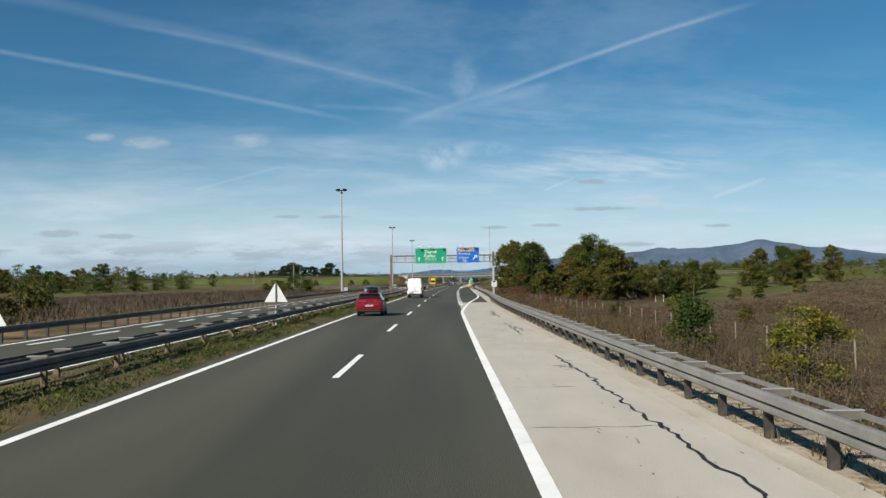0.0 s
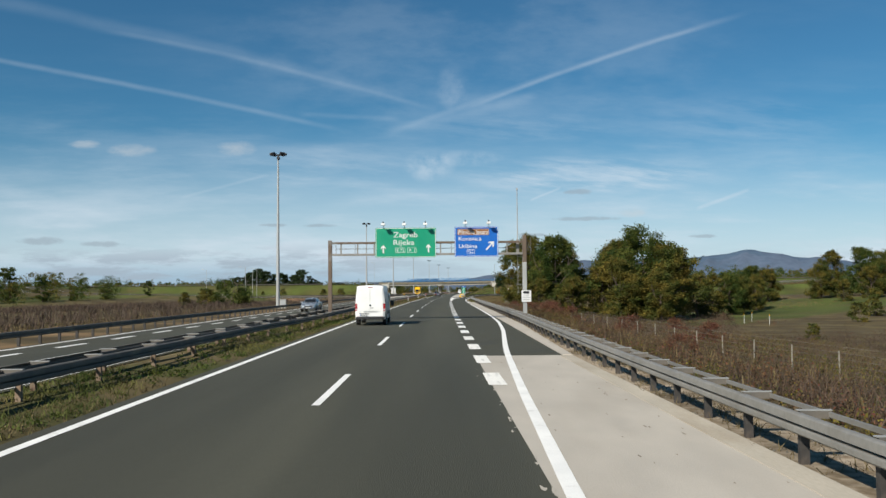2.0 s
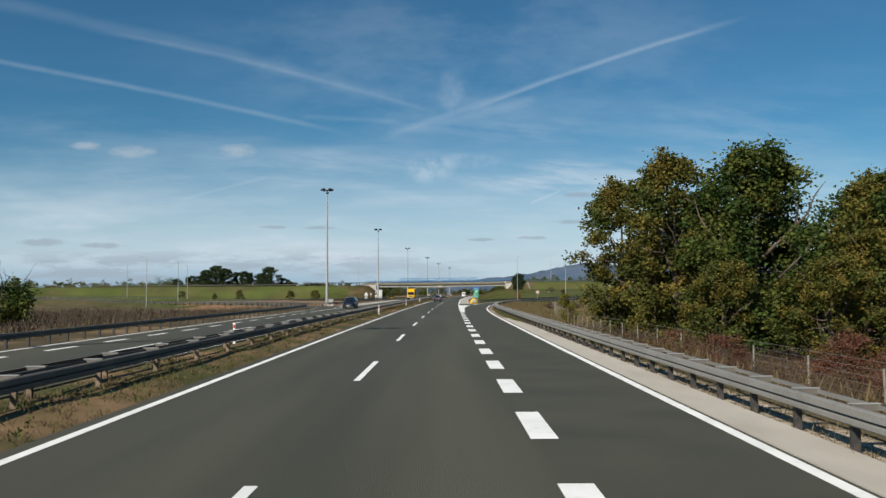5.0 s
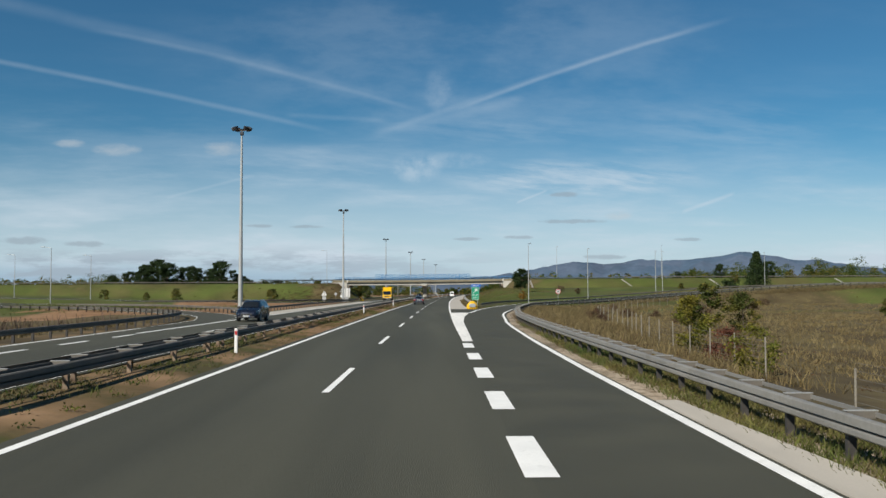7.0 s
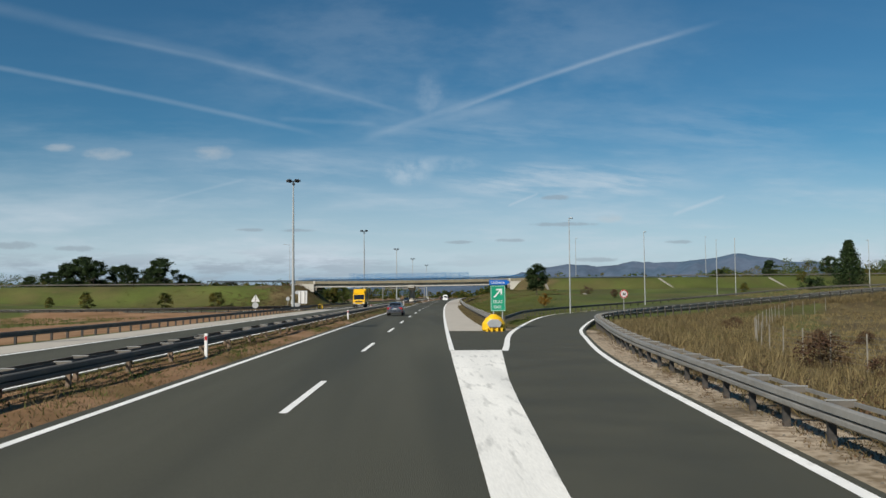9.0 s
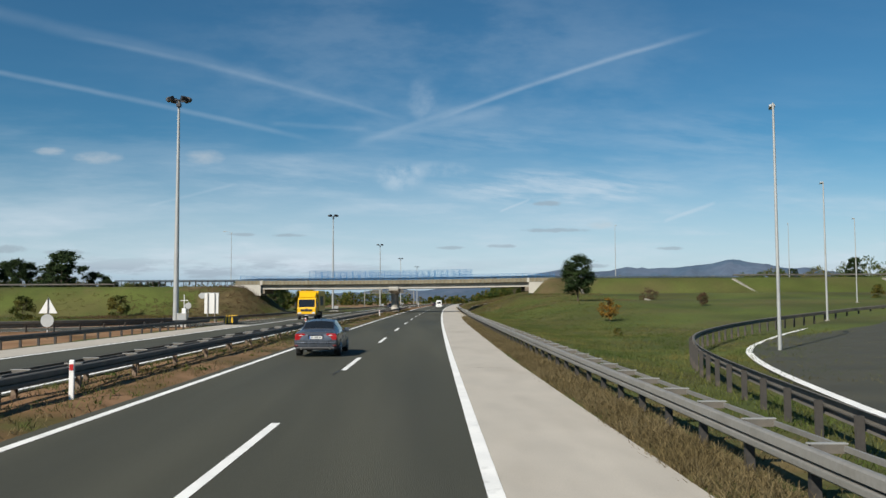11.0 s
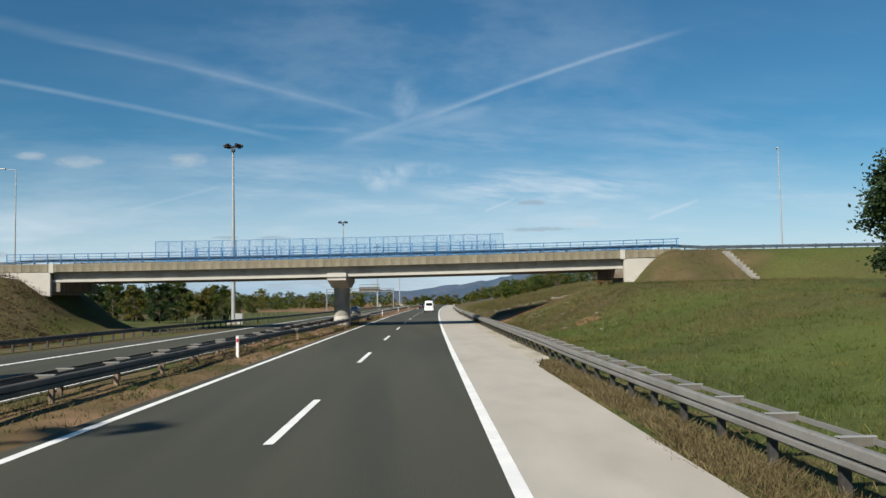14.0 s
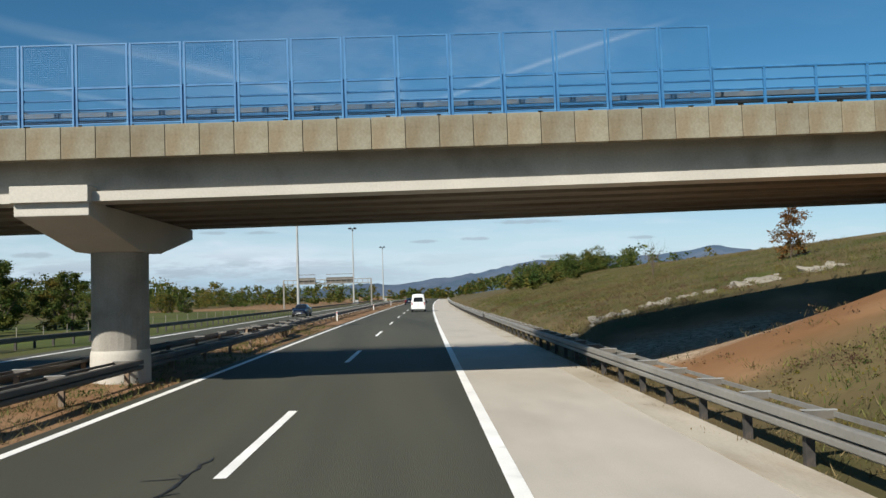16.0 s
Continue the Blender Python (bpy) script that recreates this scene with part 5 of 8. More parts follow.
def bridge():
    y0, w = BRIDGE_Y, BRIDGE_W
    b = thing("road_bridge", at(0, y0), "concrete road bridge with stained fascia and pale beam flanges", "bridge")
    inv = at(0, y0).inverted()

    def swept(name, y_a, y_b, z_a, z_b, mat, x_a=-36.0, x_b=25.5, bevel=0.0, label=""):
        bm = bmesh.new()
        rows = []
        k = 24
        for i in range(k + 1):
            x = x_a + (x_b - x_a) * i / k
            z = deck_z(x)
            rows.append([bm.verts.new((x, y, z + dz)) for y, dz in ((y_a, z_a), (y_b, z_a), (y_b, z_b), (y_a, z_b))])
        for p, q in zip(rows, rows[1:]):
            for i in range(4):
                j = (i + 1) % 4
                bm.faces.new((p[i], p[j], q[j], q[i]))
        bm.faces.new(rows[0])
        bm.faces.new(rows[-1][::-1])
        return part(name, bm, M[mat], b, label)

    swept("deck", 0.25, w - 0.25, -0.62, -0.12, "concrete_shaded")
    swept("kerb", 0.25, 1.2, -0.12, -0.02, "concrete")
    swept("kerb", w - 1.2, w - 0.25, -0.12, -0.02, "concrete")
    swept("roadway", 1.2, w - 1.2, -0.12, -0.09, "asphalt")
    swept("fascia_far", w - 0.2, w, -0.74, 0.02, "concrete_fascia")
    # Inner beams get the shade-darkened concrete; the front one keeps lighter concrete.
    for i in range(6):
        y = 0.85 + i * (w - 1.7) / 5
        swept("web", y - 0.12, y + 0.12, -1.42, -0.62, "concrete" if i == 0 else "concrete_shaded", -31.5, 20.4)
        swept("flange", y - 0.40, y + 0.40, -1.64, -1.42, "concrete_pale" if i == 0 else "concrete_shaded", -31.5, 20.4, label="lower flange of the beam, pale in front, darkened for shade behind")
    # pier with hammerhead cap in the median
    cx = -5.75
    zt = deck_z(cx) - 1.645
    part("pier_cap", prism([(0.35, zt), (0.35, zt - 0.32), (w / 2 - 0.95, zt - 0.95), (w / 2 + 0.95, zt - 0.95), (w - 0.35, zt - 0.32), (w - 0.35, zt)], cx - 0.85, cx + 0.85, "x", 0.02), M["concrete_pale"], b)
    part("bearing_block", boxed(cx - 0.88, 0.2, zt - 0.02, cx + 0.88, 1.3, zt + 0.36, 0.01), M["concrete_pale"], b)
    part("pier", rodded((cx, w / 2, -0.3), (cx, w / 2, zt - 0.9), 0.76, n=28), M["concrete"], b)
    bm = bmesh.new()
    rings = []
    for z, r in ((-0.3, 0.80), (0.62, 0.80), (0.82, 0.795), (0.92, 0.785), (0.97, 0.765)):
        rings.append([bm.verts.new((cx + r * math.cos(2 * math.pi * k / 32), w / 2 + r * math.sin(2 * math.pi * k / 32), z)) for k in range(32)])
    for p, q in zip(rings, rings[1:]):
        for k in range(32):
            bm.faces.new((p[k], p[(k + 1) % 32], q[(k + 1) % 32], q[k]))
    collar = part("pier_collar", bm, M["concrete_pale"], b, "pale rounded foot of the pier")
    for f in collar.data.polygons:
        f.use_smooth = True
    # abutments
    for x, s in ((20.3, 1), (-31.4, -1)):
        z = deck_z(x)
        part("abutment", boxed(min(x + s * 0.9, x + s * 5), 0.45, z - 4.5, max(x + s * 0.9, x + s * 5), w - 0.45, z - 0.63), M["concrete"], b)
        # The shelf's shade is put into its colour as well.
        part("bearing_shelf", boxed(min(x - s * 0.6, x + s * 0.9), 0.5, z - 2.5, max(x - s * 0.6, x + s * 0.9), w - 0.5, z - 1.68, 0.01), M["concrete_shaded"], b)
        part("wing_wall", prism([(x + s * 0.1, z - 0.76), (x + s * 5.4, z - 0.76), (x + s * 5.4, z - 1.2), (x + s * 1.4, z - 2.9), (x + s * 0.1, z - 2.9)], 0.02, 0.42, "y"), M["concrete_pale"], b)
        part("joint_post", boxed(x - 0.22, -0.05, z - 0.8, x + 0.22, 0.22, z + 0.04, 0.01), M["concrete_pale"], b)
    # fascia units along the near edge, one by one
    me = bpy.data.meshes.new("fascia_panel")
    bm = boxed(-0.381, 0.0, -0.73, 0.381, 0.24, 0.0, 0.012)
    bm.to_mesh(me)
    bm.free()
    me.materials.append(M["concrete_fascia"])
    x = -36.0
    while x < 25.4:
        o = new("fascia_panel", me)
        o.parent = b
        o.matrix_basis = pose(x, 0.006 * noise.noise(Vector((x, 0, 0))), deck_z(x) + 0.004 * noise.noise(Vector((x * 3, 1, 0))), 0, -0.5, 0)
        x += 0.775
    # blue parapet with mesh screens, both edges
    for edge, y in (("near", 0.12), ("far", w - 0.12)):
        p = new("parapet")
        p.matrix_basis = at(0, y0 + y)
        tagged(p, "blue painted steel parapet with tall wire mesh screens", "railing", "railings of the bridge")
        pm = bpy.data.meshes.new("upright")
        bm = boxed(-0.03, -0.03, -0.05, 0.03, 0.03, 0.93)
        bm.to_mesh(pm)
        bm.free()
        pm.materials.append(M["blue_paint"])
        fm = bpy.data.meshes.new("screen_frame")
        bm = bmesh.new()
        for x in (-0.565, 0.565):
            box(bm, x - 0.022, -0.07, -0.02, x + 0.022, -0.03, 1.90)
        for z in (0.06, 0.88, 1.885):
            box(bm, -0.565, -0.065, z - 0.015, 0.565, -0.035, z + 0.015)
        bm.to_mesh(fm)
        bm.free()
        fm.materials.append(M["blue_paint"])
        wm = bpy.data.meshes.new("wire_mesh")
        bm = bmesh.new()
        for i in range(1, 22):
            x = -0.55 + i * 0.05
            box(bm, x - 0.0022, -0.052, 0.06, x + 0.0022, -0.048, 1.88)
        for i in range(1, 37):
            z = 0.06 + i * 0.05
            box(bm, -0.565, -0.052, z - 0.0022, 0.565, -0.048, z + 0.0022)
        bm.to_mesh(wm)
        bm.free()
        wm.materials.append(M["blue_paint"])
        x = 9.5 - 1.215 * 37
        while x < 25.5:
            o = new("upright", pm)
            o.parent = p
            o.matrix_basis = pose(x, 0, deck_z(x))
            if -22.2 < x < 9.2:
                for name, data in (("screen_frame", fm), ("wire_mesh", wm)):
                    o = new(name, data)
                    o.parent = p
                    o.matrix_basis = pose(x + 0.6075, 0, deck_z(x + 0.6075), 0, -0.5, 0)
            x += 1.215
        for z, r in ((0.90, 0.035), (0.62, 0.028), (0.40, 0.028), (0.18, 0.028)):
            bm = bmesh.new()
            rings = []
            for i in range(41):
                x = -35.5 + 61 * i / 40
                rings.append([bm.verts.new((x, r * math.cos(k * math.pi / 3), deck_z(x) + z + r * math.sin(k * math.pi / 3))) for k in range(6)])
            for a, b in zip(rings, rings[1:]):
                for k in range(6):
                    bm.faces.new((a[k], a[(k + 1) % 6], b[(k + 1) % 6], b[k]))
            bm.faces.new(rings[0][::-1])
            bm.faces.new(rings[-1])
            part("bar", bm, M["blue_paint"], p)
        q = [Vector((x, y0 + y + (0.75 if edge == "near" else -0.75), deck_z(x) - 0.06)) for x in np.arange(-60, 60.1, 4.0)]
        q = [Vector((v.x, v.y, v.z if -36 < v.x < 25 else (deck_z(-36) if v.x < 0 else deck_z(25)) - 0.3)) for v in q]
        guardrail([tuple(v) for v in q], -1 if edge == "near" else 1, "dull steel guard rail on the bridge deck", step=1.215, mat="rail_blue", smooth=False, lift=-0.02, spacer="post_dark")


bridge()
for x_a, x_b, z in ((25.5, 320, 6.5), (-330, -36, 5.2)):
    ob = mesh_object("road_overpass", [wp(x, y, z) for x, y in ((x_a, BRIDGE_Y + 1), (x_b, BRIDGE_Y + 1), (x_b, BRIDGE_Y + BRIDGE_W - 1), (x_a, BRIDGE_Y + BRIDGE_W - 1))], [(0, 1, 2, 3)], M["asphalt"])
    tagged(ob, "asphalt of the road across the bridge", "road", kind="structure")
    s = 60 if x_a > 0 else -60
    g = guardrail([(s, BRIDGE_Y + 0.6, z), ((s + (190 if s > 0 else -190)) / 2, BRIDGE_Y + 0.6, z), (190 if s > 0 else -190, BRIDGE_Y + 0.6, z)], -1 if s > 0 else 1, "dull steel guard rail along the embankment road", rear=False, mat="galvanised_dull", smooth=False, step=4.0)

def chute():
    """A concrete drain running down the embankment in short troughs."""
    c = thing("drain_chute", at(28.9, 472.2, 6.2, 6), "pale concrete drain stepping down the grassy embankment", "drain", "drains on the embankment")
    for i in range(17):
        y0, z0 = -0.56 * i, -0.266 * i
        bm = boxed(-0.20, y0 - 0.60, z0 - 0.34, 0.20, y0, z0 - 0.12, 0.01)
        for s in (-1, 1):
            box(bm, s * 0.20 - 0.05, y0 - 0.60, z0 - 0.30, s * 0.20 + 0.05, y0, z0, 0.01)
        part("trough", bm, M["concrete"], c)
    for x in (59.0, 87.5, 128.0):
        copy_thing(c, at(x, 472.2, 6.2 + bank(x, 472.2) - bank(28.9, 472.2), 26))


chute()


# ---- growth ----
def quick_mesh(name, verts, quads, mats, index=None):
    """A mesh from arrays of corners and quads."""
    me = bpy.data.meshes.new(name)
    me.vertices.add(len(verts))
    me.vertices.foreach_set("co", np.asarray(verts, dtype=np.float32).ravel())
    me.loops.add(len(quads) * 4)
    me.loops.foreach_set("vertex_index", np.asarray(quads, dtype=np.int32).ravel())
    me.polygons.add(len(quads))
    me.polygons.foreach_set("loop_start", np.arange(0, len(quads) * 4, 4, dtype=np.int32))
    for m in mats:
        me.materials.append(m)
    if index is not None:
        me.polygons.foreach_set("material_index", np.asarray(index, dtype=np.int32))
    me.update(calc_edges=True)
    return me


def leaf_quads(rng, centres, size, flat=0.5):
    """Small bent leaves, one quad each, about the given places."""
    n = len(centres)
    d = rng.normal(size=(n, 3))
    d[:, 2] *= flat
    d /= np.linalg.norm(d, axis=1)[:, None] + 1e-9
    e = np.cross(d, rng.normal(size=(n, 3)))
    e /= np.linalg.norm(e, axis=1)[:, None] + 1e-9
    s = size * rng.uniform(0.6, 1.35, n)[:, None]
    a, b = d * s * 0.62, e * s * 0.40
    verts = np.stack([centres - a, centres + b - a * 0.1, centres + a, centres - b - a * 0.1], axis=1).reshape(-1, 3)
    return verts, np.arange(4 * n).reshape(-1, 4)


def limb(bm, rng, a, d, length, r, depth):
    """A crooked tapering limb that forks."""
    p, k = Vector(a), 4
    d = Vector(d).normalized()
    tips = []
    for i in range(k):
        d = (d + Vector(rng.normal(size=3)) * 0.16 + Vector((0, 0, 0.05))).normalized()
        q = p + d * (length / k)
        rod(bm, p, q, r * (1 - 0.7 * i / k), r * (1 - 0.7 * (i + 1) / k), n=6 if depth else 8)
        p = q
        if depth < 2 and i >= 1:
            side = (d + Vector(rng.normal(size=3)) * 0.75).normalized()
            tips += limb(bm, rng, p, side, length * 0.55, r * 0.45, depth + 1)
    return tips + [p]


def crown_points(rng, h, w, base, clumps, per, spread, lump=0.30, cone=False):
    """Places of leaves: boughs spread over an uneven crown, each bough a rounded mass of clumps with air between."""
    phase = rng.uniform(0, 10, 3)

    def outline(a, z):
        if cone:
            r = (1 - z) ** 0.8 * 0.95 + 0.05
        else:
            r = max(0.12, math.sin(math.pi * min(1, 0.14 + 0.86 * z ** 0.9)) ** 0.5)
        return r * (1 + lump * 1.8 * noise.noise(Vector((math.cos(a) * 1.6 + phase[0], math.sin(a) * 1.6 + phase[1], z * 3.2 + phase[2]))))

    boughs = []
    for _ in range(max(28, clumps // 7)):
        a, z = rng.uniform(0, 2 * math.pi), rng.uniform(0.0, 0.97)
        if cone:
            z = 1 - math.sqrt(1 - 0.98 * z)
        rad = w / 2 * outline(a, z) * math.sqrt(rng.uniform(0.2, 1.0)) * 0.88
        boughs.append((np.array([rad * math.cos(a), rad * math.sin(a), base + (h - base) * z]), w * rng.uniform(0.08, 0.14)))
    out = []
    for i in range(clumps):
        c, r = boughs[i % len(boughs)]
        d = rng.normal(size=3)
        d /= np.linalg.norm(d)
        d[2] = d[2] * 0.7 + 0.25
        c = c + d * r * rng.uniform(0.45, 1.1)
        c[2] = max(c[2], base * 0.5)
        out.append(c + rng.normal(size=(per, 3)) * spread * np.array([0.8, 0.8, 0.5]))
    return np.concatenate(out)


def tree(name, seed, h, w, base, mat, label, m, clumps=150, per=36, leaf=0.24, cone=False, category="tree", group="", lump=0.30, trunk=None):
    rng = np.random.default_rng(seed)
    t = thing(name, m, label, category, group)
    bm = bmesh.new()
    r = trunk or 0.022 * h + 0.05
    rod(bm, (0, 0, -0.5), (0, 0, base + 0.1), r * 1.15, r * 0.9, n=10)
    top = Vector((rng.normal() * 0.1, rng.normal() * 0.1, h * (0.9 if cone else 0.72)))
    rod(bm, (0, 0, base), top, r * 0.9, r * 0.15, n=8)
    if not cone:
        for i in range(7):
            z = base + (h * 0.55 - base) * i / 6
            a = i * 2.4 + rng.uniform(0, 1)
            limb(bm, rng, (0, 0, max(z, base * 0.9)), (math.cos(a), math.sin(a), 0.75), w * 0.42, r * 0.45, 1)
    part("trunk", bm, M["bark"], t)
    pts = crown_points(rng, h, w, base * 0.75, clumps, per, w * 0.036 + 0.12, lump, cone)
    v, q = leaf_quads(rng, pts, leaf)
    o = new("crown", quick_mesh("crown", v, q, [M[mat]]))
    o.parent = t
    return t


def spot(x, y, rz=0.0, s=1.0, sink=0.05):
    return at(x, y, bank(x, y) - sink, rz) @ Matrix.Diagonal((s, s, s, 1))


OAK = [tree("oak_tree", 11, 11.8, 9.6, 0.9, "leaf_green", "broad oak with green leaves turning brown", spot(20.6, 189), 760, 44, 0.20, group="trees by the exit", lump=0.42),
       tree("oak_tree", 12, 12.4, 7.6, 0.8, "leaf_autumn", "oak with yellowing autumn leaves", spot(17.2, 194), 560, 44, 0.20, group="trees by the exit", lump=0.42),
       tree("oak_tree", 13, 15.2, 11.5, 0.9, "leaf_green", "tall broad oak with green leaves", spot(35.4, 193), 900, 46, 0.21, group="trees by the exit", lump=0.42),
       tree("oak_tree", 14, 9.6, 8.0, 0.3, "leaf_autumn", "bushy oak with brown-tinged leaves", spot(30.2, 186), 520, 44, 0.20, group="trees by the exit", lump=0.42),
       tree("oak_tree", 15, 11.0, 8.6, 0.8, "leaf_green", "broad green oak at the edge of the fields", spot(-128, 300, 0, 0.85), 260, 30, 0.30, group="trees round the fields", lump=0.42),
       tree("oak_tree", 16, 10.4, 8.2, 0.7, "leaf_autumn", "yellowing oak at the edge of the fields", spot(-173, 300, 0, 0.8), 260, 30, 0.30, group="trees round the fields", lump=0.42)]
# two clumps beside the exit with a gap between them, smaller trees beyond, field trees across the motorway
for i, (x, y, k, s) in enumerate(((15.6, 203, 1, 0.95), (23.4, 196, 1, 0.9), (19.4, 200, 3, 1.0), (22.6, 184, 3, 0.62), (17.6, 186, 3, 0.55), (31.4, 196, 1, 1.05), (39.0, 190, 3, 1.25), (36.0, 184, 3, 0.8), (33.0, 200, 0, 1.08), (41.0, 198, 1, 0.95), (28.6, 192, 3, 0.9),
                              (48, 206, 3, 0.8), (53, 213, 1, 0.62), (57.5, 217, 0, 0.66), (62, 222, 3, 0.75), (68, 232, 1, 0.6), (74, 252, 0, 0.72), (80, 258, 3, 0.8), (66, 240, 3, 0.7), (97, 262, 1, 0.9), (103, 258, 0, 0.95), (110, 262, 3, 1.1), (92, 256, 3, 0.85), (118, 258, 1, 0.9), (99, 246, 3, 0.75), (90, 240, 3, 0.5),
                              (-113, 292, 4, 0.75), (-120, 288, 5, 0.7), (-135, 296, 5, 0.95), (-140, 285, 4, 0.8), (-150, 294, 4, 0.95), (-158, 288, 5, 1.0), (-166, 296, 4, 0.9), (-178, 290, 4, 0.9), (-101, 306, 5, 0.6), (-190, 300, 5, 0.95), (-205, 296, 4, 0.9), (-184, 284, 5, 0.8), (-145, 302, 5, 0.8), (-94, 322, 4, 0.5), (-107, 298, 5, 0.5),
                              (-33, 541, 4, 0.62), (-36.5, 545, 5, 0.72), (-40, 540, 4, 0.70), (-44, 548, 4, 0.8), (-49, 544, 5, 0.75), (-55, 550, 4, 0.8), (-62, 546, 5, 0.75), (-51, 640, 4, 0.55), (-56, 644, 5, 0.5), (-90, 560, 4, 0.8), (-76, 552, 5, 0.7))):
    copy_thing(OAK[k], spot(x, y, i * 47.0, s))
# lone round tree on the bank and the small golden tree
tree("round_tree", 21, 6.4, 5.0, 1.75, "leaf_dark", "round dark green tree standing alone on the grass", spot(23.2, 432.6), 460, 40, 0.15, lump=0.14, trunk=0.11)
tree("golden_tree", 22, 2.35, 2.2, 0.75, "leaf_orange", "small golden autumn tree on the meadow", spot(21.4, 401.2), 60, 26, 0.13, trunk=0.045)
tree("russet_shrub", 23, 1.8, 1.6, 0.15, "leaf_brown", "small russet shrub on the meadow", spot(37.5, 421), 60, 24, 0.10, trunk=0.04)
tree("russet_shrub", 35, 1.5, 3.6, 0.05, "leaf_heath", "brown bush round a pale rock on the meadow", spot(34.9, 438.6), 80, 24, 0.10, category="bush", trunk=0.03)
tree("young_tree", 24, 3.3, 2.3, 0.15, "leaf_green", "young green tree growing behind the guard rail", spot(12.0, 30.0), 300, 26, 0.085, cone=True, trunk=0.05)
tree("young_tree", 25, 2.2, 2.2, 0.2, "leaf_yellow", "young yellowing tree growing behind the guard rail", spot(12.8, 21.6), 230, 26, 0.075, trunk=0.05)
tree("young_tree", 26, 3.9, 2.8, 0.3, "leaf_autumn", "young tree with brown leaves in the heath", spot(23.5, 262), 70, 28, 0.17, trunk=0.05)
tree("orange_tree", 33, 3.0, 2.2, 0.2, "leaf_orange_dull", "small orange autumn tree on the bank", spot(24.6, 504.6), 80, 26, 0.12, trunk=0.05)
bare = thing("bare_tree", spot(21.3, 523), "small bare tree standing on the bank", "tree")
bm = bmesh.new()
rng = np.random.default_rng(34)
rod(bm, (0, 0, -0.3), (0.05, 0, 1.4), 0.06, 0.04, n=8)
for i in range(16):
    limb(bm, rng, (0.03, 0, 0.4 + 0.065 * i), (math.cos(i * 2.4), math.sin(i * 2.4), 1.7), 1.5, 0.018, 1)
part("trunk", bm, M["bark"], bare)
tree("golden_shrub", 32, 1.3, 1.5, 0.1, "leaf_orange", "small golden shrub behind the guard rail", spot(10.7, 57.6, 0, 0.6), 40, 24, 0.09, category="bush", trunk=0.03)
def spruce(m, h, w, seed):
    """Whorls of drooping boughs round one straight trunk."""
    rng = np.random.default_rng(seed)
    t = thing("spruce_tree", m, "dense dark spruce standing by the ramp", "tree")
    bm = bmesh.new()
    rod(bm, (0, 0, -0.5), (0, 0, h * 0.97), 0.20, 0.02, n=8)
    part("trunk", bm, M["bark"], t)
    pts = []
    for k in range(26):
        z = h * (0.03 + 0.95 * k / 26)
        reach = w / 2 * (1 - z / h) ** 0.72
        for b in range(13):
            a = 2 * math.pi * (b + 0.5 * (k % 2)) / 13 + rng.normal() * 0.12
            out = reach * rng.uniform(0.72, 1.10)
            for q in np.linspace(0.25, 1.0, 9):
                for _ in range(4):
                    pts.append((out * q * math.cos(a) + rng.normal() * 0.16, out * q * math.sin(a) + rng.normal() * 0.16, z - 0.20 * out * q * q + rng.normal() * 0.13))
    v, q = leaf_quads(rng, np.array(pts), 0.26)
    o = new("crown", quick_mesh("crown", v, q, [M["leaf_dark"]]))
    o.parent = t


spruce(spot(87.0, 426.4), 11.4, 9.4, 27)
tree("rounded_bush", 36, 3.2, 5.6, 0.1, "leaf_dark", "low dark green bush beside the spruce", spot(78.5, 424), 120, 34, 0.20, category="bush", trunk=0.06)
tree("young_tree", 37, 3.0, 2.4, 0.2, "leaf_yellow", "young yellowing tree beside the wire fence", spot(16.7, 243.5), 150, 28, 0.10, trunk=0.05)
tree("red_shrub", 38, 1.6, 2.0, 0.05, "leaf_red", "dark red shrub beside the wire fence", spot(16.2, 236.4), 90, 30, 0.08, category="bush", trunk=0.03)
tree("yellow_shrub", 39, 2.0, 2.0, 0.05, "leaf_yellow", "yellow-green shrub beside the wire fence", spot(15.4, 230.6), 100, 30, 0.08, category="bush", trunk=0.03)
tree("young_tree", 40, 3.0, 3.2, 0.2, "leaf_autumn", "green young tree beyond the wire fence", spot(27.7, 265.8), 120, 28, 0.13, trunk=0.05)
BROWN = tree("brown_shrub", 46, 1.3, 2.6, 0.05, "leaf_brown", "round brown shrub in the dry grass", spot(20.2, 290.5), 90, 26, 0.09, category="bush", group="brown shrubs inside the bend", trunk=0.03)
for i, (x, y, s) in enumerate(((26.5, 304.5, 0.8), (31, 308, 0.6), (26, 279, 0.45), (34, 300, 0.5), (19.6, 284, 0.6), (40, 316, 0.8), (52, 330, 0.8), (29, 327, 0.7), (62, 352, 0.8))):
    copy_thing(BROWN, spot(x, y, i * 67.0, s))
PINE = tree("pine_tree", 28, 13.8, 9.0, 0.6, "leaf_dark", "dark pine on the rise beyond the motorway", spot(-104, 498), 420, 40, 0.30, cone=False, group="pines on the rise", lump=0.6)
for i, (x, y, s) in enumerate(((-81, 498, 1.0), (-96, 504, 0.82), (-91, 500, 0.85), (-86, 506, 0.8), (-111, 502, 0.72), (-118, 506, 0.66), (-125, 508, 0.55), (-76, 504, 0.68), (-71, 500, 0.55), (-66, 504, 0.5), (-61, 500, 0.52), (-100, 497, 0.9), (-108, 497, 0.85), (-84, 501, 0.8), (-54, 506, 0.42), (-46, 520, 0.42), (-40, 530, 0.45),
                            (105, 520, 0.5), (120, 510, 0.55), (88, 515, 0.30))):
    if s:
        copy_thing(PINE, spot(x, y, i * 61.0, s))
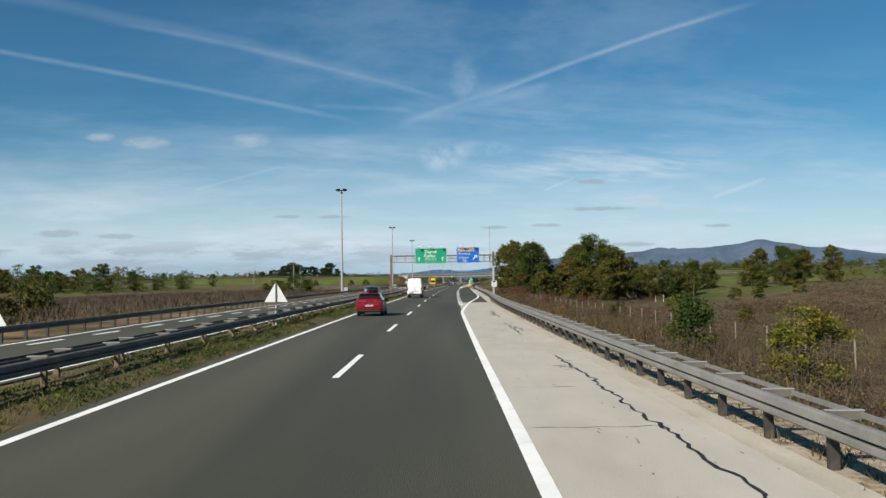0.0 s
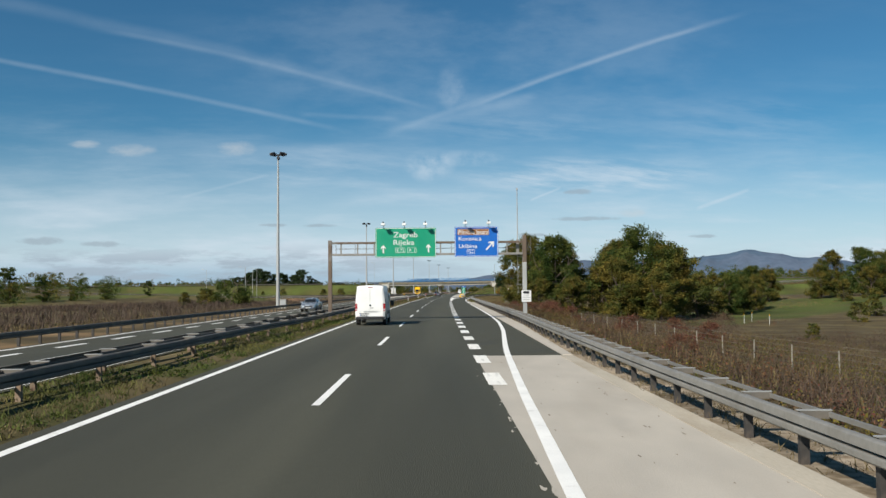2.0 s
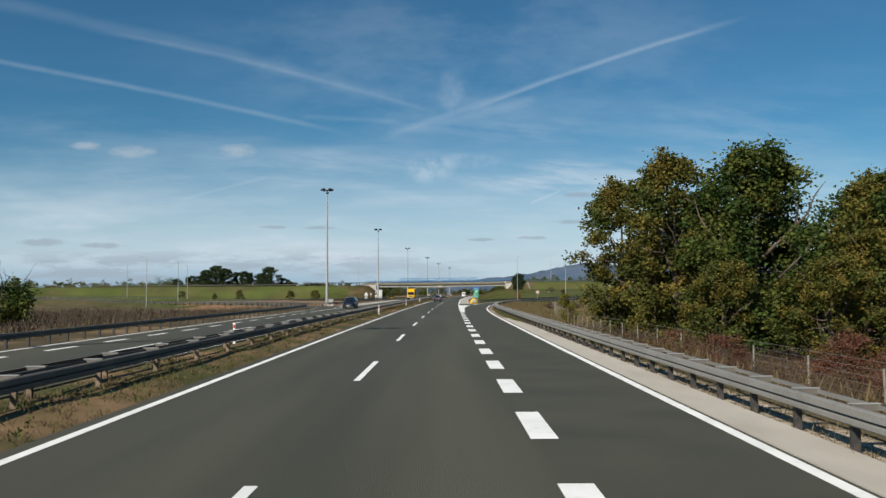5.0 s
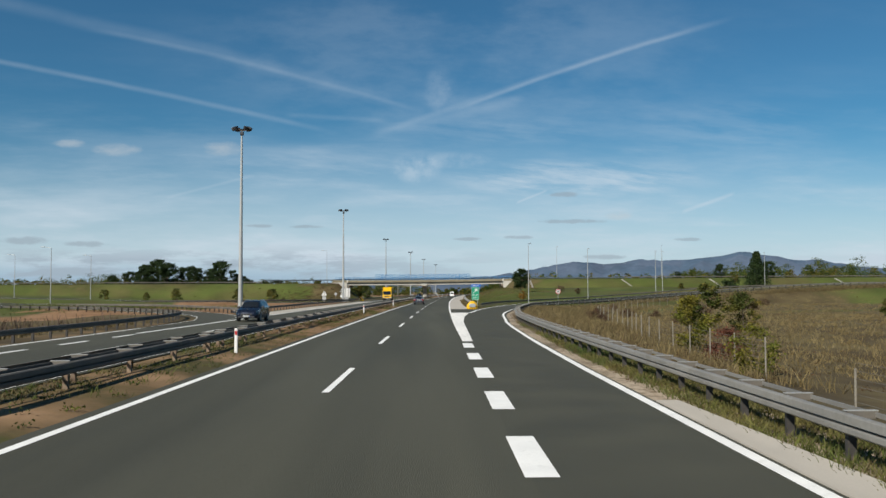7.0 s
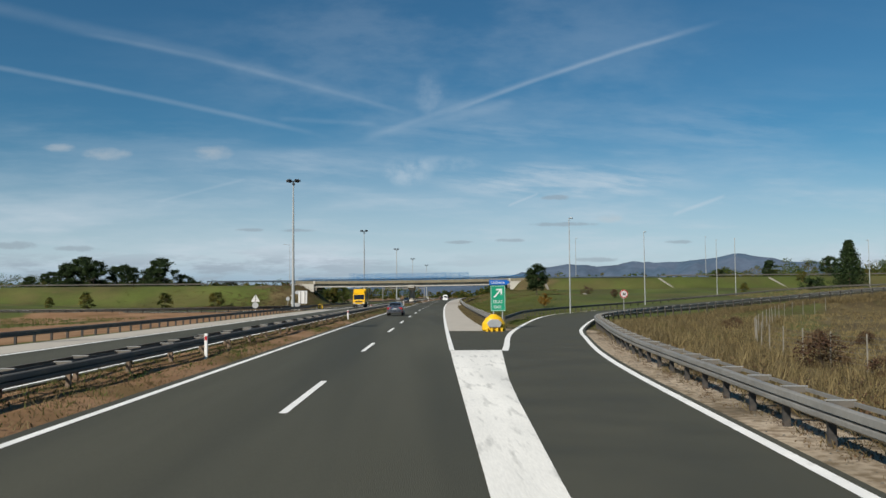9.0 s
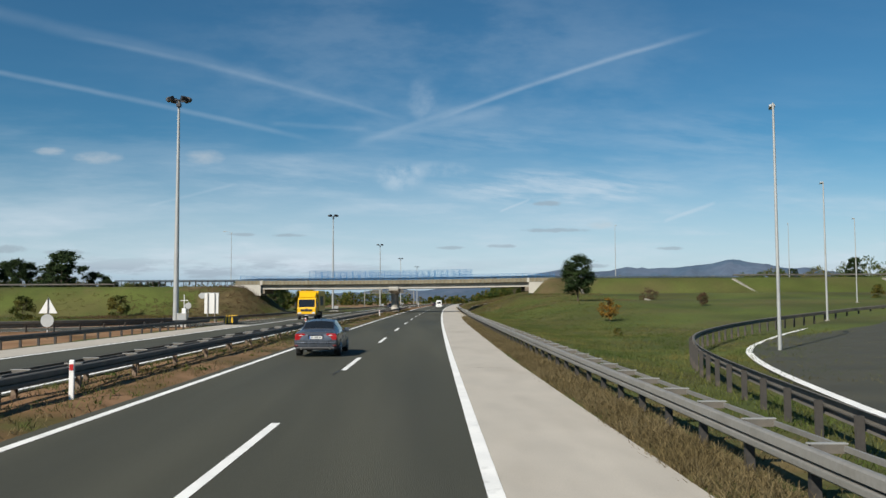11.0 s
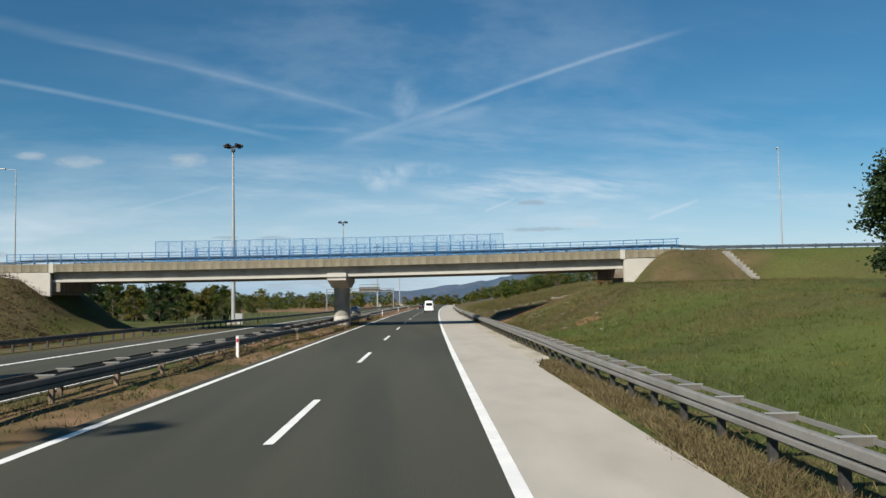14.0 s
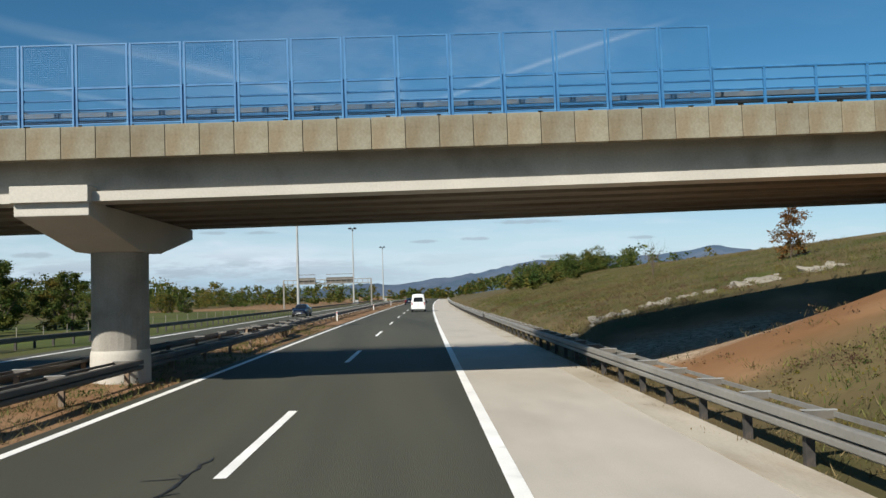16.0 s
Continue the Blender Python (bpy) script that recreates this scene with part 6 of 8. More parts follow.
tree("rounded_bush", 29, 4.3, 7.6, 0.2, "leaf_green", "large rounded green bush behind the guard rail", spot(-37, 212), 190, 34, 0.22, category="bush", group="bushes in the fields")
SHRUB = tree("autumn_shrub", 30, 2.6, 2.8, 0.2, "leaf_autumn", "yellowing shrub in the dry field", spot(-30, 62), 60, 28, 0.17, category="bush", group="bushes in the fields", trunk=0.05)
for i, (x, y, s) in enumerate(((-33, 70, 0.9), (-26, 52, 0.7), (-42, 90, 1.1), (-43, 216, 1.2), (-45, 208, 1.0), (-47, 228, 1.3), (-57, 434, 1.3), (-77, 441, 1.4), (-53, 459, 1.4), (-88, 446, 0.9), (-98, 440, 1.1),
                              (16.2, 67, 0.45), (18.6, 76, 0.5), (24, 58, 0.6), (38, 135, 0.6), (62, 175, 1.1), (72, 190, 1.3), (85, 200, 1.2), (30, 230, 0.7), (45, 260, 0.7), (58, 300, 0.9), (40, 320, 0.8), (16, 372, 0.25), (70, 440, 0.8), (95, 470, 1.0))):
    copy_thing(SHRUB, spot(x, y, i * 73.0, s))
RED = tree("red_shrub", 31, 1.5, 2.6, 0.1, "leaf_red", "low red autumn shrub in the heath", spot(13.5, 128), 130, 50, 0.055, category="bush", group="red shrubs in the heath", trunk=0.03)
for i, (x, y, s) in enumerate(((12.6, 133, 0.9), (13.2, 139, 1.1), (14.4, 146, 1.2), (12.4, 150, 0.9), (13.6, 157, 1.0), (15.5, 163, 1.1), (17, 120, 0.9), (20, 110, 1.0), (14, 95, 0.7), (23, 86, 0.8), (13.0, 70, 0.6), (30, 95, 1.0), (36, 75, 0.9), (17.5, 172, 1.2), (12.5, 171, 0.8), (42, 62, 1.1), (27, 142, 1.0), (13.5, 180, 0.8))):
    copy_thing(RED, spot(x, y, i * 59.0, s))


def scatter(name, seed, n, area, height, blades, mat, label, keep=None, spread=0.10, lean=0.35, wide=0.02, category="grass"):
    """Tufts of upright blades over a stretch of the plan, or along a line of it, as one object."""
    rng = np.random.default_rng(seed)
    if len(area) == 4:
        x = rng.uniform(area[0], area[1], n)
        y = rng.uniform(area[2], area[3], n)
    else:
        line = resample(smooth_line(area, 3.0), n)
        x = np.array([p.x for p in line]) + rng.normal(size=n) * 0.6
        y = np.array([p.y for p in line]) + rng.normal(size=n) * 0.6
    roots = []
    for a, b in zip(x, y):
        if keep is None or keep(a, b, rng):
            roots.append(tuple(wp(a, b, bank(a, b) - 0.02)))
    roots = np.array(roots)
    if not len(roots):
        return None
    k = len(roots)
    roots = np.repeat(roots, blades, axis=0)
    tall = np.repeat(height * rng.uniform(0.45, 1.3, k), blades) * rng.uniform(0.6, 1.2, k * blades)
    roots[:, :2] += rng.normal(size=(k * blades, 2)) * spread
    tip = roots + np.stack([rng.normal(size=k * blades) * lean * tall, rng.normal(size=k * blades) * lean * tall, tall], axis=1)
    a = rng.uniform(0, math.pi, k * blades)
    s = np.stack([np.cos(a), np.sin(a), np.zeros_like(a)], axis=1) * (wide * rng.uniform(0.6, 1.5, k * blades))[:, None]
    v = np.stack([roots - s, roots + s, tip + s * 0.35, tip - s * 0.35], axis=1).reshape(-1, 3)
    ob = new(name, quick_mesh(name, v, np.arange(4 * k * blades).reshape(-1, 4), [M[mat]]))
    return tagged(ob, label, category, kind="stuff")


def brush(name, seed, n, area, size, leaves, leaf, mat, label, keep=None):
    """Low twiggy brush: clumps of small leaves, as one object."""
    rng = np.random.default_rng(seed)
    pts = []
    for _ in range(n):
        x = area[0] + (area[1] - area[0]) * rng.uniform(0, 1) ** 1.7
        y = rng.uniform(area[2], area[3])
        if keep and not keep(x, y, rng):
            continue
        s = size * rng.uniform(0.5, 1.4)
        c = np.array(wp(x, y, bank(x, y)))
        p = rng.normal(size=(leaves, 3)) * np.array([0.42, 0.42, 0.30]) * s
        p[:, 2] = np.abs(p[:, 2]) + 0.02
        pts.append(c + p)
    v, q = leaf_quads(rng, np.concatenate(pts), leaf, 1.3)
    ob = new(name, quick_mesh(name, v, q, [M[mat]]))
    return tagged(ob, label, "undergrowth", kind="stuff")


def patchy(f, lo, hi, seed):
    def keep(x, y, rng):
        return rng.uniform() < ease(noise.noise(Vector((x * f, y * f, seed))), lo, hi)
    return keep


def meadow_gap(x, y):
    return y > 137 and 20 + 0.30 * (y - 95) < x < 50 + 0.55 * (y - 140)


def right_of_rail(x, y, rng):
    if meadow_gap(x, y) and rng.uniform() < 0.93:
        return False
    return x > along(RAIL_R, min(y, 335)) + 1.6 and rng.uniform() < 0.25 + 0.75 * ease(noise.noise(Vector((x * 0.12, y * 0.12, 5))), -0.3, 0.3)


brush("heath", 41, 17000, (9, 66, -8, 195), 0.80, 26, 0.050, "leaf_heath", "dry brown heath and twigs beyond the guard rail", right_of_rail)
brush("red_heath", 42, 2400, (9.5, 50, 0, 190), 0.7, 26, 0.055, "leaf_red", "reddish autumn undergrowth in the heath", patchy(0.05, 0.0, 0.3, 9))
brush("green_heath", 43, 4200, (9.0, 60, 0, 215), 0.60, 30, 0.050, "leaf_autumn", "olive green undergrowth in the heath", lambda x, y, rng: not meadow_gap(x, y) and patchy(0.06, 0.0, 0.3, 19)(x, y, rng))
brush("tall_heath", 65, 2600, (10.6, 36, -5, 178), 1.25, 80, 0.050, "leaf_autumn", "tall olive and yellow brushwood in the heath", patchy(0.07, -0.05, 0.3, 7))
brush("rusty_heath", 66, 2400, (10.4, 36, -5, 178), 1.2, 80, 0.050, "leaf_rust", "tall rust-brown brushwood in the heath", patchy(0.06, -0.05, 0.3, 15))
brush("far_heath", 74, 5200, (46, 150, 70, 275), 1.5, 16, 0.19, "leaf_heath", "brown scrub and heath beyond the meadow", lambda x, y, rng: not meadow_gap(x, y) and patchy(0.03, -0.35, 0.15, 31)(x, y, rng))
brush("far_rust", 75, 700, (50, 140, 100, 275), 1.9, 26, 0.19, "leaf_rust", "rust-coloured thickets beyond the meadow", lambda x, y, rng: not meadow_gap(x, y) and patchy(0.04, 0.0, 0.3, 37)(x, y, rng))
brush("field_heath", 44, 6500, (-150, -21, 0, 270), 1.0, 14, 0.15, "leaf_heath", "brown scrub in the field across the motorway", patchy(0.03, -0.3, 0.2, 29))
brush("infield_heath", 45, 8500, (10, 80, 226, 392), 0.50, 18, 0.060, "leaf_brown", "brown tufts inside the bend of the ramp", lambda x, y, rng: rng.uniform() < (0.22 if x > along(BEND_FENCE, y) else 1.0) and (y < 290 and x > along(RAIL_R, y) + 1.5 or y >= 290 and x > along(INFIELD, y) + 4.5 and rng.uniform() < 0.6))
scatter("straw_grass", 94, 26000, (15, 90, 232, 400), 0.26, 7, "blade_straw", "short straw-coloured grass beyond the wire fence", lambda x, y, rng: x > along(BEND_FENCE, y) - 1.0 and rng.uniform() < 1.3 - 0.012 * x, 0.22, 0.5, 0.020)
scatter("straw_weeds", 95, 9000, (9, 40, 225, 345), 0.55, 6, "blade_straw", "tall pale weeds beside the ramp", lambda x, y, rng: along(RAIL_R, y) + 0.9 < x < along(BEND_FENCE, y) + 2 and rng.uniform() < 0.3 + 0.7 * ease(noise.noise(Vector((x * 0.2, y * 0.12, 27))), -0.15, 0.3), 0.16, 0.4, 0.014)
scatter("dry_grass_ramp", 46, 24000, (9, 60, 225, 345), 0.40, 7, "blade_dry", "tall dry grass beside the ramp", lambda x, y, rng: along(RAIL_R, y) + 0.75 < x < along(BEND_FENCE, y) + 1 and rng.uniform() < 1.3 - 0.02 * x, 0.16, 0.45, 0.014)
scatter("dry_grass_heath", 47, 7000, (8, 34, -5, 200), 0.5, 5, "blade_dry", "tall dry grass along the heath", lambda x, y, rng: x > along(RAIL_R, y) + 0.7 and rng.uniform() < ease(noise.noise(Vector((x * 0.1, y * 0.07, 33))), -0.2, 0.4), 0.14, 0.3, 0.022)
scatter("heath_twigs", 72, 26000, (9.5, 60, -6, 195), 0.70, 8, "twig", "bare brown twigs of the heath", lambda x, y, rng: rng.uniform() < (1.25 - 0.018 * x) and x > along(RAIL_R, y) + 2.2 and not (meadow_gap(x, y) and rng.uniform() < 0.97) and rng.uniform() < 0.3 + 0.7 * ease(noise.noise(Vector((x * 0.09, y * 0.06, 71))), -0.2, 0.25), 0.34, 0.5, 0.008)
scatter("field_twigs", 73, 14000, (-120, -21, 0, 262), 0.8, 5, "twig", "bare brown twigs in the field across the motorway", lambda x, y, rng: rng.uniform() < 1.15 + 0.008 * x, 0.4, 0.3, 0.03)
scatter("verge_grass", 48, 11000, (7.0, 8.9, 312, 640), 0.13, 8, "blade_dry", "dry verge grass beneath the guard rail", lambda x, y, rng: rng.uniform() < 0.35 + 0.65 * ease(noise.noise(Vector((x * 0.5, y * 0.12, 3))), -0.2, 0.4), 0.09, 0.7, 0.008)
scatter("verge_grass_outer", 49, 11000, (6.2, 7.3, 318, 429), 0.17, 9, "blade_dry", "dry verge grass along the shoulder", lambda x, y, rng: x > (6.25 if y < 412 else 6.5) + 0.15 * noise.noise(Vector((0, y * 0.3, 1))), 0.08, 0.7, 0.007)
scatter("meadow_grass", 50, 44000, (8.2, 30, 318, 468), 0.15, 8, "blade_green", "short green meadow grass", lambda x, y, rng: rng.uniform() < 1.25 - 0.04 * x, 0.13, 0.6, 0.008)
scatter("bank_grass", 51, 20000, (8.8, 30, 440, 580), 0.15, 8, "blade_green", "rough grass on the cut bank", lambda x, y, rng: not (473 < y < 489 and x < 19 and rng.uniform() < 0.93) and rng.uniform() < 0.8, 0.14, 0.6, 0.008)
scatter("bank_grass_dry", 52, 22000, (8.4, 32, 432, 600), 0.18, 8, "blade_dry", "dry grass on the cut bank", lambda x, y, rng: not (474 < y < 488 and x < 18 and rng.uniform() < 0.86) and rng.uniform() < ease(noise.noise(Vector((x * 0.15, y * 0.08, 43))), -0.25, 0.3), 0.15, 0.5, 0.008)
scatter("median_grass", 53, 34000, (-7.5, -4.3, -30, 520), 0.14, 8, "blade_green", "patchy green grass in the median", lambda x, y, rng: rng.uniform() < (0.85 if y < 125 else 0.22) * ease(noise.noise(Vector((x * 0.35, y * 0.13, 53))), -0.35, 0.25), 0.10, 0.7, 0.010)
scatter("median_grass_dry", 54, 21000, (-7.5, -4.25, -30, 520), 0.10, 7, "blade_dry", "dry grass and weeds in the median", lambda x, y, rng: rng.uniform() < ease(noise.noise(Vector((x * 0.3, y * 0.1, 63))), -0.3, 0.3), 0.10, 0.7, 0.009)
brush("median_weeds", 55, 7000, (-4.5, -7.4, -30, 520), 0.22, 16, 0.055, "leaf_green", "dark green weeds in the median", lambda x, y, rng: (y < 128 or rng.uniform() < 0.25) and patchy(0.16, -0.05, 0.3, 73)(x, y, rng))
scatter("rail_grass", 56, 5200, (7.0, 9.2, -30, 235), 0.15, 7, "blade_dry", "dry grass at the foot of the guard rail", lambda x, y, rng: along(RAIL_R, y) - 0.1 < x and rng.uniform() < 0.75, 0.09, 0.65, 0.008)
brush("verge_weeds", 59, 3600, (7.4, 12.5, 212, 312), 0.20, 16, 0.028, "leaf_brown", "brown weeds on the gravelly verge by the guard rail", lambda x, y, rng: along(RAMP_R, y) + 0.7 + 0.5 * noise.noise(Vector((0, y * 0.4, 2))) < x < along(RAIL_R, y) + 1.2)
scatter("exit_verge_grass", 77, 9000, (7.5, 10.6, 205, 262), 0.17, 8, "blade_green", "yellow-green grass along the verge of the exit", lambda x, y, rng: along(RAMP_R, y) + 0.75 < x < along(RAIL_R, y) + 1.4 and rng.uniform() < (1 - 0.8 * ease(y, 232, 250)), 0.10, 0.6, 0.008)
scatter("ramp_rail_grass", 79, 7000, [(13.0, 290), (15.2, 302.5), (18.0, 320.8), (23.2, 334), (32, 345.8), (46, 357.6), (63, 366.6), (89, 374.6), (116, 379.6), (150, 382.6)], 0.45, 7, "blade_dry", "tall dry grass along the guard rail of the ramp", None, 0.25, 0.35, 0.022)
scatter("exit_verge_dry", 78, 9000, (7.5, 14.0, 205, 312), 0.16, 7, "blade_dry", "dry grass along the verge of the exit", lambda x, y, rng: along(RAMP_R, y) + 0.85 < x < along(RAIL_R, y) + 1.4 and rng.uniform() < 0.25 + 0.5 * ease(noise.noise(Vector((x * 0.8, y * 0.2, 9))), -0.1, 0.3), 0.10, 0.6, 0.008)
brush("left_bank_scrub", 63, 4200, (-27, -56, 440, 474), 0.55, 16, 0.10, "leaf_brown", "brown scrub on the embankment across the motorway", patchy(0.07, -0.25, 0.25, 93))
brush("left_bank_weeds", 69, 1800, (-28, -80, 428, 474), 0.6, 16, 0.10, "leaf_autumn", "olive weeds on the embankment across the motorway", patchy(0.08, -0.1, 0.3, 113))
scatter("left_bank_grass", 64, 9000, (-70, -22, 300, 474), 0.22, 6, "blade_green", "rough grass across the motorway", lambda x, y, rng: (405 < y < 440 or y < 360) and (x < -33 or y > 420), 0.2, 0.5, 0.02)
scatter("far_verge_grass", 57, 9000, (-30, -19.9, -20, 262), 0.3, 5, "blade_dry", "dry grass beyond the oncoming carriageway", lambda x, y, rng: rng.uniform() < 0.7, 0.15, 0.4, 0.03)
brush("bridge_weeds", 58, 2400, (8.8, 26, 436, 560), 0.30, 20, 0.045, "leaf_autumn", "weeds on the cut bank", lambda x, y, rng: not 472 < y < 489 and patchy(0.12, -0.1, 0.3, 83)(x, y, rng))
brush("bank_scrub", 67, 4200, (9.2, 26, 440, 560), 0.36, 22, 0.045, "leaf_brown", "dry brown scrub on the cut bank", lambda x, y, rng: not (472 < y < 489 and rng.uniform() < 0.9) and patchy(0.10, -0.1, 0.3, 103)(x, y, rng))


def woods(name, seed, rows, clumps, per, leaf, label):
    """Low woods: uneven crowns of small leaf clumps, as one object."""
    rng = np.random.default_rng(seed)
    pts, tone = [], []
    for x0, x1, y0, y1, n, h in rows:
        for _ in range(n):
            x, y = rng.uniform(x0, x1), rng.uniform(y0, y1)
            s = h * rng.uniform(0.6, 1.1)
            p = wp(max(min(x, 480), -480), y, bank(max(min(x, 190), -190), min(y, 790)) * (1 - ease(abs(x), 300, 900)) - 0.5 * ease(abs(x), 300, 900))
            if abs(x) > 480:
                p = Vector((x, y, -0.4))
            c = crown_points(rng, s, s * 0.9, 0.3, clumps, per, 0.09 * s, 0.35)
            pts.append(c + np.array(p))
            tone += [0 if rng.uniform() < 0.62 else 1] * len(c)
    v, q = leaf_quads(rng, np.concatenate(pts), leaf, 1.0)
    ob = new(name, quick_mesh(name, v, q, [M["leaf_green"], M["leaf_autumn"]], tone))
    tagged(ob, label, "woods", kind="stuff")


woods("far_woods", 61, ((-420, -60, 560, 760, 330, 8), (-300, -25, 760, 880, 260, 8), (40, 330, 640, 860, 300, 8), (16, 120, 800, 890, 130, 6), (-24, 24, 860, 890, 50, 5)), 16, 14, 0.60, "distant mixed autumn woods along the horizon")
woods("field_woods", 68, ((-700, -170, 330, 560, 170, 7), (110, 420, 490, 640, 280, 7.5), (130, 330, 150, 330, 110, 7), (-900, -220, 120, 330, 150, 8)), 26, 20, 0.36, "mixed autumn woods bordering the fields")
woods("hedge_woods", 62, ((-240, -96, 276, 312, 120, 7), (-150, -60, 500, 545, 110, 7.5), (-110, -60, 620, 760, 90, 6)), 30, 20, 0.26, "low autumn woods and hedges beside the motorway")
woods("crest_woods", 76, ((20, 38, 590, 635, 60, 3.9), (16.5, 24, 565, 600, 26, 2.0)), 44, 16, 0.20, "small mixed autumn wood on the crest of the bank")


def stones():
    """Pale limestone lumps and gravel along the verge and the bank."""
    rng = np.random.default_rng(71)
    base = bmesh.new()
    bmesh.ops.create_icosphere(base, subdivisions=2, radius=0.5)
    for q in base.verts:
        q.co *= 1 + 0.45 * noise.noise(q.co * 3.1) + 0.2 * noise.noise(q.co * 7.0)
    me = bpy.data.meshes.new("rock")
    base.to_mesh(me)
    base.free()
    me.materials.append(M["stone"])
    spots = [(9.3 + 0.35 * k + rng.uniform(-0.3, 0.3), 490.6 + 0.12 * k + rng.uniform(-0.8, 0.8), rng.uniform(0.3, 0.8)) for k in range(18)]
    spots += [(16.5 + rng.uniform(0, 5), 492 + rng.uniform(-1.0, 2.0), rng.uniform(0.4, 1.1)) for _ in range(22)]
    spots += [(rng.uniform(27, 44), rng.uniform(196, 206), rng.uniform(0.4, 1.2)) for _ in range(16)]
    spots += [(34.5, 437, 1.3), (12.5, 446, 0.3), (11.0, 450, 0.35), (13.4, 452, 0.3), (12.0, 457, 0.5), (10.4, 455, 0.3)]
    spots += [(rng.uniform(10.4, 13.8), rng.uniform(461, 467), rng.uniform(0.10, 0.24)) for _ in range(44)]
    for x, y, s in spots:
        o = new("rock", me)
        p = wp(x, y, bank(x, y) - 0.12 * s)
        o.matrix_basis = pose(p.x, p.y, p.z, rng.uniform(-25, 25), rng.uniform(-25, 25), rng.uniform(0, 360)) @ Matrix.Diagonal((s * rng.uniform(1.1, 1.8), s, s * rng.uniform(0.35, 0.7), 1))
        tagged(o, "pale weathered limestone rock in the grass", "rock", "rocks on the bank")
    verts, faces = [], []
    for _ in range(2600):
        y = rng.uniform(-20, 300)
        x = along(RAIL_R, y) + rng.uniform(-0.5, 0.9) if y < 225 else along(RAMP_R, y) + 0.4 + abs(rng.normal()) * 0.9
        s = rng.uniform(0.010, 0.032)
        p = wp(x, y, bank(x, y) + s * 0.2)
        k = len(verts)
        for dx, dy, dz in ((-1, -1, 0), (1, -0.8, 0), (0.9, 1, 0), (-0.8, 0.9, 0), (0.1, 0, 0.9)):
            verts.append(p + Vector((dx * s * rng.uniform(0.6, 1.2), dy * s * rng.uniform(0.6, 1.2), dz * s)))
        faces += [(k, k + 1, k + 4), (k + 1, k + 2, k + 4), (k + 2, k + 3, k + 4), (k + 3, k, k + 4)]
    ob = mesh_object("gravel", verts, faces, M["gravel_chip"])
    tagged(ob, "loose pale gravel beneath the guard rail", "gravel", kind="stuff")


stones()

# ---- vehicles ----
def glass_material():
    m = material("tinted_glass", (0.012, 0.014, 0.016), 0.05, vary=0.05, scale=1.0, fine=5, bump=0.0, spec=0.6)
    return m


def paint(name, rgb, metal=0.25, rough=0.28):
    return material(name, rgb, rough, metal, vary=0.04, scale=1.5, fine=40, bump=0.0, coat=0.3, spec=0.35)


M["glass_dark"] = glass_material()
M["paint_red"] = paint("paint_red", (0.185, 0.004, 0.010), 0.1, 0.32)
M["paint_white"] = paint("paint_white", (0.74, 0.74, 0.72), 0.0, 0.35)
M["paint_grey"] = paint("paint_grey", (0.10, 0.115, 0.14), 0.5)
M["paint_dark"] = paint("paint_dark", (0.012, 0.018, 0.035), 0.4)
M["paint_silver"] = paint("paint_silver", (0.36, 0.40, 0.44), 0.6)
M["paint_yellow"] = paint("paint_yellow", (0.72, 0.40, 0.004), 0.0, 0.4)
M["box_black"] = paint("box_black", (0.006, 0.008, 0.014), 0.0, 0.3)
M["tyre"] = material("tyre", (0.016, 0.016, 0.016), 0.9, vary=0.15, scale=4, fine=40, bump=0.3)
M["rim"] = material("rim", (0.42, 0.43, 0.44), 0.3, 0.8, vary=0.05, scale=3, fine=20, bump=0.0)
M["lamp_red"] = material("lamp_red", (0.30, 0.006, 0.010), 0.2, vary=0.08, scale=8, fine=40, bump=0.0, coat=1.0)
M["lamp_dark"] = material("lamp_dark", (0.10, 0.003, 0.006), 0.38, vary=0.08, scale=8, fine=40, bump=0.0)
M["lamp_clear"] = material("lamp_clear", (0.72, 0.73, 0.74), 0.15, 0.2, vary=0.08, scale=8, fine=40, bump=0.0, coat=1.0)
M["chrome"] = material("chrome", (0.60, 0.60, 0.60), 0.12, 1.0, vary=0.03, scale=3, fine=20, bump=0.0)


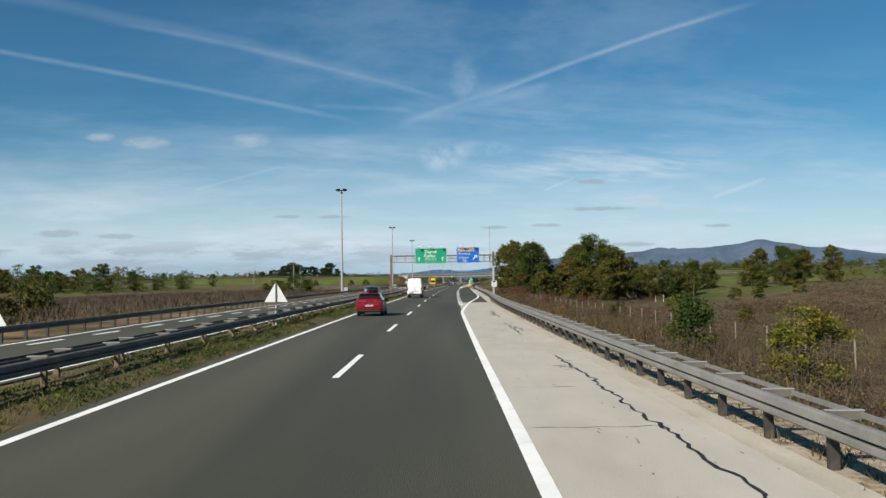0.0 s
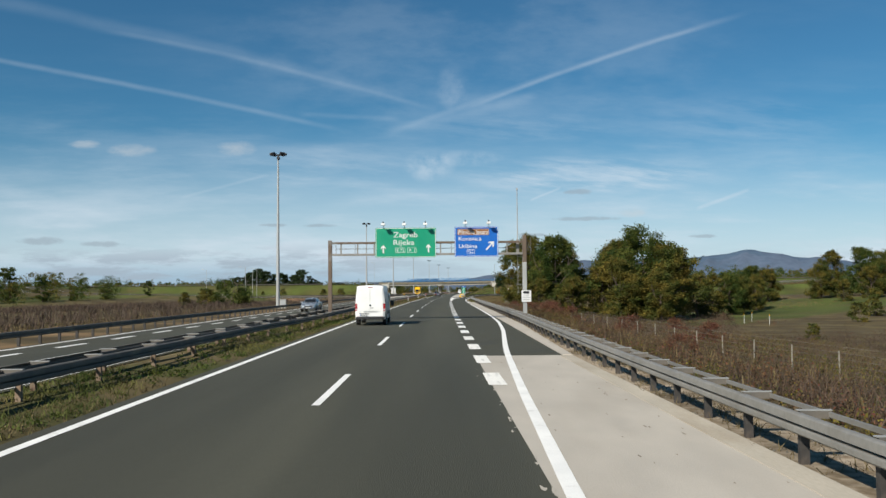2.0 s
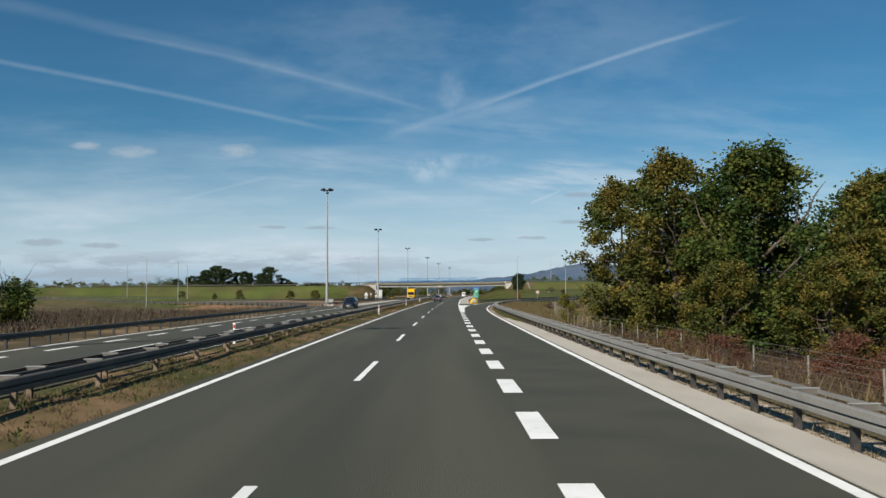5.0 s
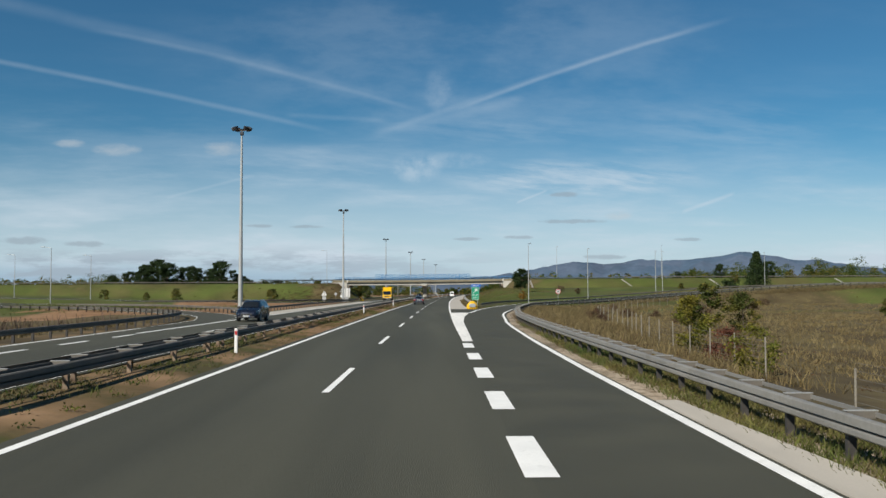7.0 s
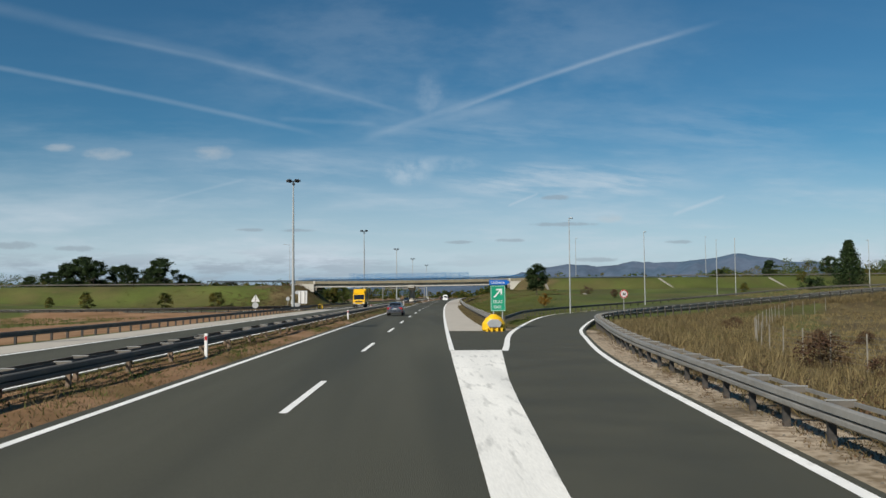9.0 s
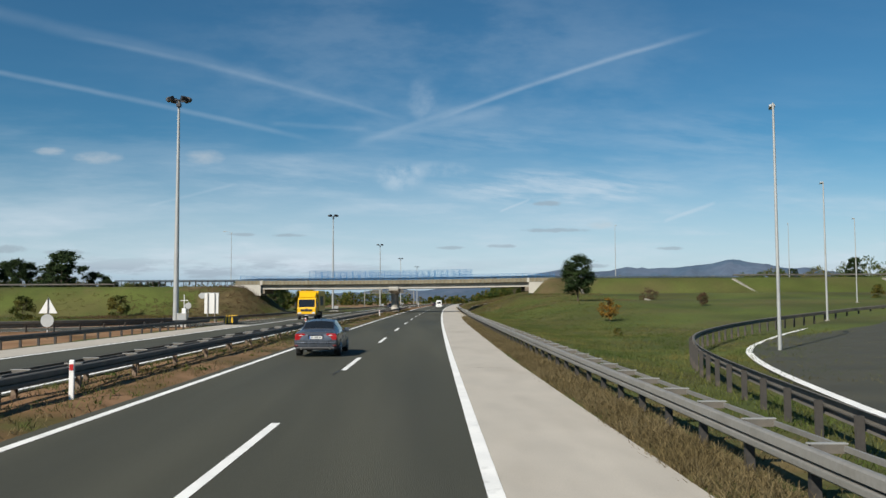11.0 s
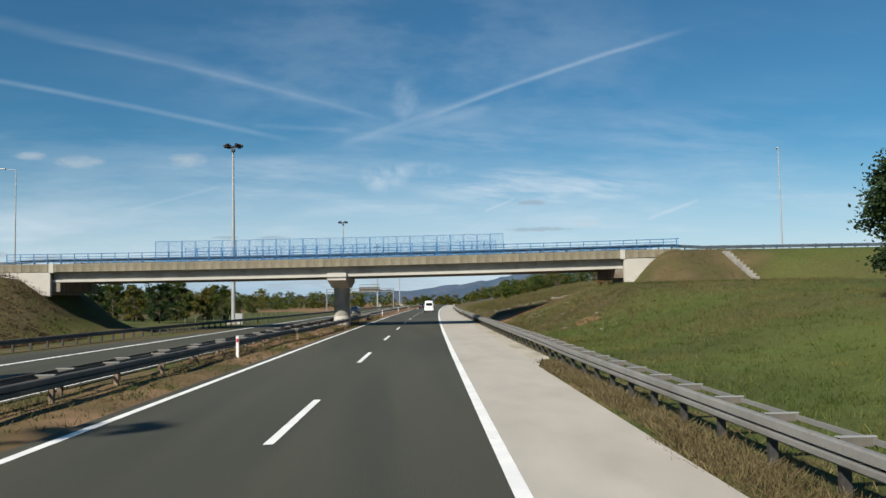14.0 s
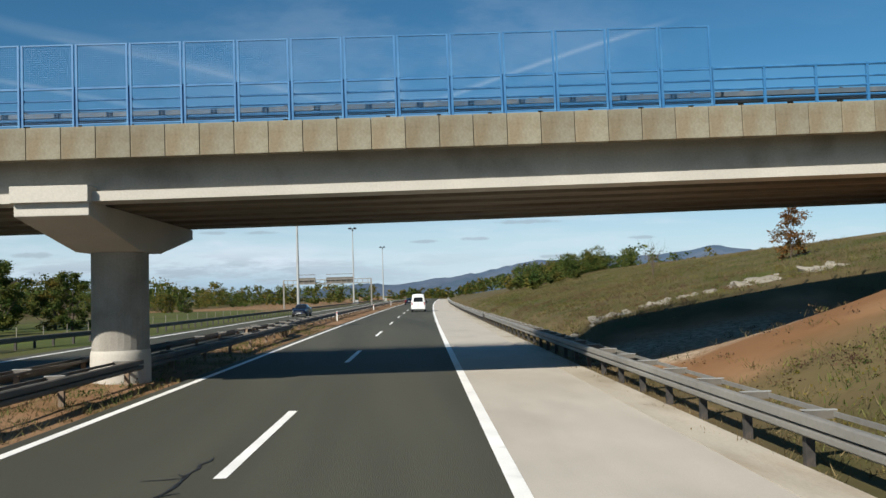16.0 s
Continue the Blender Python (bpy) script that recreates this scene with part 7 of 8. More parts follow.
class Shell:
    """A lofted body. Stations run from the rear (y = 0) to the front; each gives heights and half widths of five lines."""

    def __init__(self, rows):
        self.rows = rows

    def lines(self, y):
        r = self.rows
        if y <= r[0][0]:
            q = r[0]
        elif y >= r[-1][0]:
            q = r[-1]
        else:
            for a, b in zip(r, r[1:]):
                if y <= b[0]:
                    t = (y - a[0]) / (b[0] - a[0])
                    q = [p + (s - p) * t for p, s in zip(a, b)]
                    break
        _, z0, zm, zb, zr, w0, wm, wb, wr = q
        crown = 0.03 if zr - zb < 0.3 else 0.045
        return [(0.0, z0), (w0 * 0.92, z0), (w0, z0 + 0.05), (wm, zm), (wb * 1.005, zb - 0.05), (wb, zb), (wr + (wb - wr) * 0.12, zr - 0.10 * min(1, (zr - zb) * 2)), (wr, zr - 0.012), (wr * 0.85, zr + 0.008), (wr * 0.45, zr + crown * 0.8), (0.0, zr + crown)]

    def point(self, y, k):
        ln = self.lines(y)
        i = min(int(k), len(ln) - 2)
        f = k - i
        return Vector((ln[i][0] + (ln[i + 1][0] - ln[i][0]) * f, y, ln[i][1] + (ln[i + 1][1] - ln[i][1]) * f))

    def body(self, step=0.12):
        bm = bmesh.new()
        ys = sorted(set([r[0] for r in self.rows] + list(np.arange(self.rows[0][0], self.rows[-1][0], step))))
        rows = []
        for y in ys:
            ln = self.lines(y)
            ring = [bm.verts.new((a, y, z)) for a, z in ln] + [bm.verts.new((-a, y, z)) for a, z in ln[-2:0:-1]]
            rows.append(ring)
        n = len(rows[0])
        for a, b in zip(rows, rows[1:]):
            for i in range(n):
                j = (i + 1) % n
                bm.faces.new((a[i], a[j], b[j], b[i]))
        bm.faces.new(rows[0])
        bm.faces.new(rows[-1][::-1])
        for f in bm.faces:
            f.smooth = True
        return bm

    def patch(self, corners, side=1, lift=0.006, n=8, m=4):
        """A panel on the body between four (y, k) corners, lifted off it."""
        bm = bmesh.new()
        (a, b, c, d) = corners
        grid = []
        for i in range(n + 1):
            row = []
            for j in range(m + 1):
                s, t = i / n, j / m
                y = (a[0] * (1 - s) + b[0] * s) * (1 - t) + (d[0] * (1 - s) + c[0] * s) * t
                k = (a[1] * (1 - s) + b[1] * s) * (1 - t) + (d[1] * (1 - s) + c[1] * s) * t
                p = self.point(y, k)
                e = 0.01
                du = self.point(y + e, k) - self.point(y - e, k)
                dv = self.point(y, min(k + e, 9.99)) - self.point(y, max(k - e, 0))
                nn = du.cross(dv)
                nn = nn.normalized() if nn.length > 1e-9 else Vector((1, 0, 0))
                if nn.x * p.x + nn.z * 0.3 < 0 and abs(nn.x) > 0.05:
                    nn = -nn
                p = p + nn * lift
                row.append(bm.verts.new((p.x * side, p.y, p.z)))
            grid.append(row)
        for i in range(n):
            for j in range(m):
                bm.faces.new((grid[i][j], grid[i + 1][j], grid[i + 1][j + 1], grid[i][j + 1]))
        for f in bm.faces:
            f.smooth = True
        return bm


def wheel(parent, x, y, r, w, side, steel=False):
    hub = part("wheel", rodded((x - w / 2, y, r), (x + w / 2, y, r), r * 0.97, n=28), M["tyre"], parent)
    bm = bmesh.new()
    bmesh.ops.create_circle(bm, radius=r * 0.66, segments=24, cap_ends=True)
    bmesh.ops.transform(bm, matrix=pose(x + side * (w / 2 + 0.004), y, r, 0, 90, 0), verts=bm.verts)
    part("rim", bm, M["dark_metal"], hub)
    bm = bmesh.new()
    spokes = 5 if not steel else 9
    for i in range(spokes):
        a = 2 * math.pi * i / spokes
        rod(bm, (x + side * (w / 2 + 0.014), y + math.cos(a) * r * 0.10, r + math.sin(a) * r * 0.10), (x + side * (w / 2 + 0.012), y + math.cos(a) * r * 0.64, r + math.sin(a) * r * 0.64), r * (0.11 if not steel else 0.07), r * 0.08, n=6)
    for i in range(24):
        a, b = 2 * math.pi * i / 24, 2 * math.pi * (i + 1) / 24
        rod(bm, (x + side * (w / 2 + 0.008), y + math.cos(a) * r * 0.66, r + math.sin(a) * r * 0.66), (x + side * (w / 2 + 0.008), y + math.cos(b) * r * 0.66, r + math.sin(b) * r * 0.66), r * 0.045, n=5)
    part("spokes", bm, M["rim"], hub)
    return hub


def arch(sh, parent, y, r, side, mat):
    """The dark wheel opening and its lip, laid on the body's side."""
    bm = bmesh.new()
    ring = []
    for i in range(17):
        a = math.pi * i / 16
        row = []
        for rr in (0.0, r * 1.13, r * 1.22):
            yy, zz = y + math.cos(a) * rr, r + math.sin(a) * rr
            ln = sh.lines(yy)
            x = ln[2][0]
            for (xa, za), (xb, zb) in zip(ln[2:6], ln[3:7]):
                if za <= zz <= zb:
                    x = xa + (xb - xa) * (zz - za) / max(zb - za, 1e-6)
            row.append(bm.verts.new((side * (x + 0.006), yy, zz)))
        ring.append(row)
    for a, b in zip(ring, ring[1:]):
        for j in range(2):
            try:
                bm.faces.new((a[j], b[j], b[j + 1], a[j + 1]))
            except ValueError:
                pass
    part("wheel_arch", bm, M["black_plastic"], parent)


def plate_bars(parent, x, y, z, w=0.52, facing_rear=True):
    s = -1 if facing_rear else 1
    p = part("number_plate", boxed(x - w / 2, y - 0.006, z - 0.055, x + w / 2, y + 0.006, z + 0.055), M["sign_white"], parent, "white number plate")
    part("band", boxed(x - 0.255 * w / 0.52, y + s * 0.0062 - 0.001, z - 0.05, x - 0.215 * w / 0.52, y + s * 0.0062 + 0.001, z + 0.05), M["sign_blue"], p, "blue band")
    for a, b in ((-0.19, -0.155), (-0.14, -0.105), (-0.04, -0.005), (0.01, 0.045), (0.06, 0.095), (0.14, 0.17), (0.185, 0.22)):
        part("bar", boxed(x + a, y + s * 0.0062 - 0.001, z - 0.03, x + b, y + s * 0.0062 + 0.001, z + 0.03), M["dark_metal"], p)


SUV = Shell([(0.00, .40, .64, .92, .96, .76, .87, .86, .80), (0.05, .33, .66, 1.03, 1.07, .85, .912, .89, .83), (0.13, .29, .66, 1.08, 1.19, .88, .925, .90, .80), (0.40, .27, .66, 1.10, 1.555, .89, .928, .905, .70), (0.70, .26, .66, 1.10, 1.61, .90, .928, .905, .66),
             (1.6, .25, .66, 1.07, 1.635, .90, .928, .905, .62), (2.35, .25, .66, 1.05, 1.615, .90, .928, .90, .61), (2.70, .25, .66, 1.04, 1.52, .90, .928, .90, .62), (3.30, .25, .66, 1.02, 1.08, .90, .925, .88, .70), (3.75, .26, .66, .97, 1.02, .89, .92, .86, .72), (4.2, .28, .62, .86, .92, .84, .89, .80, .68), (4.42, .32, .56, .72, .76, .72, .80, .70, .6), (4.50, .42, .54, .64, .66, .6, .66, .62, .5)])
SEDAN = Shell([(0.00, .42, .60, .80, .84, .72, .82, .80, .72), (0.08, .31, .62, .95, .99, .84, .90, .84, .74), (0.50, .27, .62, .985, 1.06, .88, .925, .87, .70), (0.72, .26, .62, .985, 1.11, .89, .93, .875, .67), (1.30, .25, .62, .975, 1.40, .90, .93, .88, .59), (1.9, .25, .62, .965, 1.475, .90, .93, .88, .57),
               (2.5, .25, .62, .955, 1.455, .90, .93, .875, .57), (2.85, .25, .62, .95, 1.35, .90, .93, .87, .59), (3.45, .25, .62, .93, .99, .89, .92, .85, .68), (3.95, .26, .60, .87, .92, .87, .91, .83, .70), (4.35, .29, .56, .77, .81, .80, .86, .76, .64), (4.56, .34, .52, .66, .69, .68, .75, .66, .54), (4.63, .42, .50, .58, .60, .56, .6, .56, .45)])


def car(sh, m, name, mat, label, length, axle_r, axle_f, r, suv=False, simple=False):
    t = thing(name, m, label, "car", "cars on the motorway")
    body = part("body", sh.body(), M[mat], t)
    for f in body.data.polygons:
        f.use_smooth = True
    for y in (axle_r, axle_f):
        for s in (-1, 1):
            wheel(t, s * (0.80 if not suv else 0.81), y, r, 0.22, s)
            arch(sh, t, y, r, s, mat)
    win_z = 5.25
    for s in (-1, 1):
        if suv:
            quads = (((0.62, win_z + .1), (1.25, win_z), (1.25, 6.75), (0.80, 6.6)), ((1.29, win_z), (2.08, win_z), (2.02, 6.8), (1.29, 6.8)), ((2.14, win_z), (3.02, win_z), (2.55, 6.7), (2.10, 6.8)))
        else:
            quads = (((1.02, win_z + .1), (1.42, win_z), (1.42, 6.7), (1.34, 6.5)), ((1.46, win_z), (2.18, win_z), (2.12, 6.8), (1.46, 6.75)), ((2.24, win_z), (3.12, win_z), (2.68, 6.6), (2.20, 6.8)))
        for q in quads:
            part("side_window", sh.patch(q, s), M["glass_dark"], t)
        part("window_trim", sh.patch(((quads[0][0][0], 5.05), (quads[-1][1][0], 5.05), (quads[-1][1][0], 5.20), (quads[0][0][0], 5.20)), s, 0.008, 14, 1), M["chrome"], t)
        part("sill", sh.patch(((axle_r + r * 1.15, 2.02), (axle_f - r * 1.15, 2.02), (axle_f - r * 1.15, 2.45), (axle_r + r * 1.15, 2.45)), s, 0.008, 8, 1), M["black_plastic"], t)
        for y in ((1.35, 2.2) if suv else (1.5, 2.3)):
            part("door_handle", sh.patch(((y - .02, 4.3), (y + .2, 4.3), (y + .2, 4.55), (y - .02, 4.55)), s, 0.022, 3, 1), M[mat], t)
        for y in ((1.27, 2.11) if suv else (1.44, 2.21)):
            part("door_seam", sh.patch(((y, 2.6), (y + .012, 2.6), (y + .012, 5.1), (y, 5.1)), s, 0.004, 1, 8), M["black_plastic"], t)
        mir = sh.point(2.9 if suv else 3.0, 5.2)
        part("wing_mirror", box(bmesh.new(), -0.11, -0.07, -0.08, 0.12, 0.08, 0.09, 0.03, pose(s * (mir.x + 0.13), mir.y, mir.z + 0.02)), M["black_plastic"] if suv else M[mat], t)
    # rear and front screens across the body
    y0, y1 = (0.135, 0.395) if suv else (0.76, 1.27)
    for a, b, k in ((y0, y1, 1), (2.72, 3.26, 0) if suv else (2.88, 3.40, 0)):
        bm = bmesh.new()
        rows = []
        for i in range(7):
            y = a + (b - a) * i / 6
            ln = sh.lines(y)
            row = []
            for x, z in [(-ln[q][0], ln[q][1]) for q in (7, 8, 9)] + [(0, ln[10][1])] + [(ln[q][0], ln[q][1]) for q in (9, 8, 7)]:
                row.append(bm.verts.new((x * 0.95, y - (0.012 if k else -0.012), z + 0.012)))
            rows.append(row)
        for p, q in zip(rows, rows[1:]):
            for i in range(6):
                bm.faces.new((p[i], p[i + 1], q[i + 1], q[i]))
        o = part("rear_window" if k else "windscreen", bm, M["glass_dark"], t)
        for f in o.data.polygons:
            f.use_smooth = True
    # tail: lamps, bumper, plate
    if suv:
        for s in (-1, 1):
            part("tail_lamp", sh.patch(((0.02, 4.2), (0.34, 4.5), (0.36, 4.95), (0.04, 4.98)), s, 0.012, 6, 3), M["lamp_dark"], t, "dark red tail lamp")
            part("reflector", boxed(s * 0.72 - 0.12, -0.012, 0.60, s * 0.72 + 0.12, 0.02, 0.65), M["lamp_red"], t)
        for s in (-1, 1):
            part("tail_lamp_inner", prism([(s * 0.44, 0.965), (s * 0.60, 0.93), (s * 0.84, 0.905), (s * 0.885, 0.97), (s * 0.86, 1.05), (s * 0.62, 1.045), (s * 0.44, 1.0)][::s], -0.014, 0.10, "y", 0.012), M["lamp_dark"], t, "dark red tail lamp")
            part("reversing_lamp", boxed(s * 0.70 - 0.11, -0.014, 0.555, s * 0.70 + 0.11, 0.02, 0.585, 0.008), M["lamp_dark"], t)
        part("gate_seam", boxed(-0.70, -0.006, 0.86, 0.70, 0.01, 0.872), M["black_plastic"], t)
        part("tailgate_panel", boxed(-0.62, -0.010, 0.68, 0.62, 0.05, 0.84, 0.02), M[mat], t)
        part("bumper", boxed(-0.86, -0.05, 0.33, 0.86, 0.20, 0.47, 0.06), M["tyre"], t)
        part("bumper_step", boxed(-0.80, -0.035, 0.50, 0.80, 0.14, 0.545, 0.02), M[mat], t)
        part("lamp_link", boxed(-0.46, -0.008, 0.975, 0.46, 0.04, 0.99, 0.004), M["lamp_dark"], t)
        part("wiper", rodded((-0.05, 0.10, 1.12), (0.42, 0.13, 1.15), 0.012, n=6), M["black_plastic"], t)
        part("badge", rodded((0, -0.01, 0.94), (0, 0.05, 0.94), 0.05, n=14), M["chrome"], t)
        plate_bars(t, 0, -0.016, 0.76)
        part("spoiler", boxed(-0.66, 0.20, 1.565, 0.66, 0.60, 1.612, 0.018), M[mat], t)
        for s in (-1, 1):
            part("roof_rail", rodded((s * 0.60, 0.6, 1.68), (s * 0.60, 2.4, 1.69), 0.018, n=8), M["chrome"], t)
    else:
        for s in (-1, 1):
            part("tail_lamp", sh.patch(((0.03, 4.05), (0.36, 4.5), (0.30, 5.0), (0.05, 5.05)), s, 0.012, 6, 3), M["lamp_red"], t, "red tail lamp")
            part("tail_lamp_inner", prism([(s * 0.42, 0.90), (s * 0.60, 0.84), (s * 0.66, 0.70), (s * 0.84, 0.70), (s * 0.86, 0.86), (s * 0.80, 0.955), (s * 0.46, 0.965)][::s], -0.004, 0.14, "y", 0.012), M["lamp_red"], t, "angled red tail lamp")
            part("reversing_lamp", boxed(s * 0.60 - 0.07, -0.012, 0.875, s * 0.60 + 0.07, 0.0, 0.905), M["lamp_clear"], t)
            part("exhaust", rodded((s * 0.58, -0.05, 0.36), (s * 0.58, 0.12, 0.36), 0.045, n=14), M["chrome"], t)
            part("bumper_corner", boxed(s * 0.78 - 0.08, -0.02, 0.44, s * 0.78 + 0.07, 0.06, 0.50, 0.02), M["lamp_dark"], t)
        part("bumper", boxed(-0.80, -0.04, 0.30, 0.80, 0.18, 0.42, 0.05), M["black_plastic"], t)
        part("bumper_fold", boxed(-0.84, -0.035, 0.56, 0.84, 0.10, 0.60, 0.015), M[mat], t)
        plate_bars(t, 0, -0.012, 0.80)
        part("plate_recess", boxed(-0.32, -0.004, 0.73, 0.32, 0.05, 0.885, 0.015), M["paint_dark"], t)
        part("badge_bar", boxed(-0.30, -0.006, 0.905, 0.30, 0.04, 0.925, 0.006), M["chrome"], t)
        part("gate_seam", boxed(-0.66, -0.003, 0.655, 0.66, 0.03, 0.665), M["black_plastic"], t)
        part("aerial", boxed(-0.02, 1.55, 1.50, 0.02, 1.75, 1.56, 0.012), M[mat], t)
        part("boot_lip", boxed(-0.66, 0.07, 1.0, 0.66, 0.20, 1.025, 0.01), M[mat], t)
    # nose: lamps, grille
    ln = length
    for s in (-1, 1):
        part("headlamp", sh.patch(((ln - 0.62, 4.4), (ln - 0.13, 4.0), (ln - 0.12, 5.0), (ln - 0.60, 5.0)), s, 0.010, 6, 3), M["lamp_clear"], t, "clear headlamp")
    part("grille", boxed(-0.46, ln - 0.09, 0.46, 0.46, ln + 0.012, 0.64, 0.02), M["black_plastic"], t)
    part("front_bumper", boxed(-0.66, ln - 0.16, 0.28, 0.66, ln + 0.01, 0.42, 0.04), M["black_plastic"], t)
    plate_bars(t, 0, ln + 0.02, 0.44, facing_rear=False)
    return t


suv_pose = at(-2.40, 52.05) @ Matrix.Diagonal((0.94, 1.0, 0.92, 1))
car(SUV, suv_pose, "suv", "paint_red", "red compact SUV driving, carrying a black roof box", 4.5, 0.95, 3.55, 0.35, True)
rb = thing("roof_box", suv_pose, "black streamlined roof box on the red SUV", "roof box")
for y in (0.95, 2.0):
    part("cross_bar", boxed(-0.64, y - 0.03, 1.70, 0.64, y + 0.03, 1.735, 0.008), M["chrome"], rb)
bm = bmesh.new()
rows = []
for y, w, z0, z1 in ((0.15, 0.26, 1.80, 2.02), (0.22, 0.36, 1.76, 2.08), (0.6, 0.40, 1.74, 2.12), (1.5, 0.40, 1.74, 2.10), (2.05, 0.34, 1.75, 2.02), (2.3, 0.22, 1.78, 1.90)):
    rows.append([bm.verts.new((0.16 + x * w, y + 0.42, z0 - 0.05 + (z1 - z0) * z)) for x, z in ((-0.85, 0), (-1, 0.25), (-1, 0.6), (-0.88, 0.9), (-0.5, 1), (0.5, 1), (0.88, 0.9), (1, 0.6), (1, 0.25), (0.85, 0))])
for p, q in zip(rows, rows[1:]):
    for i in range(10):
        j = (i + 1) % 10
        bm.faces.new((p[i], p[j], q[j], q[i]))
bm.faces.new(rows[0])
bm.faces.new(rows[-1][::-1])
lid = part("shell", bm, M["box_black"], rb)
for f in lid.data.polygons:
    f.use_smooth = len(f.vertices) == 4
part("seam", boxed(-0.244, 0.95, 1.795, 0.564, 2.0, 1.808), M["chrome"], rb, "thin bright seam")

car(SEDAN, at(-1.83, 346.7), "sedan", "paint_grey", "dark metallic grey saloon car with red tail lamps", 4.63, 0.98, 3.75, 0.33)
car(SEDAN, at(-1.8, 640), "hatchback", "paint_dark", "dark blue car on the motorway", 4.63, 0.98, 3.75, 0.33)
car(SEDAN, at(-11.9, 150.6, 0, 180), "sedan_oncoming", "paint_silver", "silver car on the oncoming carriageway", 4.63, 0.98, 3.75, 0.33)
car(SUV, at(-12.5, 266.5, 0, 180), "suv_oncoming", "paint_dark", "dark car on the oncoming carriageway", 4.5, 0.95, 3.55, 0.35, True)
car(SEDAN, at(-12.2, 559, 0, 180), "car_oncoming", "paint_dark", "dark car on the oncoming carriageway", 4.63, 0.98, 3.75, 0.33)

VAN = Shell([(0.00, .50, .95, 1.40, 2.46, .90, .965, .965, .80), (0.05, .42, .95, 1.40, 2.60, .95, .985, .985, .84), (0.20, .40, .95, 1.40, 2.65, .955, .99, .99, .85), (2.5, .36, .95, 1.40, 2.68, .955, .995, .99, .86), (4.0, .36, .95, 1.38, 2.66, .955, .995, .985, .85), (4.35, .36, .95, 1.36, 2.58, .955, .99, .98, .84),
             (4.75, .36, .92, 1.30, 2.15, .955, .985, .97, .80), (5.12, .36, .88, 1.22, 1.48, .95, .98, .94, .80), (5.35, .36, .84, 1.10, 1.24, .93, .96, .90, .76), (5.75, .38, .72, .90, .98, .86, .90, .82, .66), (5.92, .46, .62, .74, .78, .70, .74, .68, .5)])


def van(m, name, label, rear_glass=False):
    t = thing(name, m, label, "van", "vans on the motorway")
    sh = VAN
    o = part("body", sh.body(0.2), M["paint_white"], t)
    for y in (1.15, 4.81):
        for s in (-1, 1):
            wheel(t, s * 0.86, y, 0.35, 0.24, s, True)
            arch(sh, t, y, 0.35, s, "paint_white")
    for s in (-1, 1):
        part("side_moulding", sh.patch(((1.62, 2.55), (4.35, 2.55), (4.35, 3.0), (1.62, 3.0)), s, 0.014, 6, 2), M["black_plastic"], t)
        part("side_moulding", sh.patch(((0.05, 2.45), (0.70, 2.45), (0.70, 3.0), (0.05, 3.0)), s, 0.014, 3, 2), M["black_plastic"], t)
        part("door_window", sh.patch(((3.62, 5.15), (4.72, 5.05), (4.45, 6.0), (3.62, 6.0)), s, 0.008), M["glass_dark"], t)
        part("tail_lamp", sh.patch(((-0.001, 3.1), (0.09, 3.1), (0.09, 5.3), (-0.001, 5.3)), s, 0.012, 2, 5), M["lamp_red"], t, "tall red tail lamp")
        part("tail_lamp_face", boxed(s * 0.90 - 0.065, -0.012, 0.98, s * 0.90 + 0.065, 0.01, 1.48, 0.01), M["lamp_red"], t, "tall red tail lamp")
        part("reversing_lamp", boxed(s * 0.90 - 0.05, -0.016, 1.05, s * 0.90 + 0.05, -0.010, 1.12), M["lamp_clear"], t)
        part("wing_mirror", box(bmesh.new(), -0.12, -0.07, -0.20, 0.12, 0.08, 0.20, 0.04, pose(s * 1.15, 4.75, 1.42)), M["black_plastic"], t)
        part("bumper_reflector", boxed(s * 0.80 - 0.09, -0.075, 0.53, s * 0.80 + 0.09, -0.05, 0.60), M["lamp_red"], t)
        for y, k0, k1 in ((1.9, 2.9, 5.9), (3.52, 2.9, 5.9)):
            part("panel_seam", sh.patch(((y, k0), (y + .012, k0), (y + .012, k1), (y, k1)), s, 0.004, 1, 10), M["sign_grey"], t)
        part("panel_fold", sh.patch(((0.4, 4.85), (3.5, 4.85), (3.5, 4.95), (0.4, 4.95)), s, 0.016, 8, 1), M["paint_white"], t)
        part("door_handle", sh.patch(((3.2, 4.3), (3.42, 4.3), (3.42, 4.5), (3.2, 4.5)), s, 0.02, 2, 1), M["black_plastic"], t)
        # rear doors with pressed panels
        d = part("rear_door", prism([(s * 0.008, 0.62), (s * 0.82, 0.62), (s * 0.83, 1.5), (s * 0.765, 2.42), (s * 0.72, 2.47), (s * 0.008, 2.49)][::s], -0.022, 0.02, "y", 0.008), M["paint_white"], t)
        part("pressing", prism([(s * 0.06, 1.02), (s * 0.74, 1.02), (s * 0.755, 1.5), (s * 0.70, 2.16), (s * 0.06, 2.18)][::s], -0.030, -0.020, "y", 0.006), M["paint_white"] if not rear_glass else M["glass_dark"], d)
        part("hinge", boxed(s * 0.83 - 0.03, -0.03, 1.85, s * 0.83 + 0.05, 0.0, 1.92, 0.006), M["paint_white"], d)
        part("hinge", boxed(s * 0.85 - 0.03, -0.03, 0.84, s * 0.85 + 0.05, 0.0, 0.91, 0.006), M["paint_white"], d)
    part("rear_bumper", boxed(-0.93, -0.085, 0.42, 0.93, 0.12, 0.60, 0.03), M["black_plastic"], t)
    part("brake_lamp", boxed(-0.16, -0.02, 2.54, 0.16, 0.06, 2.58, 0.006), M["lamp_red"], t)
    part("handle", boxed(0.03, -0.05, 1.16, 0.20, -0.02, 1.20, 0.008), M["black_plastic"], t)
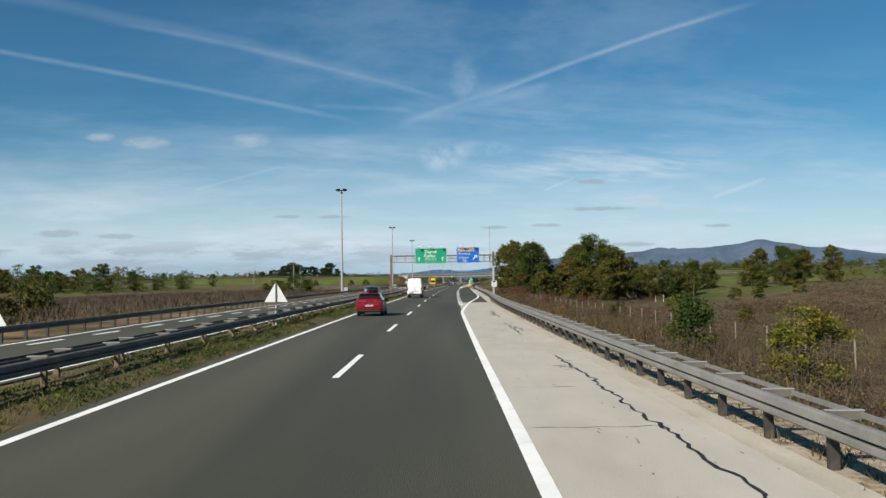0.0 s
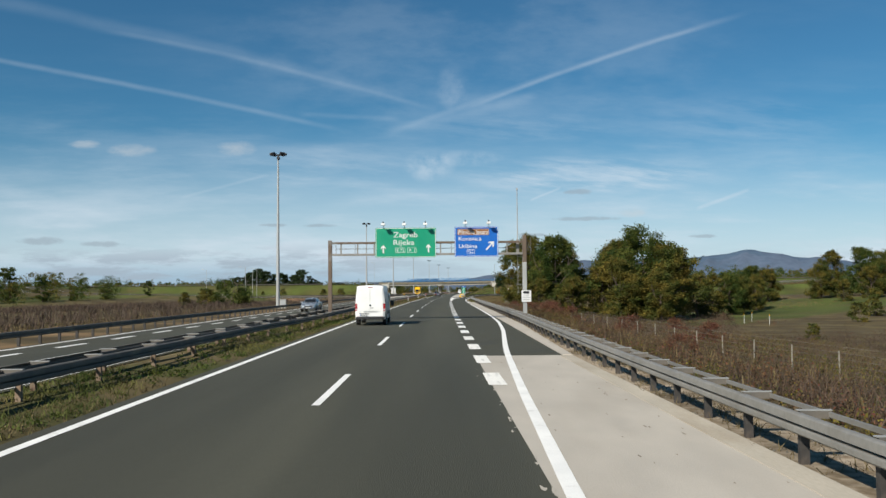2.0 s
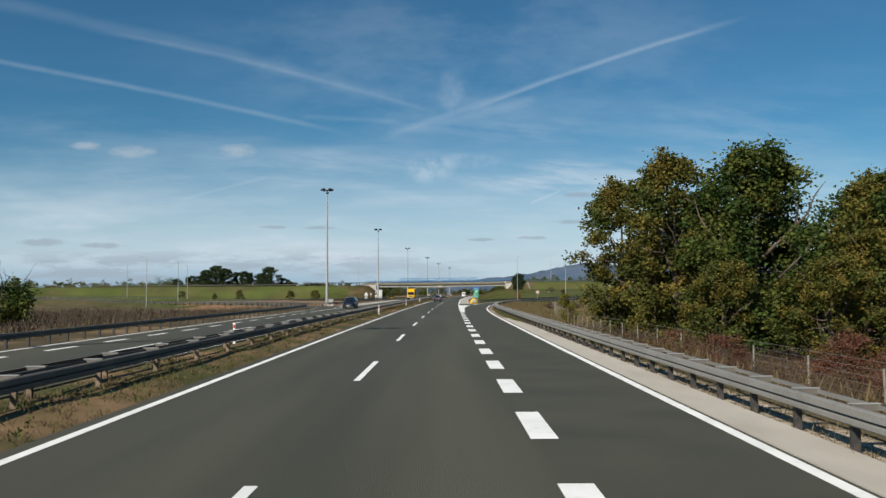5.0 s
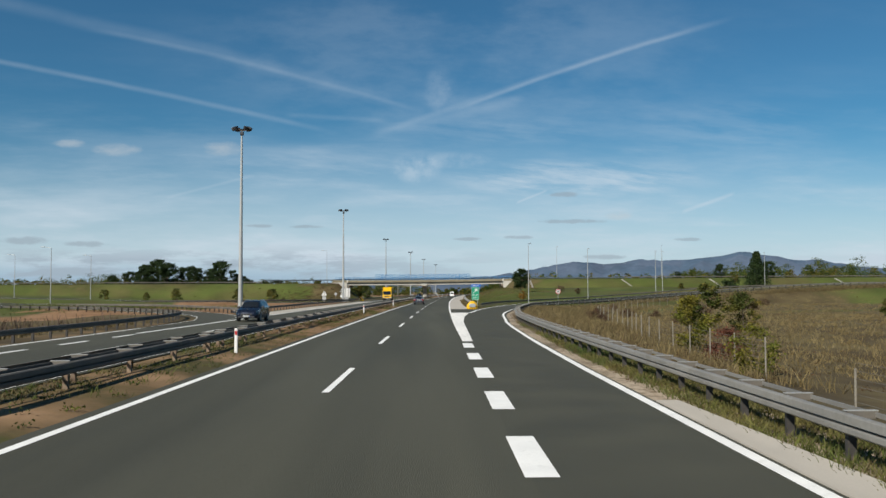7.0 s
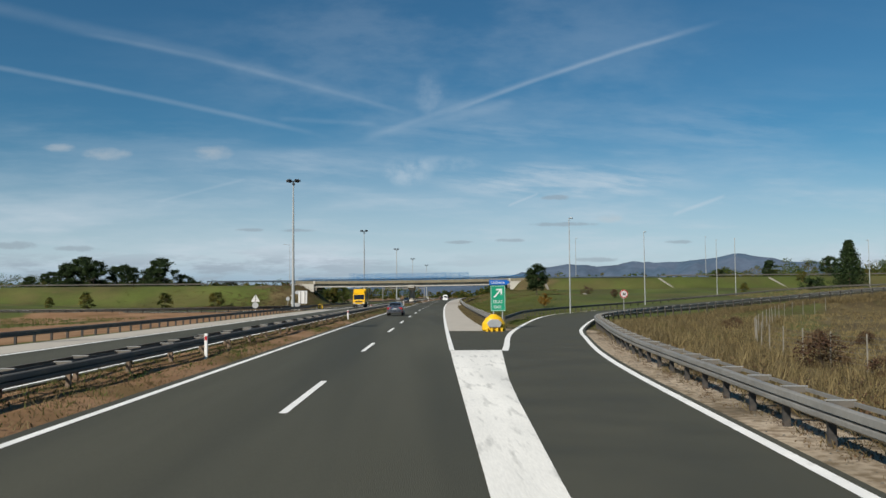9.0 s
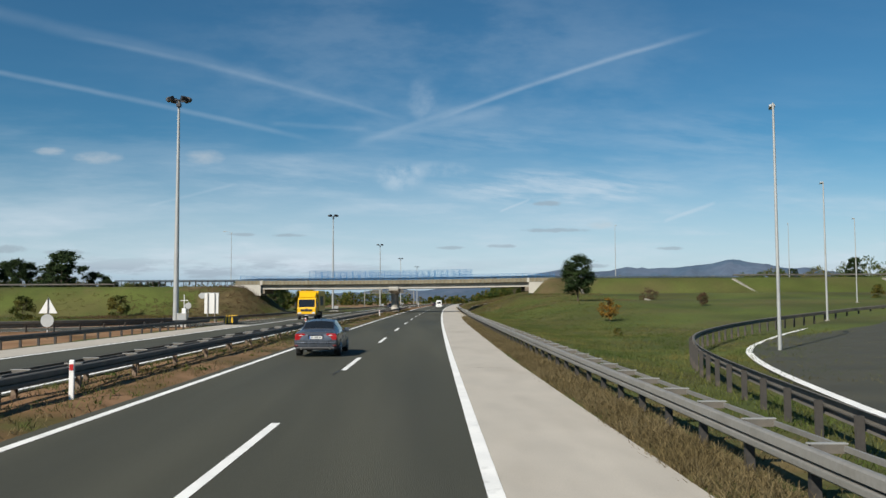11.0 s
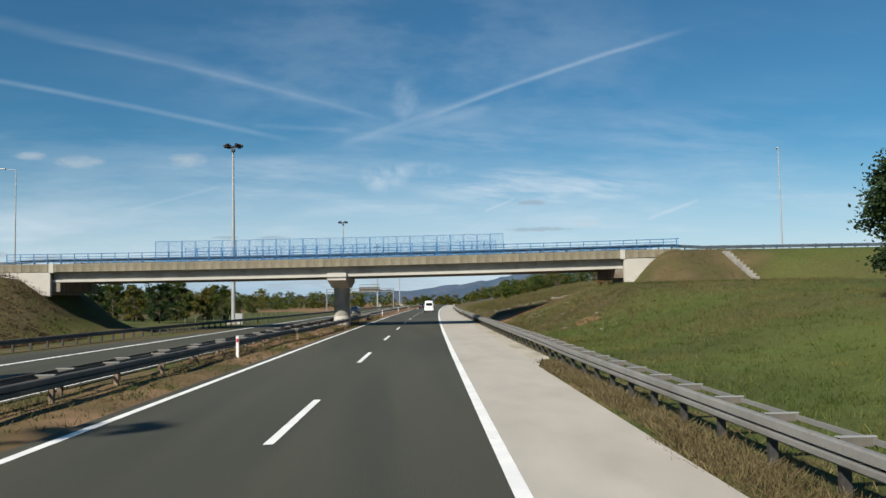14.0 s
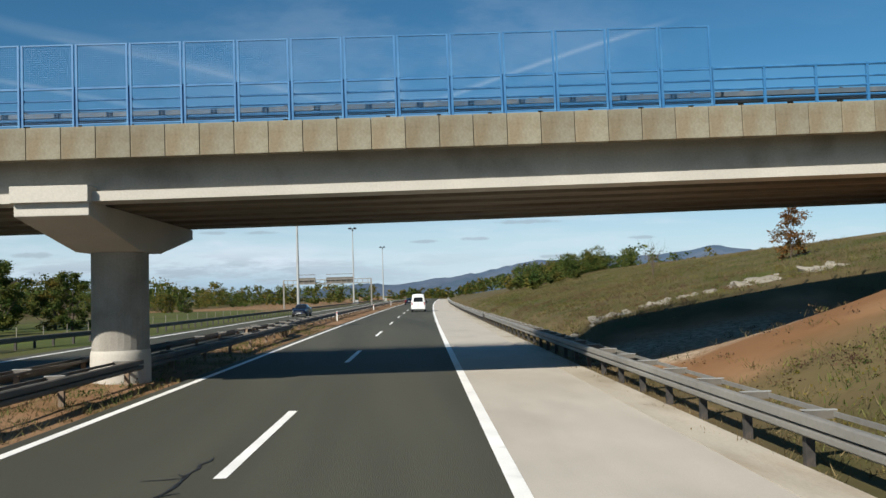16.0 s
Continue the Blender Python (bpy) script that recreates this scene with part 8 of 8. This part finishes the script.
    part("badge", rodded((-0.0, -0.045, 1.36), (-0.0, -0.02, 1.36), 0.062, n=16), M["chrome"], t)
    part("plate_recess", boxed(-0.70, -0.036, 0.77, -0.10, -0.02, 0.82), M["black_plastic"], t)
    plate_bars(t, -0.40, -0.036, 0.70)
    part("lettering_bar", boxed(-0.42, -0.0335, 0.885, 0.50, -0.0315, 0.965), M["sign_grey"], t, "faded grey web lettering")
    for x, w in ((-0.66, 0.16), (0.60, 0.09)):
        part("lettering_bar", boxed(x - w / 2, -0.0335, 0.90, x + w / 2, -0.0225, 0.93), M["sign_grey"], t)
    bm = bmesh.new()
    rows = []
    for y in np.linspace(4.42, 5.10, 6):
        ln = sh.lines(y)
        rows.append([bm.verts.new((x, y + 0.012, z + 0.012)) for x, z in [(-ln[q][0] * 0.97, ln[q][1]) for q in (7, 9)] + [(0, ln[10][1])] + [(ln[q][0] * 0.97, ln[q][1]) for q in (9, 7)]])
    for p, q in zip(rows, rows[1:]):
        for i in range(4):
            bm.faces.new((p[i], p[i + 1], q[i + 1], q[i]))
    part("windscreen", bm, M["glass_dark"], t)
    return t


van(at(-1.98, 109.15) @ Matrix.Diagonal((1, 1, 0.965, 1)), "panel_van", "white panel van with closed rear doors")

MINI = Shell([(0.00, .44, .80, 1.16, 1.90, .80, .88, .86, .66), (0.06, .34, .80, 1.20, 2.12, .88, .93, .90, .70), (0.25, .30, .80, 1.20, 2.22, .90, .945, .91, .71), (2.0, .28, .80, 1.20, 2.26, .90, .95, .92, .72), (3.6, .28, .80, 1.18, 2.20, .90, .95, .91, .71), (4.0, .28, .80, 1.14, 1.95, .90, .94, .90, .70), (4.5, .28, .78, 1.06, 1.30, .90, .93, .87, .74), (4.9, .30, .70, .95, 1.05, .86, .9, .82, .68), (5.15, .42, .6, .75, .8, .7, .75, .7, .5)])


def minibus(m):
    t = thing("minibus", m, "white minibus with dark windows on the motorway", "minibus", "vans on the motorway")
    sh = MINI
    part("body", sh.body(0.2), M["paint_white"], t)
    for y in (1.0, 4.1):
        for s in (-1, 1):
            wheel(t, s * 0.82, y, 0.34, 0.23, s)
            arch(sh, t, y, 0.34, s, "paint_white")
    for s in (-1, 1):
        for a, b in ((0.25, 1.3), (1.36, 2.6), (2.66, 3.7)):
            part("side_window", sh.patch(((a, 5.2), (b, 5.2), (b, 6.4), (a, 6.4)), s, 0.008), M["glass_dark"], t)
        part("tail_lamp", boxed(s * 0.80 - 0.06, -0.02, 0.90, s * 0.80 + 0.06, 0.03, 1.25, 0.01), M["lamp_red"], t, "red tail lamp")
        part("wing_mirror", box(bmesh.new(), -0.1, -0.07, -0.16, 0.1, 0.08, 0.16, 0.03, pose(s * 1.05, 4.0, 1.25)), M["black_plastic"], t)
    part("rear_window", prism([(-0.62, 1.28), (0.62, 1.28), (0.56, 1.86), (-0.56, 1.86)], -0.015, 0.10, "y", 0.01), M["glass_dark"], t)
    part("tailgate", prism([(-0.70, 0.62), (0.70, 0.62), (0.70, 1.22), (-0.70, 1.22)], -0.02, 0.05, "y", 0.01), M["paint_white"], t)
    part("rear_bumper", boxed(-0.88, -0.07, 0.36, 0.88, 0.1, 0.58, 0.03), M["paint_white"], t)
    plate_bars(t, 0, -0.028, 0.74)
    part("badge", rodded((0, -0.035, 1.02), (0, -0.015, 1.02), 0.06, n=14), M["chrome"], t)


minibus(at(1.72, 563.5))


def truck(m):
    """A box lorry; its front is at y = 0 and looks towards -y."""
    t = thing("box_truck", m, "yellow box lorry on the oncoming carriageway", "lorry")
    y = M["paint_yellow"]
    part("cab", prism([(0.0, 0.55), (0.0, 1.35), (0.10, 1.55), (0.32, 2.55), (0.55, 2.72), (1.75, 2.75), (1.75, 0.55)], -1.14, 1.14, "x", 0.05), y, t)
    part("windscreen", prism([(0.075, 1.52), (0.085, 1.50), (0.312, 2.46), (0.300, 2.47)], -1.0, 1.0, "x"), M["glass_dark"], t)
    for s in (-1, 1):
        part("side_window", boxed(s * 1.145 - 0.006, 0.35, 1.55, s * 1.145 + 0.006, 1.05, 2.3), M["glass_dark"], t)
        part("headlamp", boxed(s * 0.85 - 0.2, -0.03, 0.72, s * 0.85 + 0.2, 0.05, 0.9, 0.02), M["lamp_clear"], t, "clear headlamp")
        mr = part("wing_mirror", boxed(s * 1.35 - 0.11, 0.0, 1.5, s * 1.35 + 0.11, 0.12, 2.1, 0.03), M["black_plastic"], t)
        part("mirror_arm", rodded((s * 1.12, 0.2, 2.15), (s * 1.35, 0.06, 2.1), 0.02, n=6), M["black_plastic"], mr)
        for yy, w in ((0.95, 0.28), (5.1, 0.5)):
            part("wheel", rodded((s * 1.15 - s * w, yy, 0.48), (s * 1.15, yy, 0.48), 0.48, n=28), M["tyre"], t)
        part("mudguard", boxed(s * 1.02 - 0.14, 0.42, 0.98, s * 1.02 + 0.14, 1.48, 1.04, 0.02), M["black_plastic"], t)
        part("side_guard", boxed(s * 1.1 - 0.02, 2.3, 0.5, s * 1.1 + 0.02, 4.4, 0.85), M["black_plastic"], t)
    part("grille", boxed(-0.72, -0.02, 0.98, 0.72, 0.04, 1.26, 0.02), M["black_plastic"], t)
    part("badge", boxed(-0.16, -0.03, 1.28, 0.16, 0.03, 1.36), M["chrome"], t)
    part("bumper", boxed(-1.14, -0.08, 0.40, 1.14, 0.2, 0.68, 0.04), M["dark_metal"], t)
    plate_bars(t, 0, -0.088, 0.52)
    part("air_deflector", prism([(0.45, 2.74), (1.55, 3.42), (1.75, 3.42), (1.75, 2.74)], -1.0, 1.0, "x", 0.03), y, t)
    part("chassis", boxed(-0.5, 1.75, 0.6, 0.5, 7.6, 0.95), M["black_plastic"], t)
    part("cargo_box", boxed(-1.22, 1.95, 0.98, 1.22, 7.9, 3.55, 0.03), y, t)
    part("box_edge", boxed(-1.235, 1.93, 3.46, 1.235, 7.92, 3.57, 0.01), M["yellow_plastic"], t)
    part("emblem", boxed(1.222, 3.4, 1.7, 1.228, 6.0, 2.9, 0.0), M["galvanised_dull"], t, "faded grey emblem")
    return t


truck(at(-13.1, 416.5))

# ---- small road furniture ----
def delineator(x, y, tall=0.95):
    t = thing("delineator_post", at(x, y, 0.0), "white plastic marker post with a red reflector", "marker post", "marker posts in the median")
    part("post", boxed(-0.06, -0.035, -0.1, 0.06, 0.035, tall, 0.02), M["white_plastic"], t)
    part("reflector", boxed(-0.045, -0.042, tall - 0.24, 0.045, -0.033, tall - 0.10), M["red_paint"], t, "red reflector")


for x, y in ((-7.4, 178.2), (-5.0, 228), (-5.4, 284), (-5.4, 332), (-7.4, 380), (-5.3, 433.5), (-5.3, 532), (-5.3, 582), (-5.3, 632)):
    delineator(x, y)


def crossbow_triangle(x, y, z, tall, rz=0.0):
    """A triangular warning sign seen from its unpainted back, on a striped post."""
    t = thing("warning_sign", at(x, y, z, rz), "back of a triangular warning sign on a post", "road sign", "warning signs")
    part("panel", prism([(-0.6, tall - 1.04), (0.6, tall - 1.04), (0.0, tall)], -0.012, 0.012, "y", 0.01), M["sign_white"], t)
    part("post", rodded((0, -0.05, -0.2), (0, -0.05, tall - 0.02), 0.034, n=10), M["galvanised_dull"], t)
    for i in range(4):
        part("band", rodded((0, -0.05, 0.05 + 0.3 * i), (0, -0.05, 0.20 + 0.3 * i), 0.0355, n=10), M["sign_white"], t)
    part("clamp", boxed(-0.06, -0.09, tall - 0.72, 0.06, -0.013, tall - 0.66), M["sign_grey"], t)


crossbow_triangle(-6.1, 40.8, 0.0, 2.3)
crossbow_triangle(-16.8, 34.0, -0.2, 1.55)
crossbow_triangle(-21.8, 366.5, 0.0, 2.6)
t = thing("warning_sign_round", at(-21.8, 366.4, 0), "back of a round sign below the triangle", "road sign", "warning signs")
part("panel", rodded((0, -0.02, 1.1), (0, 0.0, 1.1), 0.42, n=24), M["sign_grey"], t)
part("clamp", boxed(-0.2, -0.01, 1.08, 0.2, 0.04, 1.12), M["sign_grey"], t)


def limit_sign(x, y):
    t = thing("speed_limit_sign", at(x, y, bank(x, y), 10), "round white speed limit sign with a red ring", "road sign")
    h = 2.25 - bank(x, y)
    part("panel", rodded((0, -0.02, h), (0, 0.0, h), 0.45, n=28), M["sign_white"], t)
    bm = bmesh.new()
    for i in range(28):
        a, b = 2 * math.pi * i / 28, 2 * math.pi * (i + 1) / 28
        q = [bm.verts.new((r * math.cos(w), -0.024, h + r * math.sin(w))) for r, w in ((0.34, a), (0.44, a), (0.44, b), (0.34, b))]
        bm.faces.new(q)
    part("ring", bm, M["red_paint"], t, "red ring")
    for xx in (-0.13, 0.06):
        part("bar", boxed(xx, -0.027, h - 0.14, xx + 0.12, -0.022, h + 0.14), M["black_plastic"], t)
    part("post", rodded((0, 0.04, -0.4), (0, 0.04, h + 0.3), 0.035, n=10), M["pole"], t)


limit_sign(22.3, 340.0)


def exit_nose():
    """Exit sign and the padded crash cushion at the tip of the exit wedge."""
    t = thing("exit_sign", at(7.15, 309.5, 0), "green exit sign with a blue arrow board above", "road sign")
    w, g, b = M["sign_white"], M["sign_green"], M["sign_blue"]
    part("panel", plate(-0.50, 1.18, 1.0, 1.72, 0.05, -0.03, 0.0), g, t)
    part("border", border(-0.47, 1.21, 0.94, 1.66, 0.05, 0.02, -0.034, -0.031), w, t)
    part("arrow", arrow(-0.26, 2.10, 0.80, 42, -0.034, -0.031, 1.0), w, t)
    lettering("IZLAZ", 0.20, facing(-0.32, -0.034, 1.72), w, t, 0.64)
    lettering("EXIT", 0.18, facing(-0.26, -0.034, 1.36), w, t, 0.52)
    bd = part("arrow_board", prism([(-0.58, 2.94), (0.62, 2.94), (0.80, 3.11), (0.62, 3.28), (-0.58, 3.28)], -0.03, 0.0, "y"), b, t, "blue pointed board")
    lettering("Udbina", 0.17, facing(-0.46, -0.034, 3.03), w, bd, 0.92)
    for x in (-0.3, 0.3):
        part("post", rodded((x, 0.05, -0.3), (x, 0.05, 3.2), 0.04, n=10), M["pole"], t)
    c = thing("crash_cushion", at(6.62, 305.4) @ Matrix.Diagonal((0.82, 0.82, 0.86, 1)), "bright yellow crash cushion with a grey face at the exit nose", "crash cushion")
    bm = bmesh.new()
    rows = []
    for z, r in ((0.0, 0.80), (0.12, 0.92), (0.55, 0.90), (0.95, 0.62), (1.22, 0.20)):
        rows.append([bm.verts.new((r * math.cos(2 * math.pi * i / 20), 0.7 + r * 0.8 * math.sin(2 * math.pi * i / 20), z)) for i in range(20)])
    for p, q in zip(rows, rows[1:]):
        for i in range(20):
            bm.faces.new((p[i], p[(i + 1) % 20], q[(i + 1) % 20], q[i]))
    bm.faces.new(rows[0][::-1])
    bm.faces.new(rows[-1])
    part("shell", bm, M["yellow_plastic"], c)
    part("face", prism([(-0.42, 0.30), (0.42, 0.30), (0.56, 0.62), (0.30, 0.86), (-0.30, 0.86), (-0.56, 0.62)], -0.22, 0.2, "y", 0.03), M["sign_grey"], c, "grey front plate")
    for x in (-0.55, -0.2, 0.2, 0.55):
        part("foot", boxed(x - 0.08, -0.2, -0.02, x + 0.08, 0.3, 0.26, 0.03), M["yellow_plastic"], c)


exit_nose()


def opposite_exit():
    """Backs of the boards, cabinet and cushion at the oncoming exit."""
    t = thing("sign_board", at(-22.6, 408, 0), "tall pale sign board seen from behind", "road sign")
    part("panel", boxed(-0.75, -0.03, 0.9, 0.85, 0.03, 3.2, 0.02), M["sign_white"], t)
    part("panel", prism([(-1.5, 2.95), (-1.2, 2.62), (0.9, 2.62), (0.9, 3.28), (-1.2, 3.28)], 0.035, 0.06, "y"), M["sign_grey"], t)
    for x in (-0.35, 0.45):
        part("post", boxed(x - 0.05, -0.14, -0.3, x + 0.05, -0.035, 3.2), M["galvanised"], t)
    c = thing("crash_cushion_long", at(-17.4, 395.6, 0, 8), "long yellow and black crash cushion beside the oncoming lanes", "crash cushion")
    for i in range(6):
        part("section", boxed(-0.42 + 0.02 * i, i * 1.0, 0.05, 0.42 - 0.02 * i, i * 1.0 + 0.92, 0.78, 0.04), M["black_plastic"], c)
        part("cover", boxed(-0.40 + 0.02 * i, i * 1.0 + 0.2, 0.782, 0.40 - 0.02 * i, i * 1.0 + 0.6, 0.83, 0.015), M["yellow_plastic"], c)
    part("nose", boxed(-0.46, -0.30, 0.05, 0.46, -0.03, 0.80, 0.08), M["black_plastic"], c)
    for x in (-0.3, 0.0, 0.3):
        part("stripe", boxed(x - 0.07, -0.31, 0.15, x + 0.07, -0.296, 0.70), M["yellow_plastic"], c)
    part("rail", boxed(-0.50, 0, 0.35, -0.43, 6.0, 0.6), M["galvanised_dull"], c)
    part("rail", boxed(0.43, 0, 0.35, 0.50, 6.0, 0.6), M["galvanised_dull"], c)
    s = thing("round_sign", at(-25.5, 409, 0), "small round sign seen from behind on a post", "road sign")
    part("panel", rodded((0, -0.02, 1.8), (0, 0.0, 1.8), 0.36, n=24), M["sign_grey"], s)
    part("post", rodded((0, 0.04, -0.3), (0, 0.04, 2.3), 0.035, n=10), M["pole"], s)
    w = thing("weather_station", at(-22.6, 398, 0), "white roadside weather post with a cabinet", "weather station")
    part("mast", rodded((0, 0, -0.3), (0, 0, 3.0), 0.05, n=10), M["white_plastic"], w)
    part("cabinet", boxed(-0.2, -0.15, 1.0, 0.2, 0.15, 1.6, 0.02), M["white_plastic"], w)
    part("sensor", rodded((-0.4, 0, 2.4), (0.4, 0, 2.4), 0.03, n=8), M["white_plastic"], w)


opposite_exit()


def far_gantry():
    g = thing("far_gantry", at(0, 640), "grey steel gantry over the oncoming lanes", "sign gantry")
    for x in (-10.0, -29.3):
        part("leg", boxed(x - 0.15, -0.15, -0.2, x + 0.15, 0.15, 6.2), M["galvanised"], g)
    for z in (5.2, 6.1):
        part("chord", boxed(-29.3, -0.1, z - 0.08, -10.0, 0.1, z + 0.08), M["galvanised"], g)
    for i in range(16):
        x = -28.4 + i * 1.18
        part("strut", boxed(x - 0.05, -0.05, 5.2, x + 0.05, 0.05, 6.1), M["galvanised"], g)
    for x0, x1 in ((-26.4, -22.3), (-19.9, -14.0)):
        for z in (5.9, 7.2):
            part("sign_frame", boxed(x0, 0.1, z, x1, 0.2, z + 0.12), M["galvanised_dull"], g)
        part("sign_back", boxed(x0, 0.22, 5.3, x1, 0.27, 6.6), M["galvanised_dull"], g)


far_gantry()


def fence(line, label, h=1.1, step=4.2, wires=6):
    pts = smooth_line(line, 3.0)
    base = wp(pts[0].x, pts[0].y, bank(pts[0].x, pts[0].y))
    f = thing("wire_fence", Matrix.Translation(base), label, "fence", "wire fences")
    me = bpy.data.meshes.new("fence_post")
    bm = boxed(-0.024, -0.024, -0.3, 0.024, 0.024, h, 0.005)
    bm.to_mesh(me)
    bm.free()
    me.materials.append(M["stone"])
    tops = []
    for p, d in even(pts, step):
        q = wp(p.x, p.y, bank(p.x, p.y)) - base
        o = new("fence_post", me)
        o.parent = f
        o.matrix_basis = pose(q.x, q.y, q.z, 2.5 * noise.noise(Vector((p.x, p.y, 0))), 2.5 * noise.noise(Vector((p.y, p.x, 0))), 0)
        tops.append(q)
    for k in range(wires):
        bm = bmesh.new()
        for a, b in zip(tops, tops[1:]):
            rod(bm, a + Vector((0, 0, 0.15 + 0.22 * k)), b + Vector((0, 0, 0.15 + 0.22 * k)), 0.006, n=3)
        part("wire", bm, M["galvanised_dull"], f)


fence([(16.5, 2), (17.2, 60), (17.0, 110), (14.2, 150), (13.0, 190), (14.6, 224)], "wire fence on pale concrete posts in the heath")
fence(BEND_FENCE, "wire fence on tall pale concrete posts inside the bend", 1.62, 3.9, 7)
def marker_post(m):
    t = thing("marker_post", m, "slim white marker post with a yellow cap in the meadow", "marker post", "marker posts in the meadow")
    part("post", rodded((0, 0, 0), (0, 0, 1.3), 0.022, n=10), M["white_plastic"], t)
    part("cap", rodded((0, 0, 1.3), (0, 0, 1.45), 0.05, n=10), M["yellow_plastic"], t, "yellow cap")


for x, y in ((44.6, 172.0), (46.6, 168.0), (47.3, 176.5)):
    marker_post(spot(x, y))
fence([(-27, 500), (-26, 600), (-24, 700)], "wire fence on concrete posts beyond the motorway")


# ---- tarred cracks and joints ----
def crack(pts, width, seed, z=0.004, branches=0):
    rng = np.random.default_rng(seed)
    verts, faces = [], []

    def run(line, w0):
        q = [Vector(p) for p in line]
        path = []
        for a, b in zip(q, q[1:]):
            k = max(2, int((b - a).length / 0.22))
            for i in range(k):
                n = Vector((-(b - a).y, (b - a).x)).normalized()
                path.append(a + (b - a) * (i / k) + n * rng.normal() * 0.035)
        path.append(q[-1])
        k0 = len(verts)
        for i, p in enumerate(path):
            d = (path[min(i + 1, len(path) - 1)] - path[max(i - 1, 0)]).normalized()
            n = Vector((-d.y, d.x)) * w0 * rng.uniform(0.4, 1.25) * (0.35 if i in (0, len(path) - 1) else 1)
            verts.extend([wp(p.x + n.x, p.y + n.y, z), wp(p.x - n.x, p.y - n.y, z)])
        for i in range(len(path) - 1):
            faces.append((k0 + 2 * i, k0 + 2 * i + 1, k0 + 2 * i + 3, k0 + 2 * i + 2))
        return path

    main = run(pts, width)
    for _ in range(branches):
        p = main[rng.integers(1, len(main) - 1)]
        a = rng.uniform(0, 2 * math.pi)
        e = p + Vector((math.cos(a), math.sin(a))) * rng.uniform(0.25, 0.7)
        run([tuple(p), tuple((p + e) / 2 + Vector((rng.normal() * 0.08, rng.normal() * 0.08))), tuple(e)], width * 0.7)
    ob = mesh_object("crack", verts, faces, M["sealant"])
    return tagged(ob, "black tar sealing a crack in the pavement", "tarred crack", kind="structure")


def lengthwise(x, y0, y1, width, seed, more):
    """A wandering crack along the road."""
    k = max(3, int((y1 - y0) / 0.9))
    pts = [(x + 0.22 * noise.noise(Vector((seed, i * 0.7, 1))), y0 + (y1 - y0) * i / (k - 1)) for i in range(k)]
    crack(pts, width, seed, 0.010 if x < 3.6 else 0.005, more)


for i, (x, y0, y1, width, more) in enumerate(((5.85, 6.4, 22.8, 0.035, 6), (5.72, 32.5, 42.3, 0.03, 5), (5.92, 35.0, 38.6, 0.03, 4), (5.80, 49.4, 57.2, 0.03, 6), (5.62, 51.0, 54.4, 0.025, 3), (5.86, 55.0, 59.5, 0.025, 3),
                                                  (-0.40, 370.6, 374.6, 0.025, 4), (-0.45, 465.0, 467.6, 0.03, 3), (-0.10, 337.9, 340.4, 0.02, 2))):
    lengthwise(x, y0, y1, width, 90 + i, more)
for i, (x0, x1, y) in enumerate(((3.88, 6.0, 10.7), (4.0, 5.5, 15.5), (3.95, 5.8, 38.1), (4.8, 6.0, 45.0), (4.1, 5.85, 62.0), (-1.1, -0.2, 374.8), (0.55, 2.05, 343.2), (3.95, 6.1, 341.0), (4.0, 6.2, 372.0))):
    crack([(x0, y), ((x0 + x1) / 2, y - 0.03), (x1, y + 0.05)], 0.012, 120 + i, 0.010 if x0 < 3.6 else 0.005)
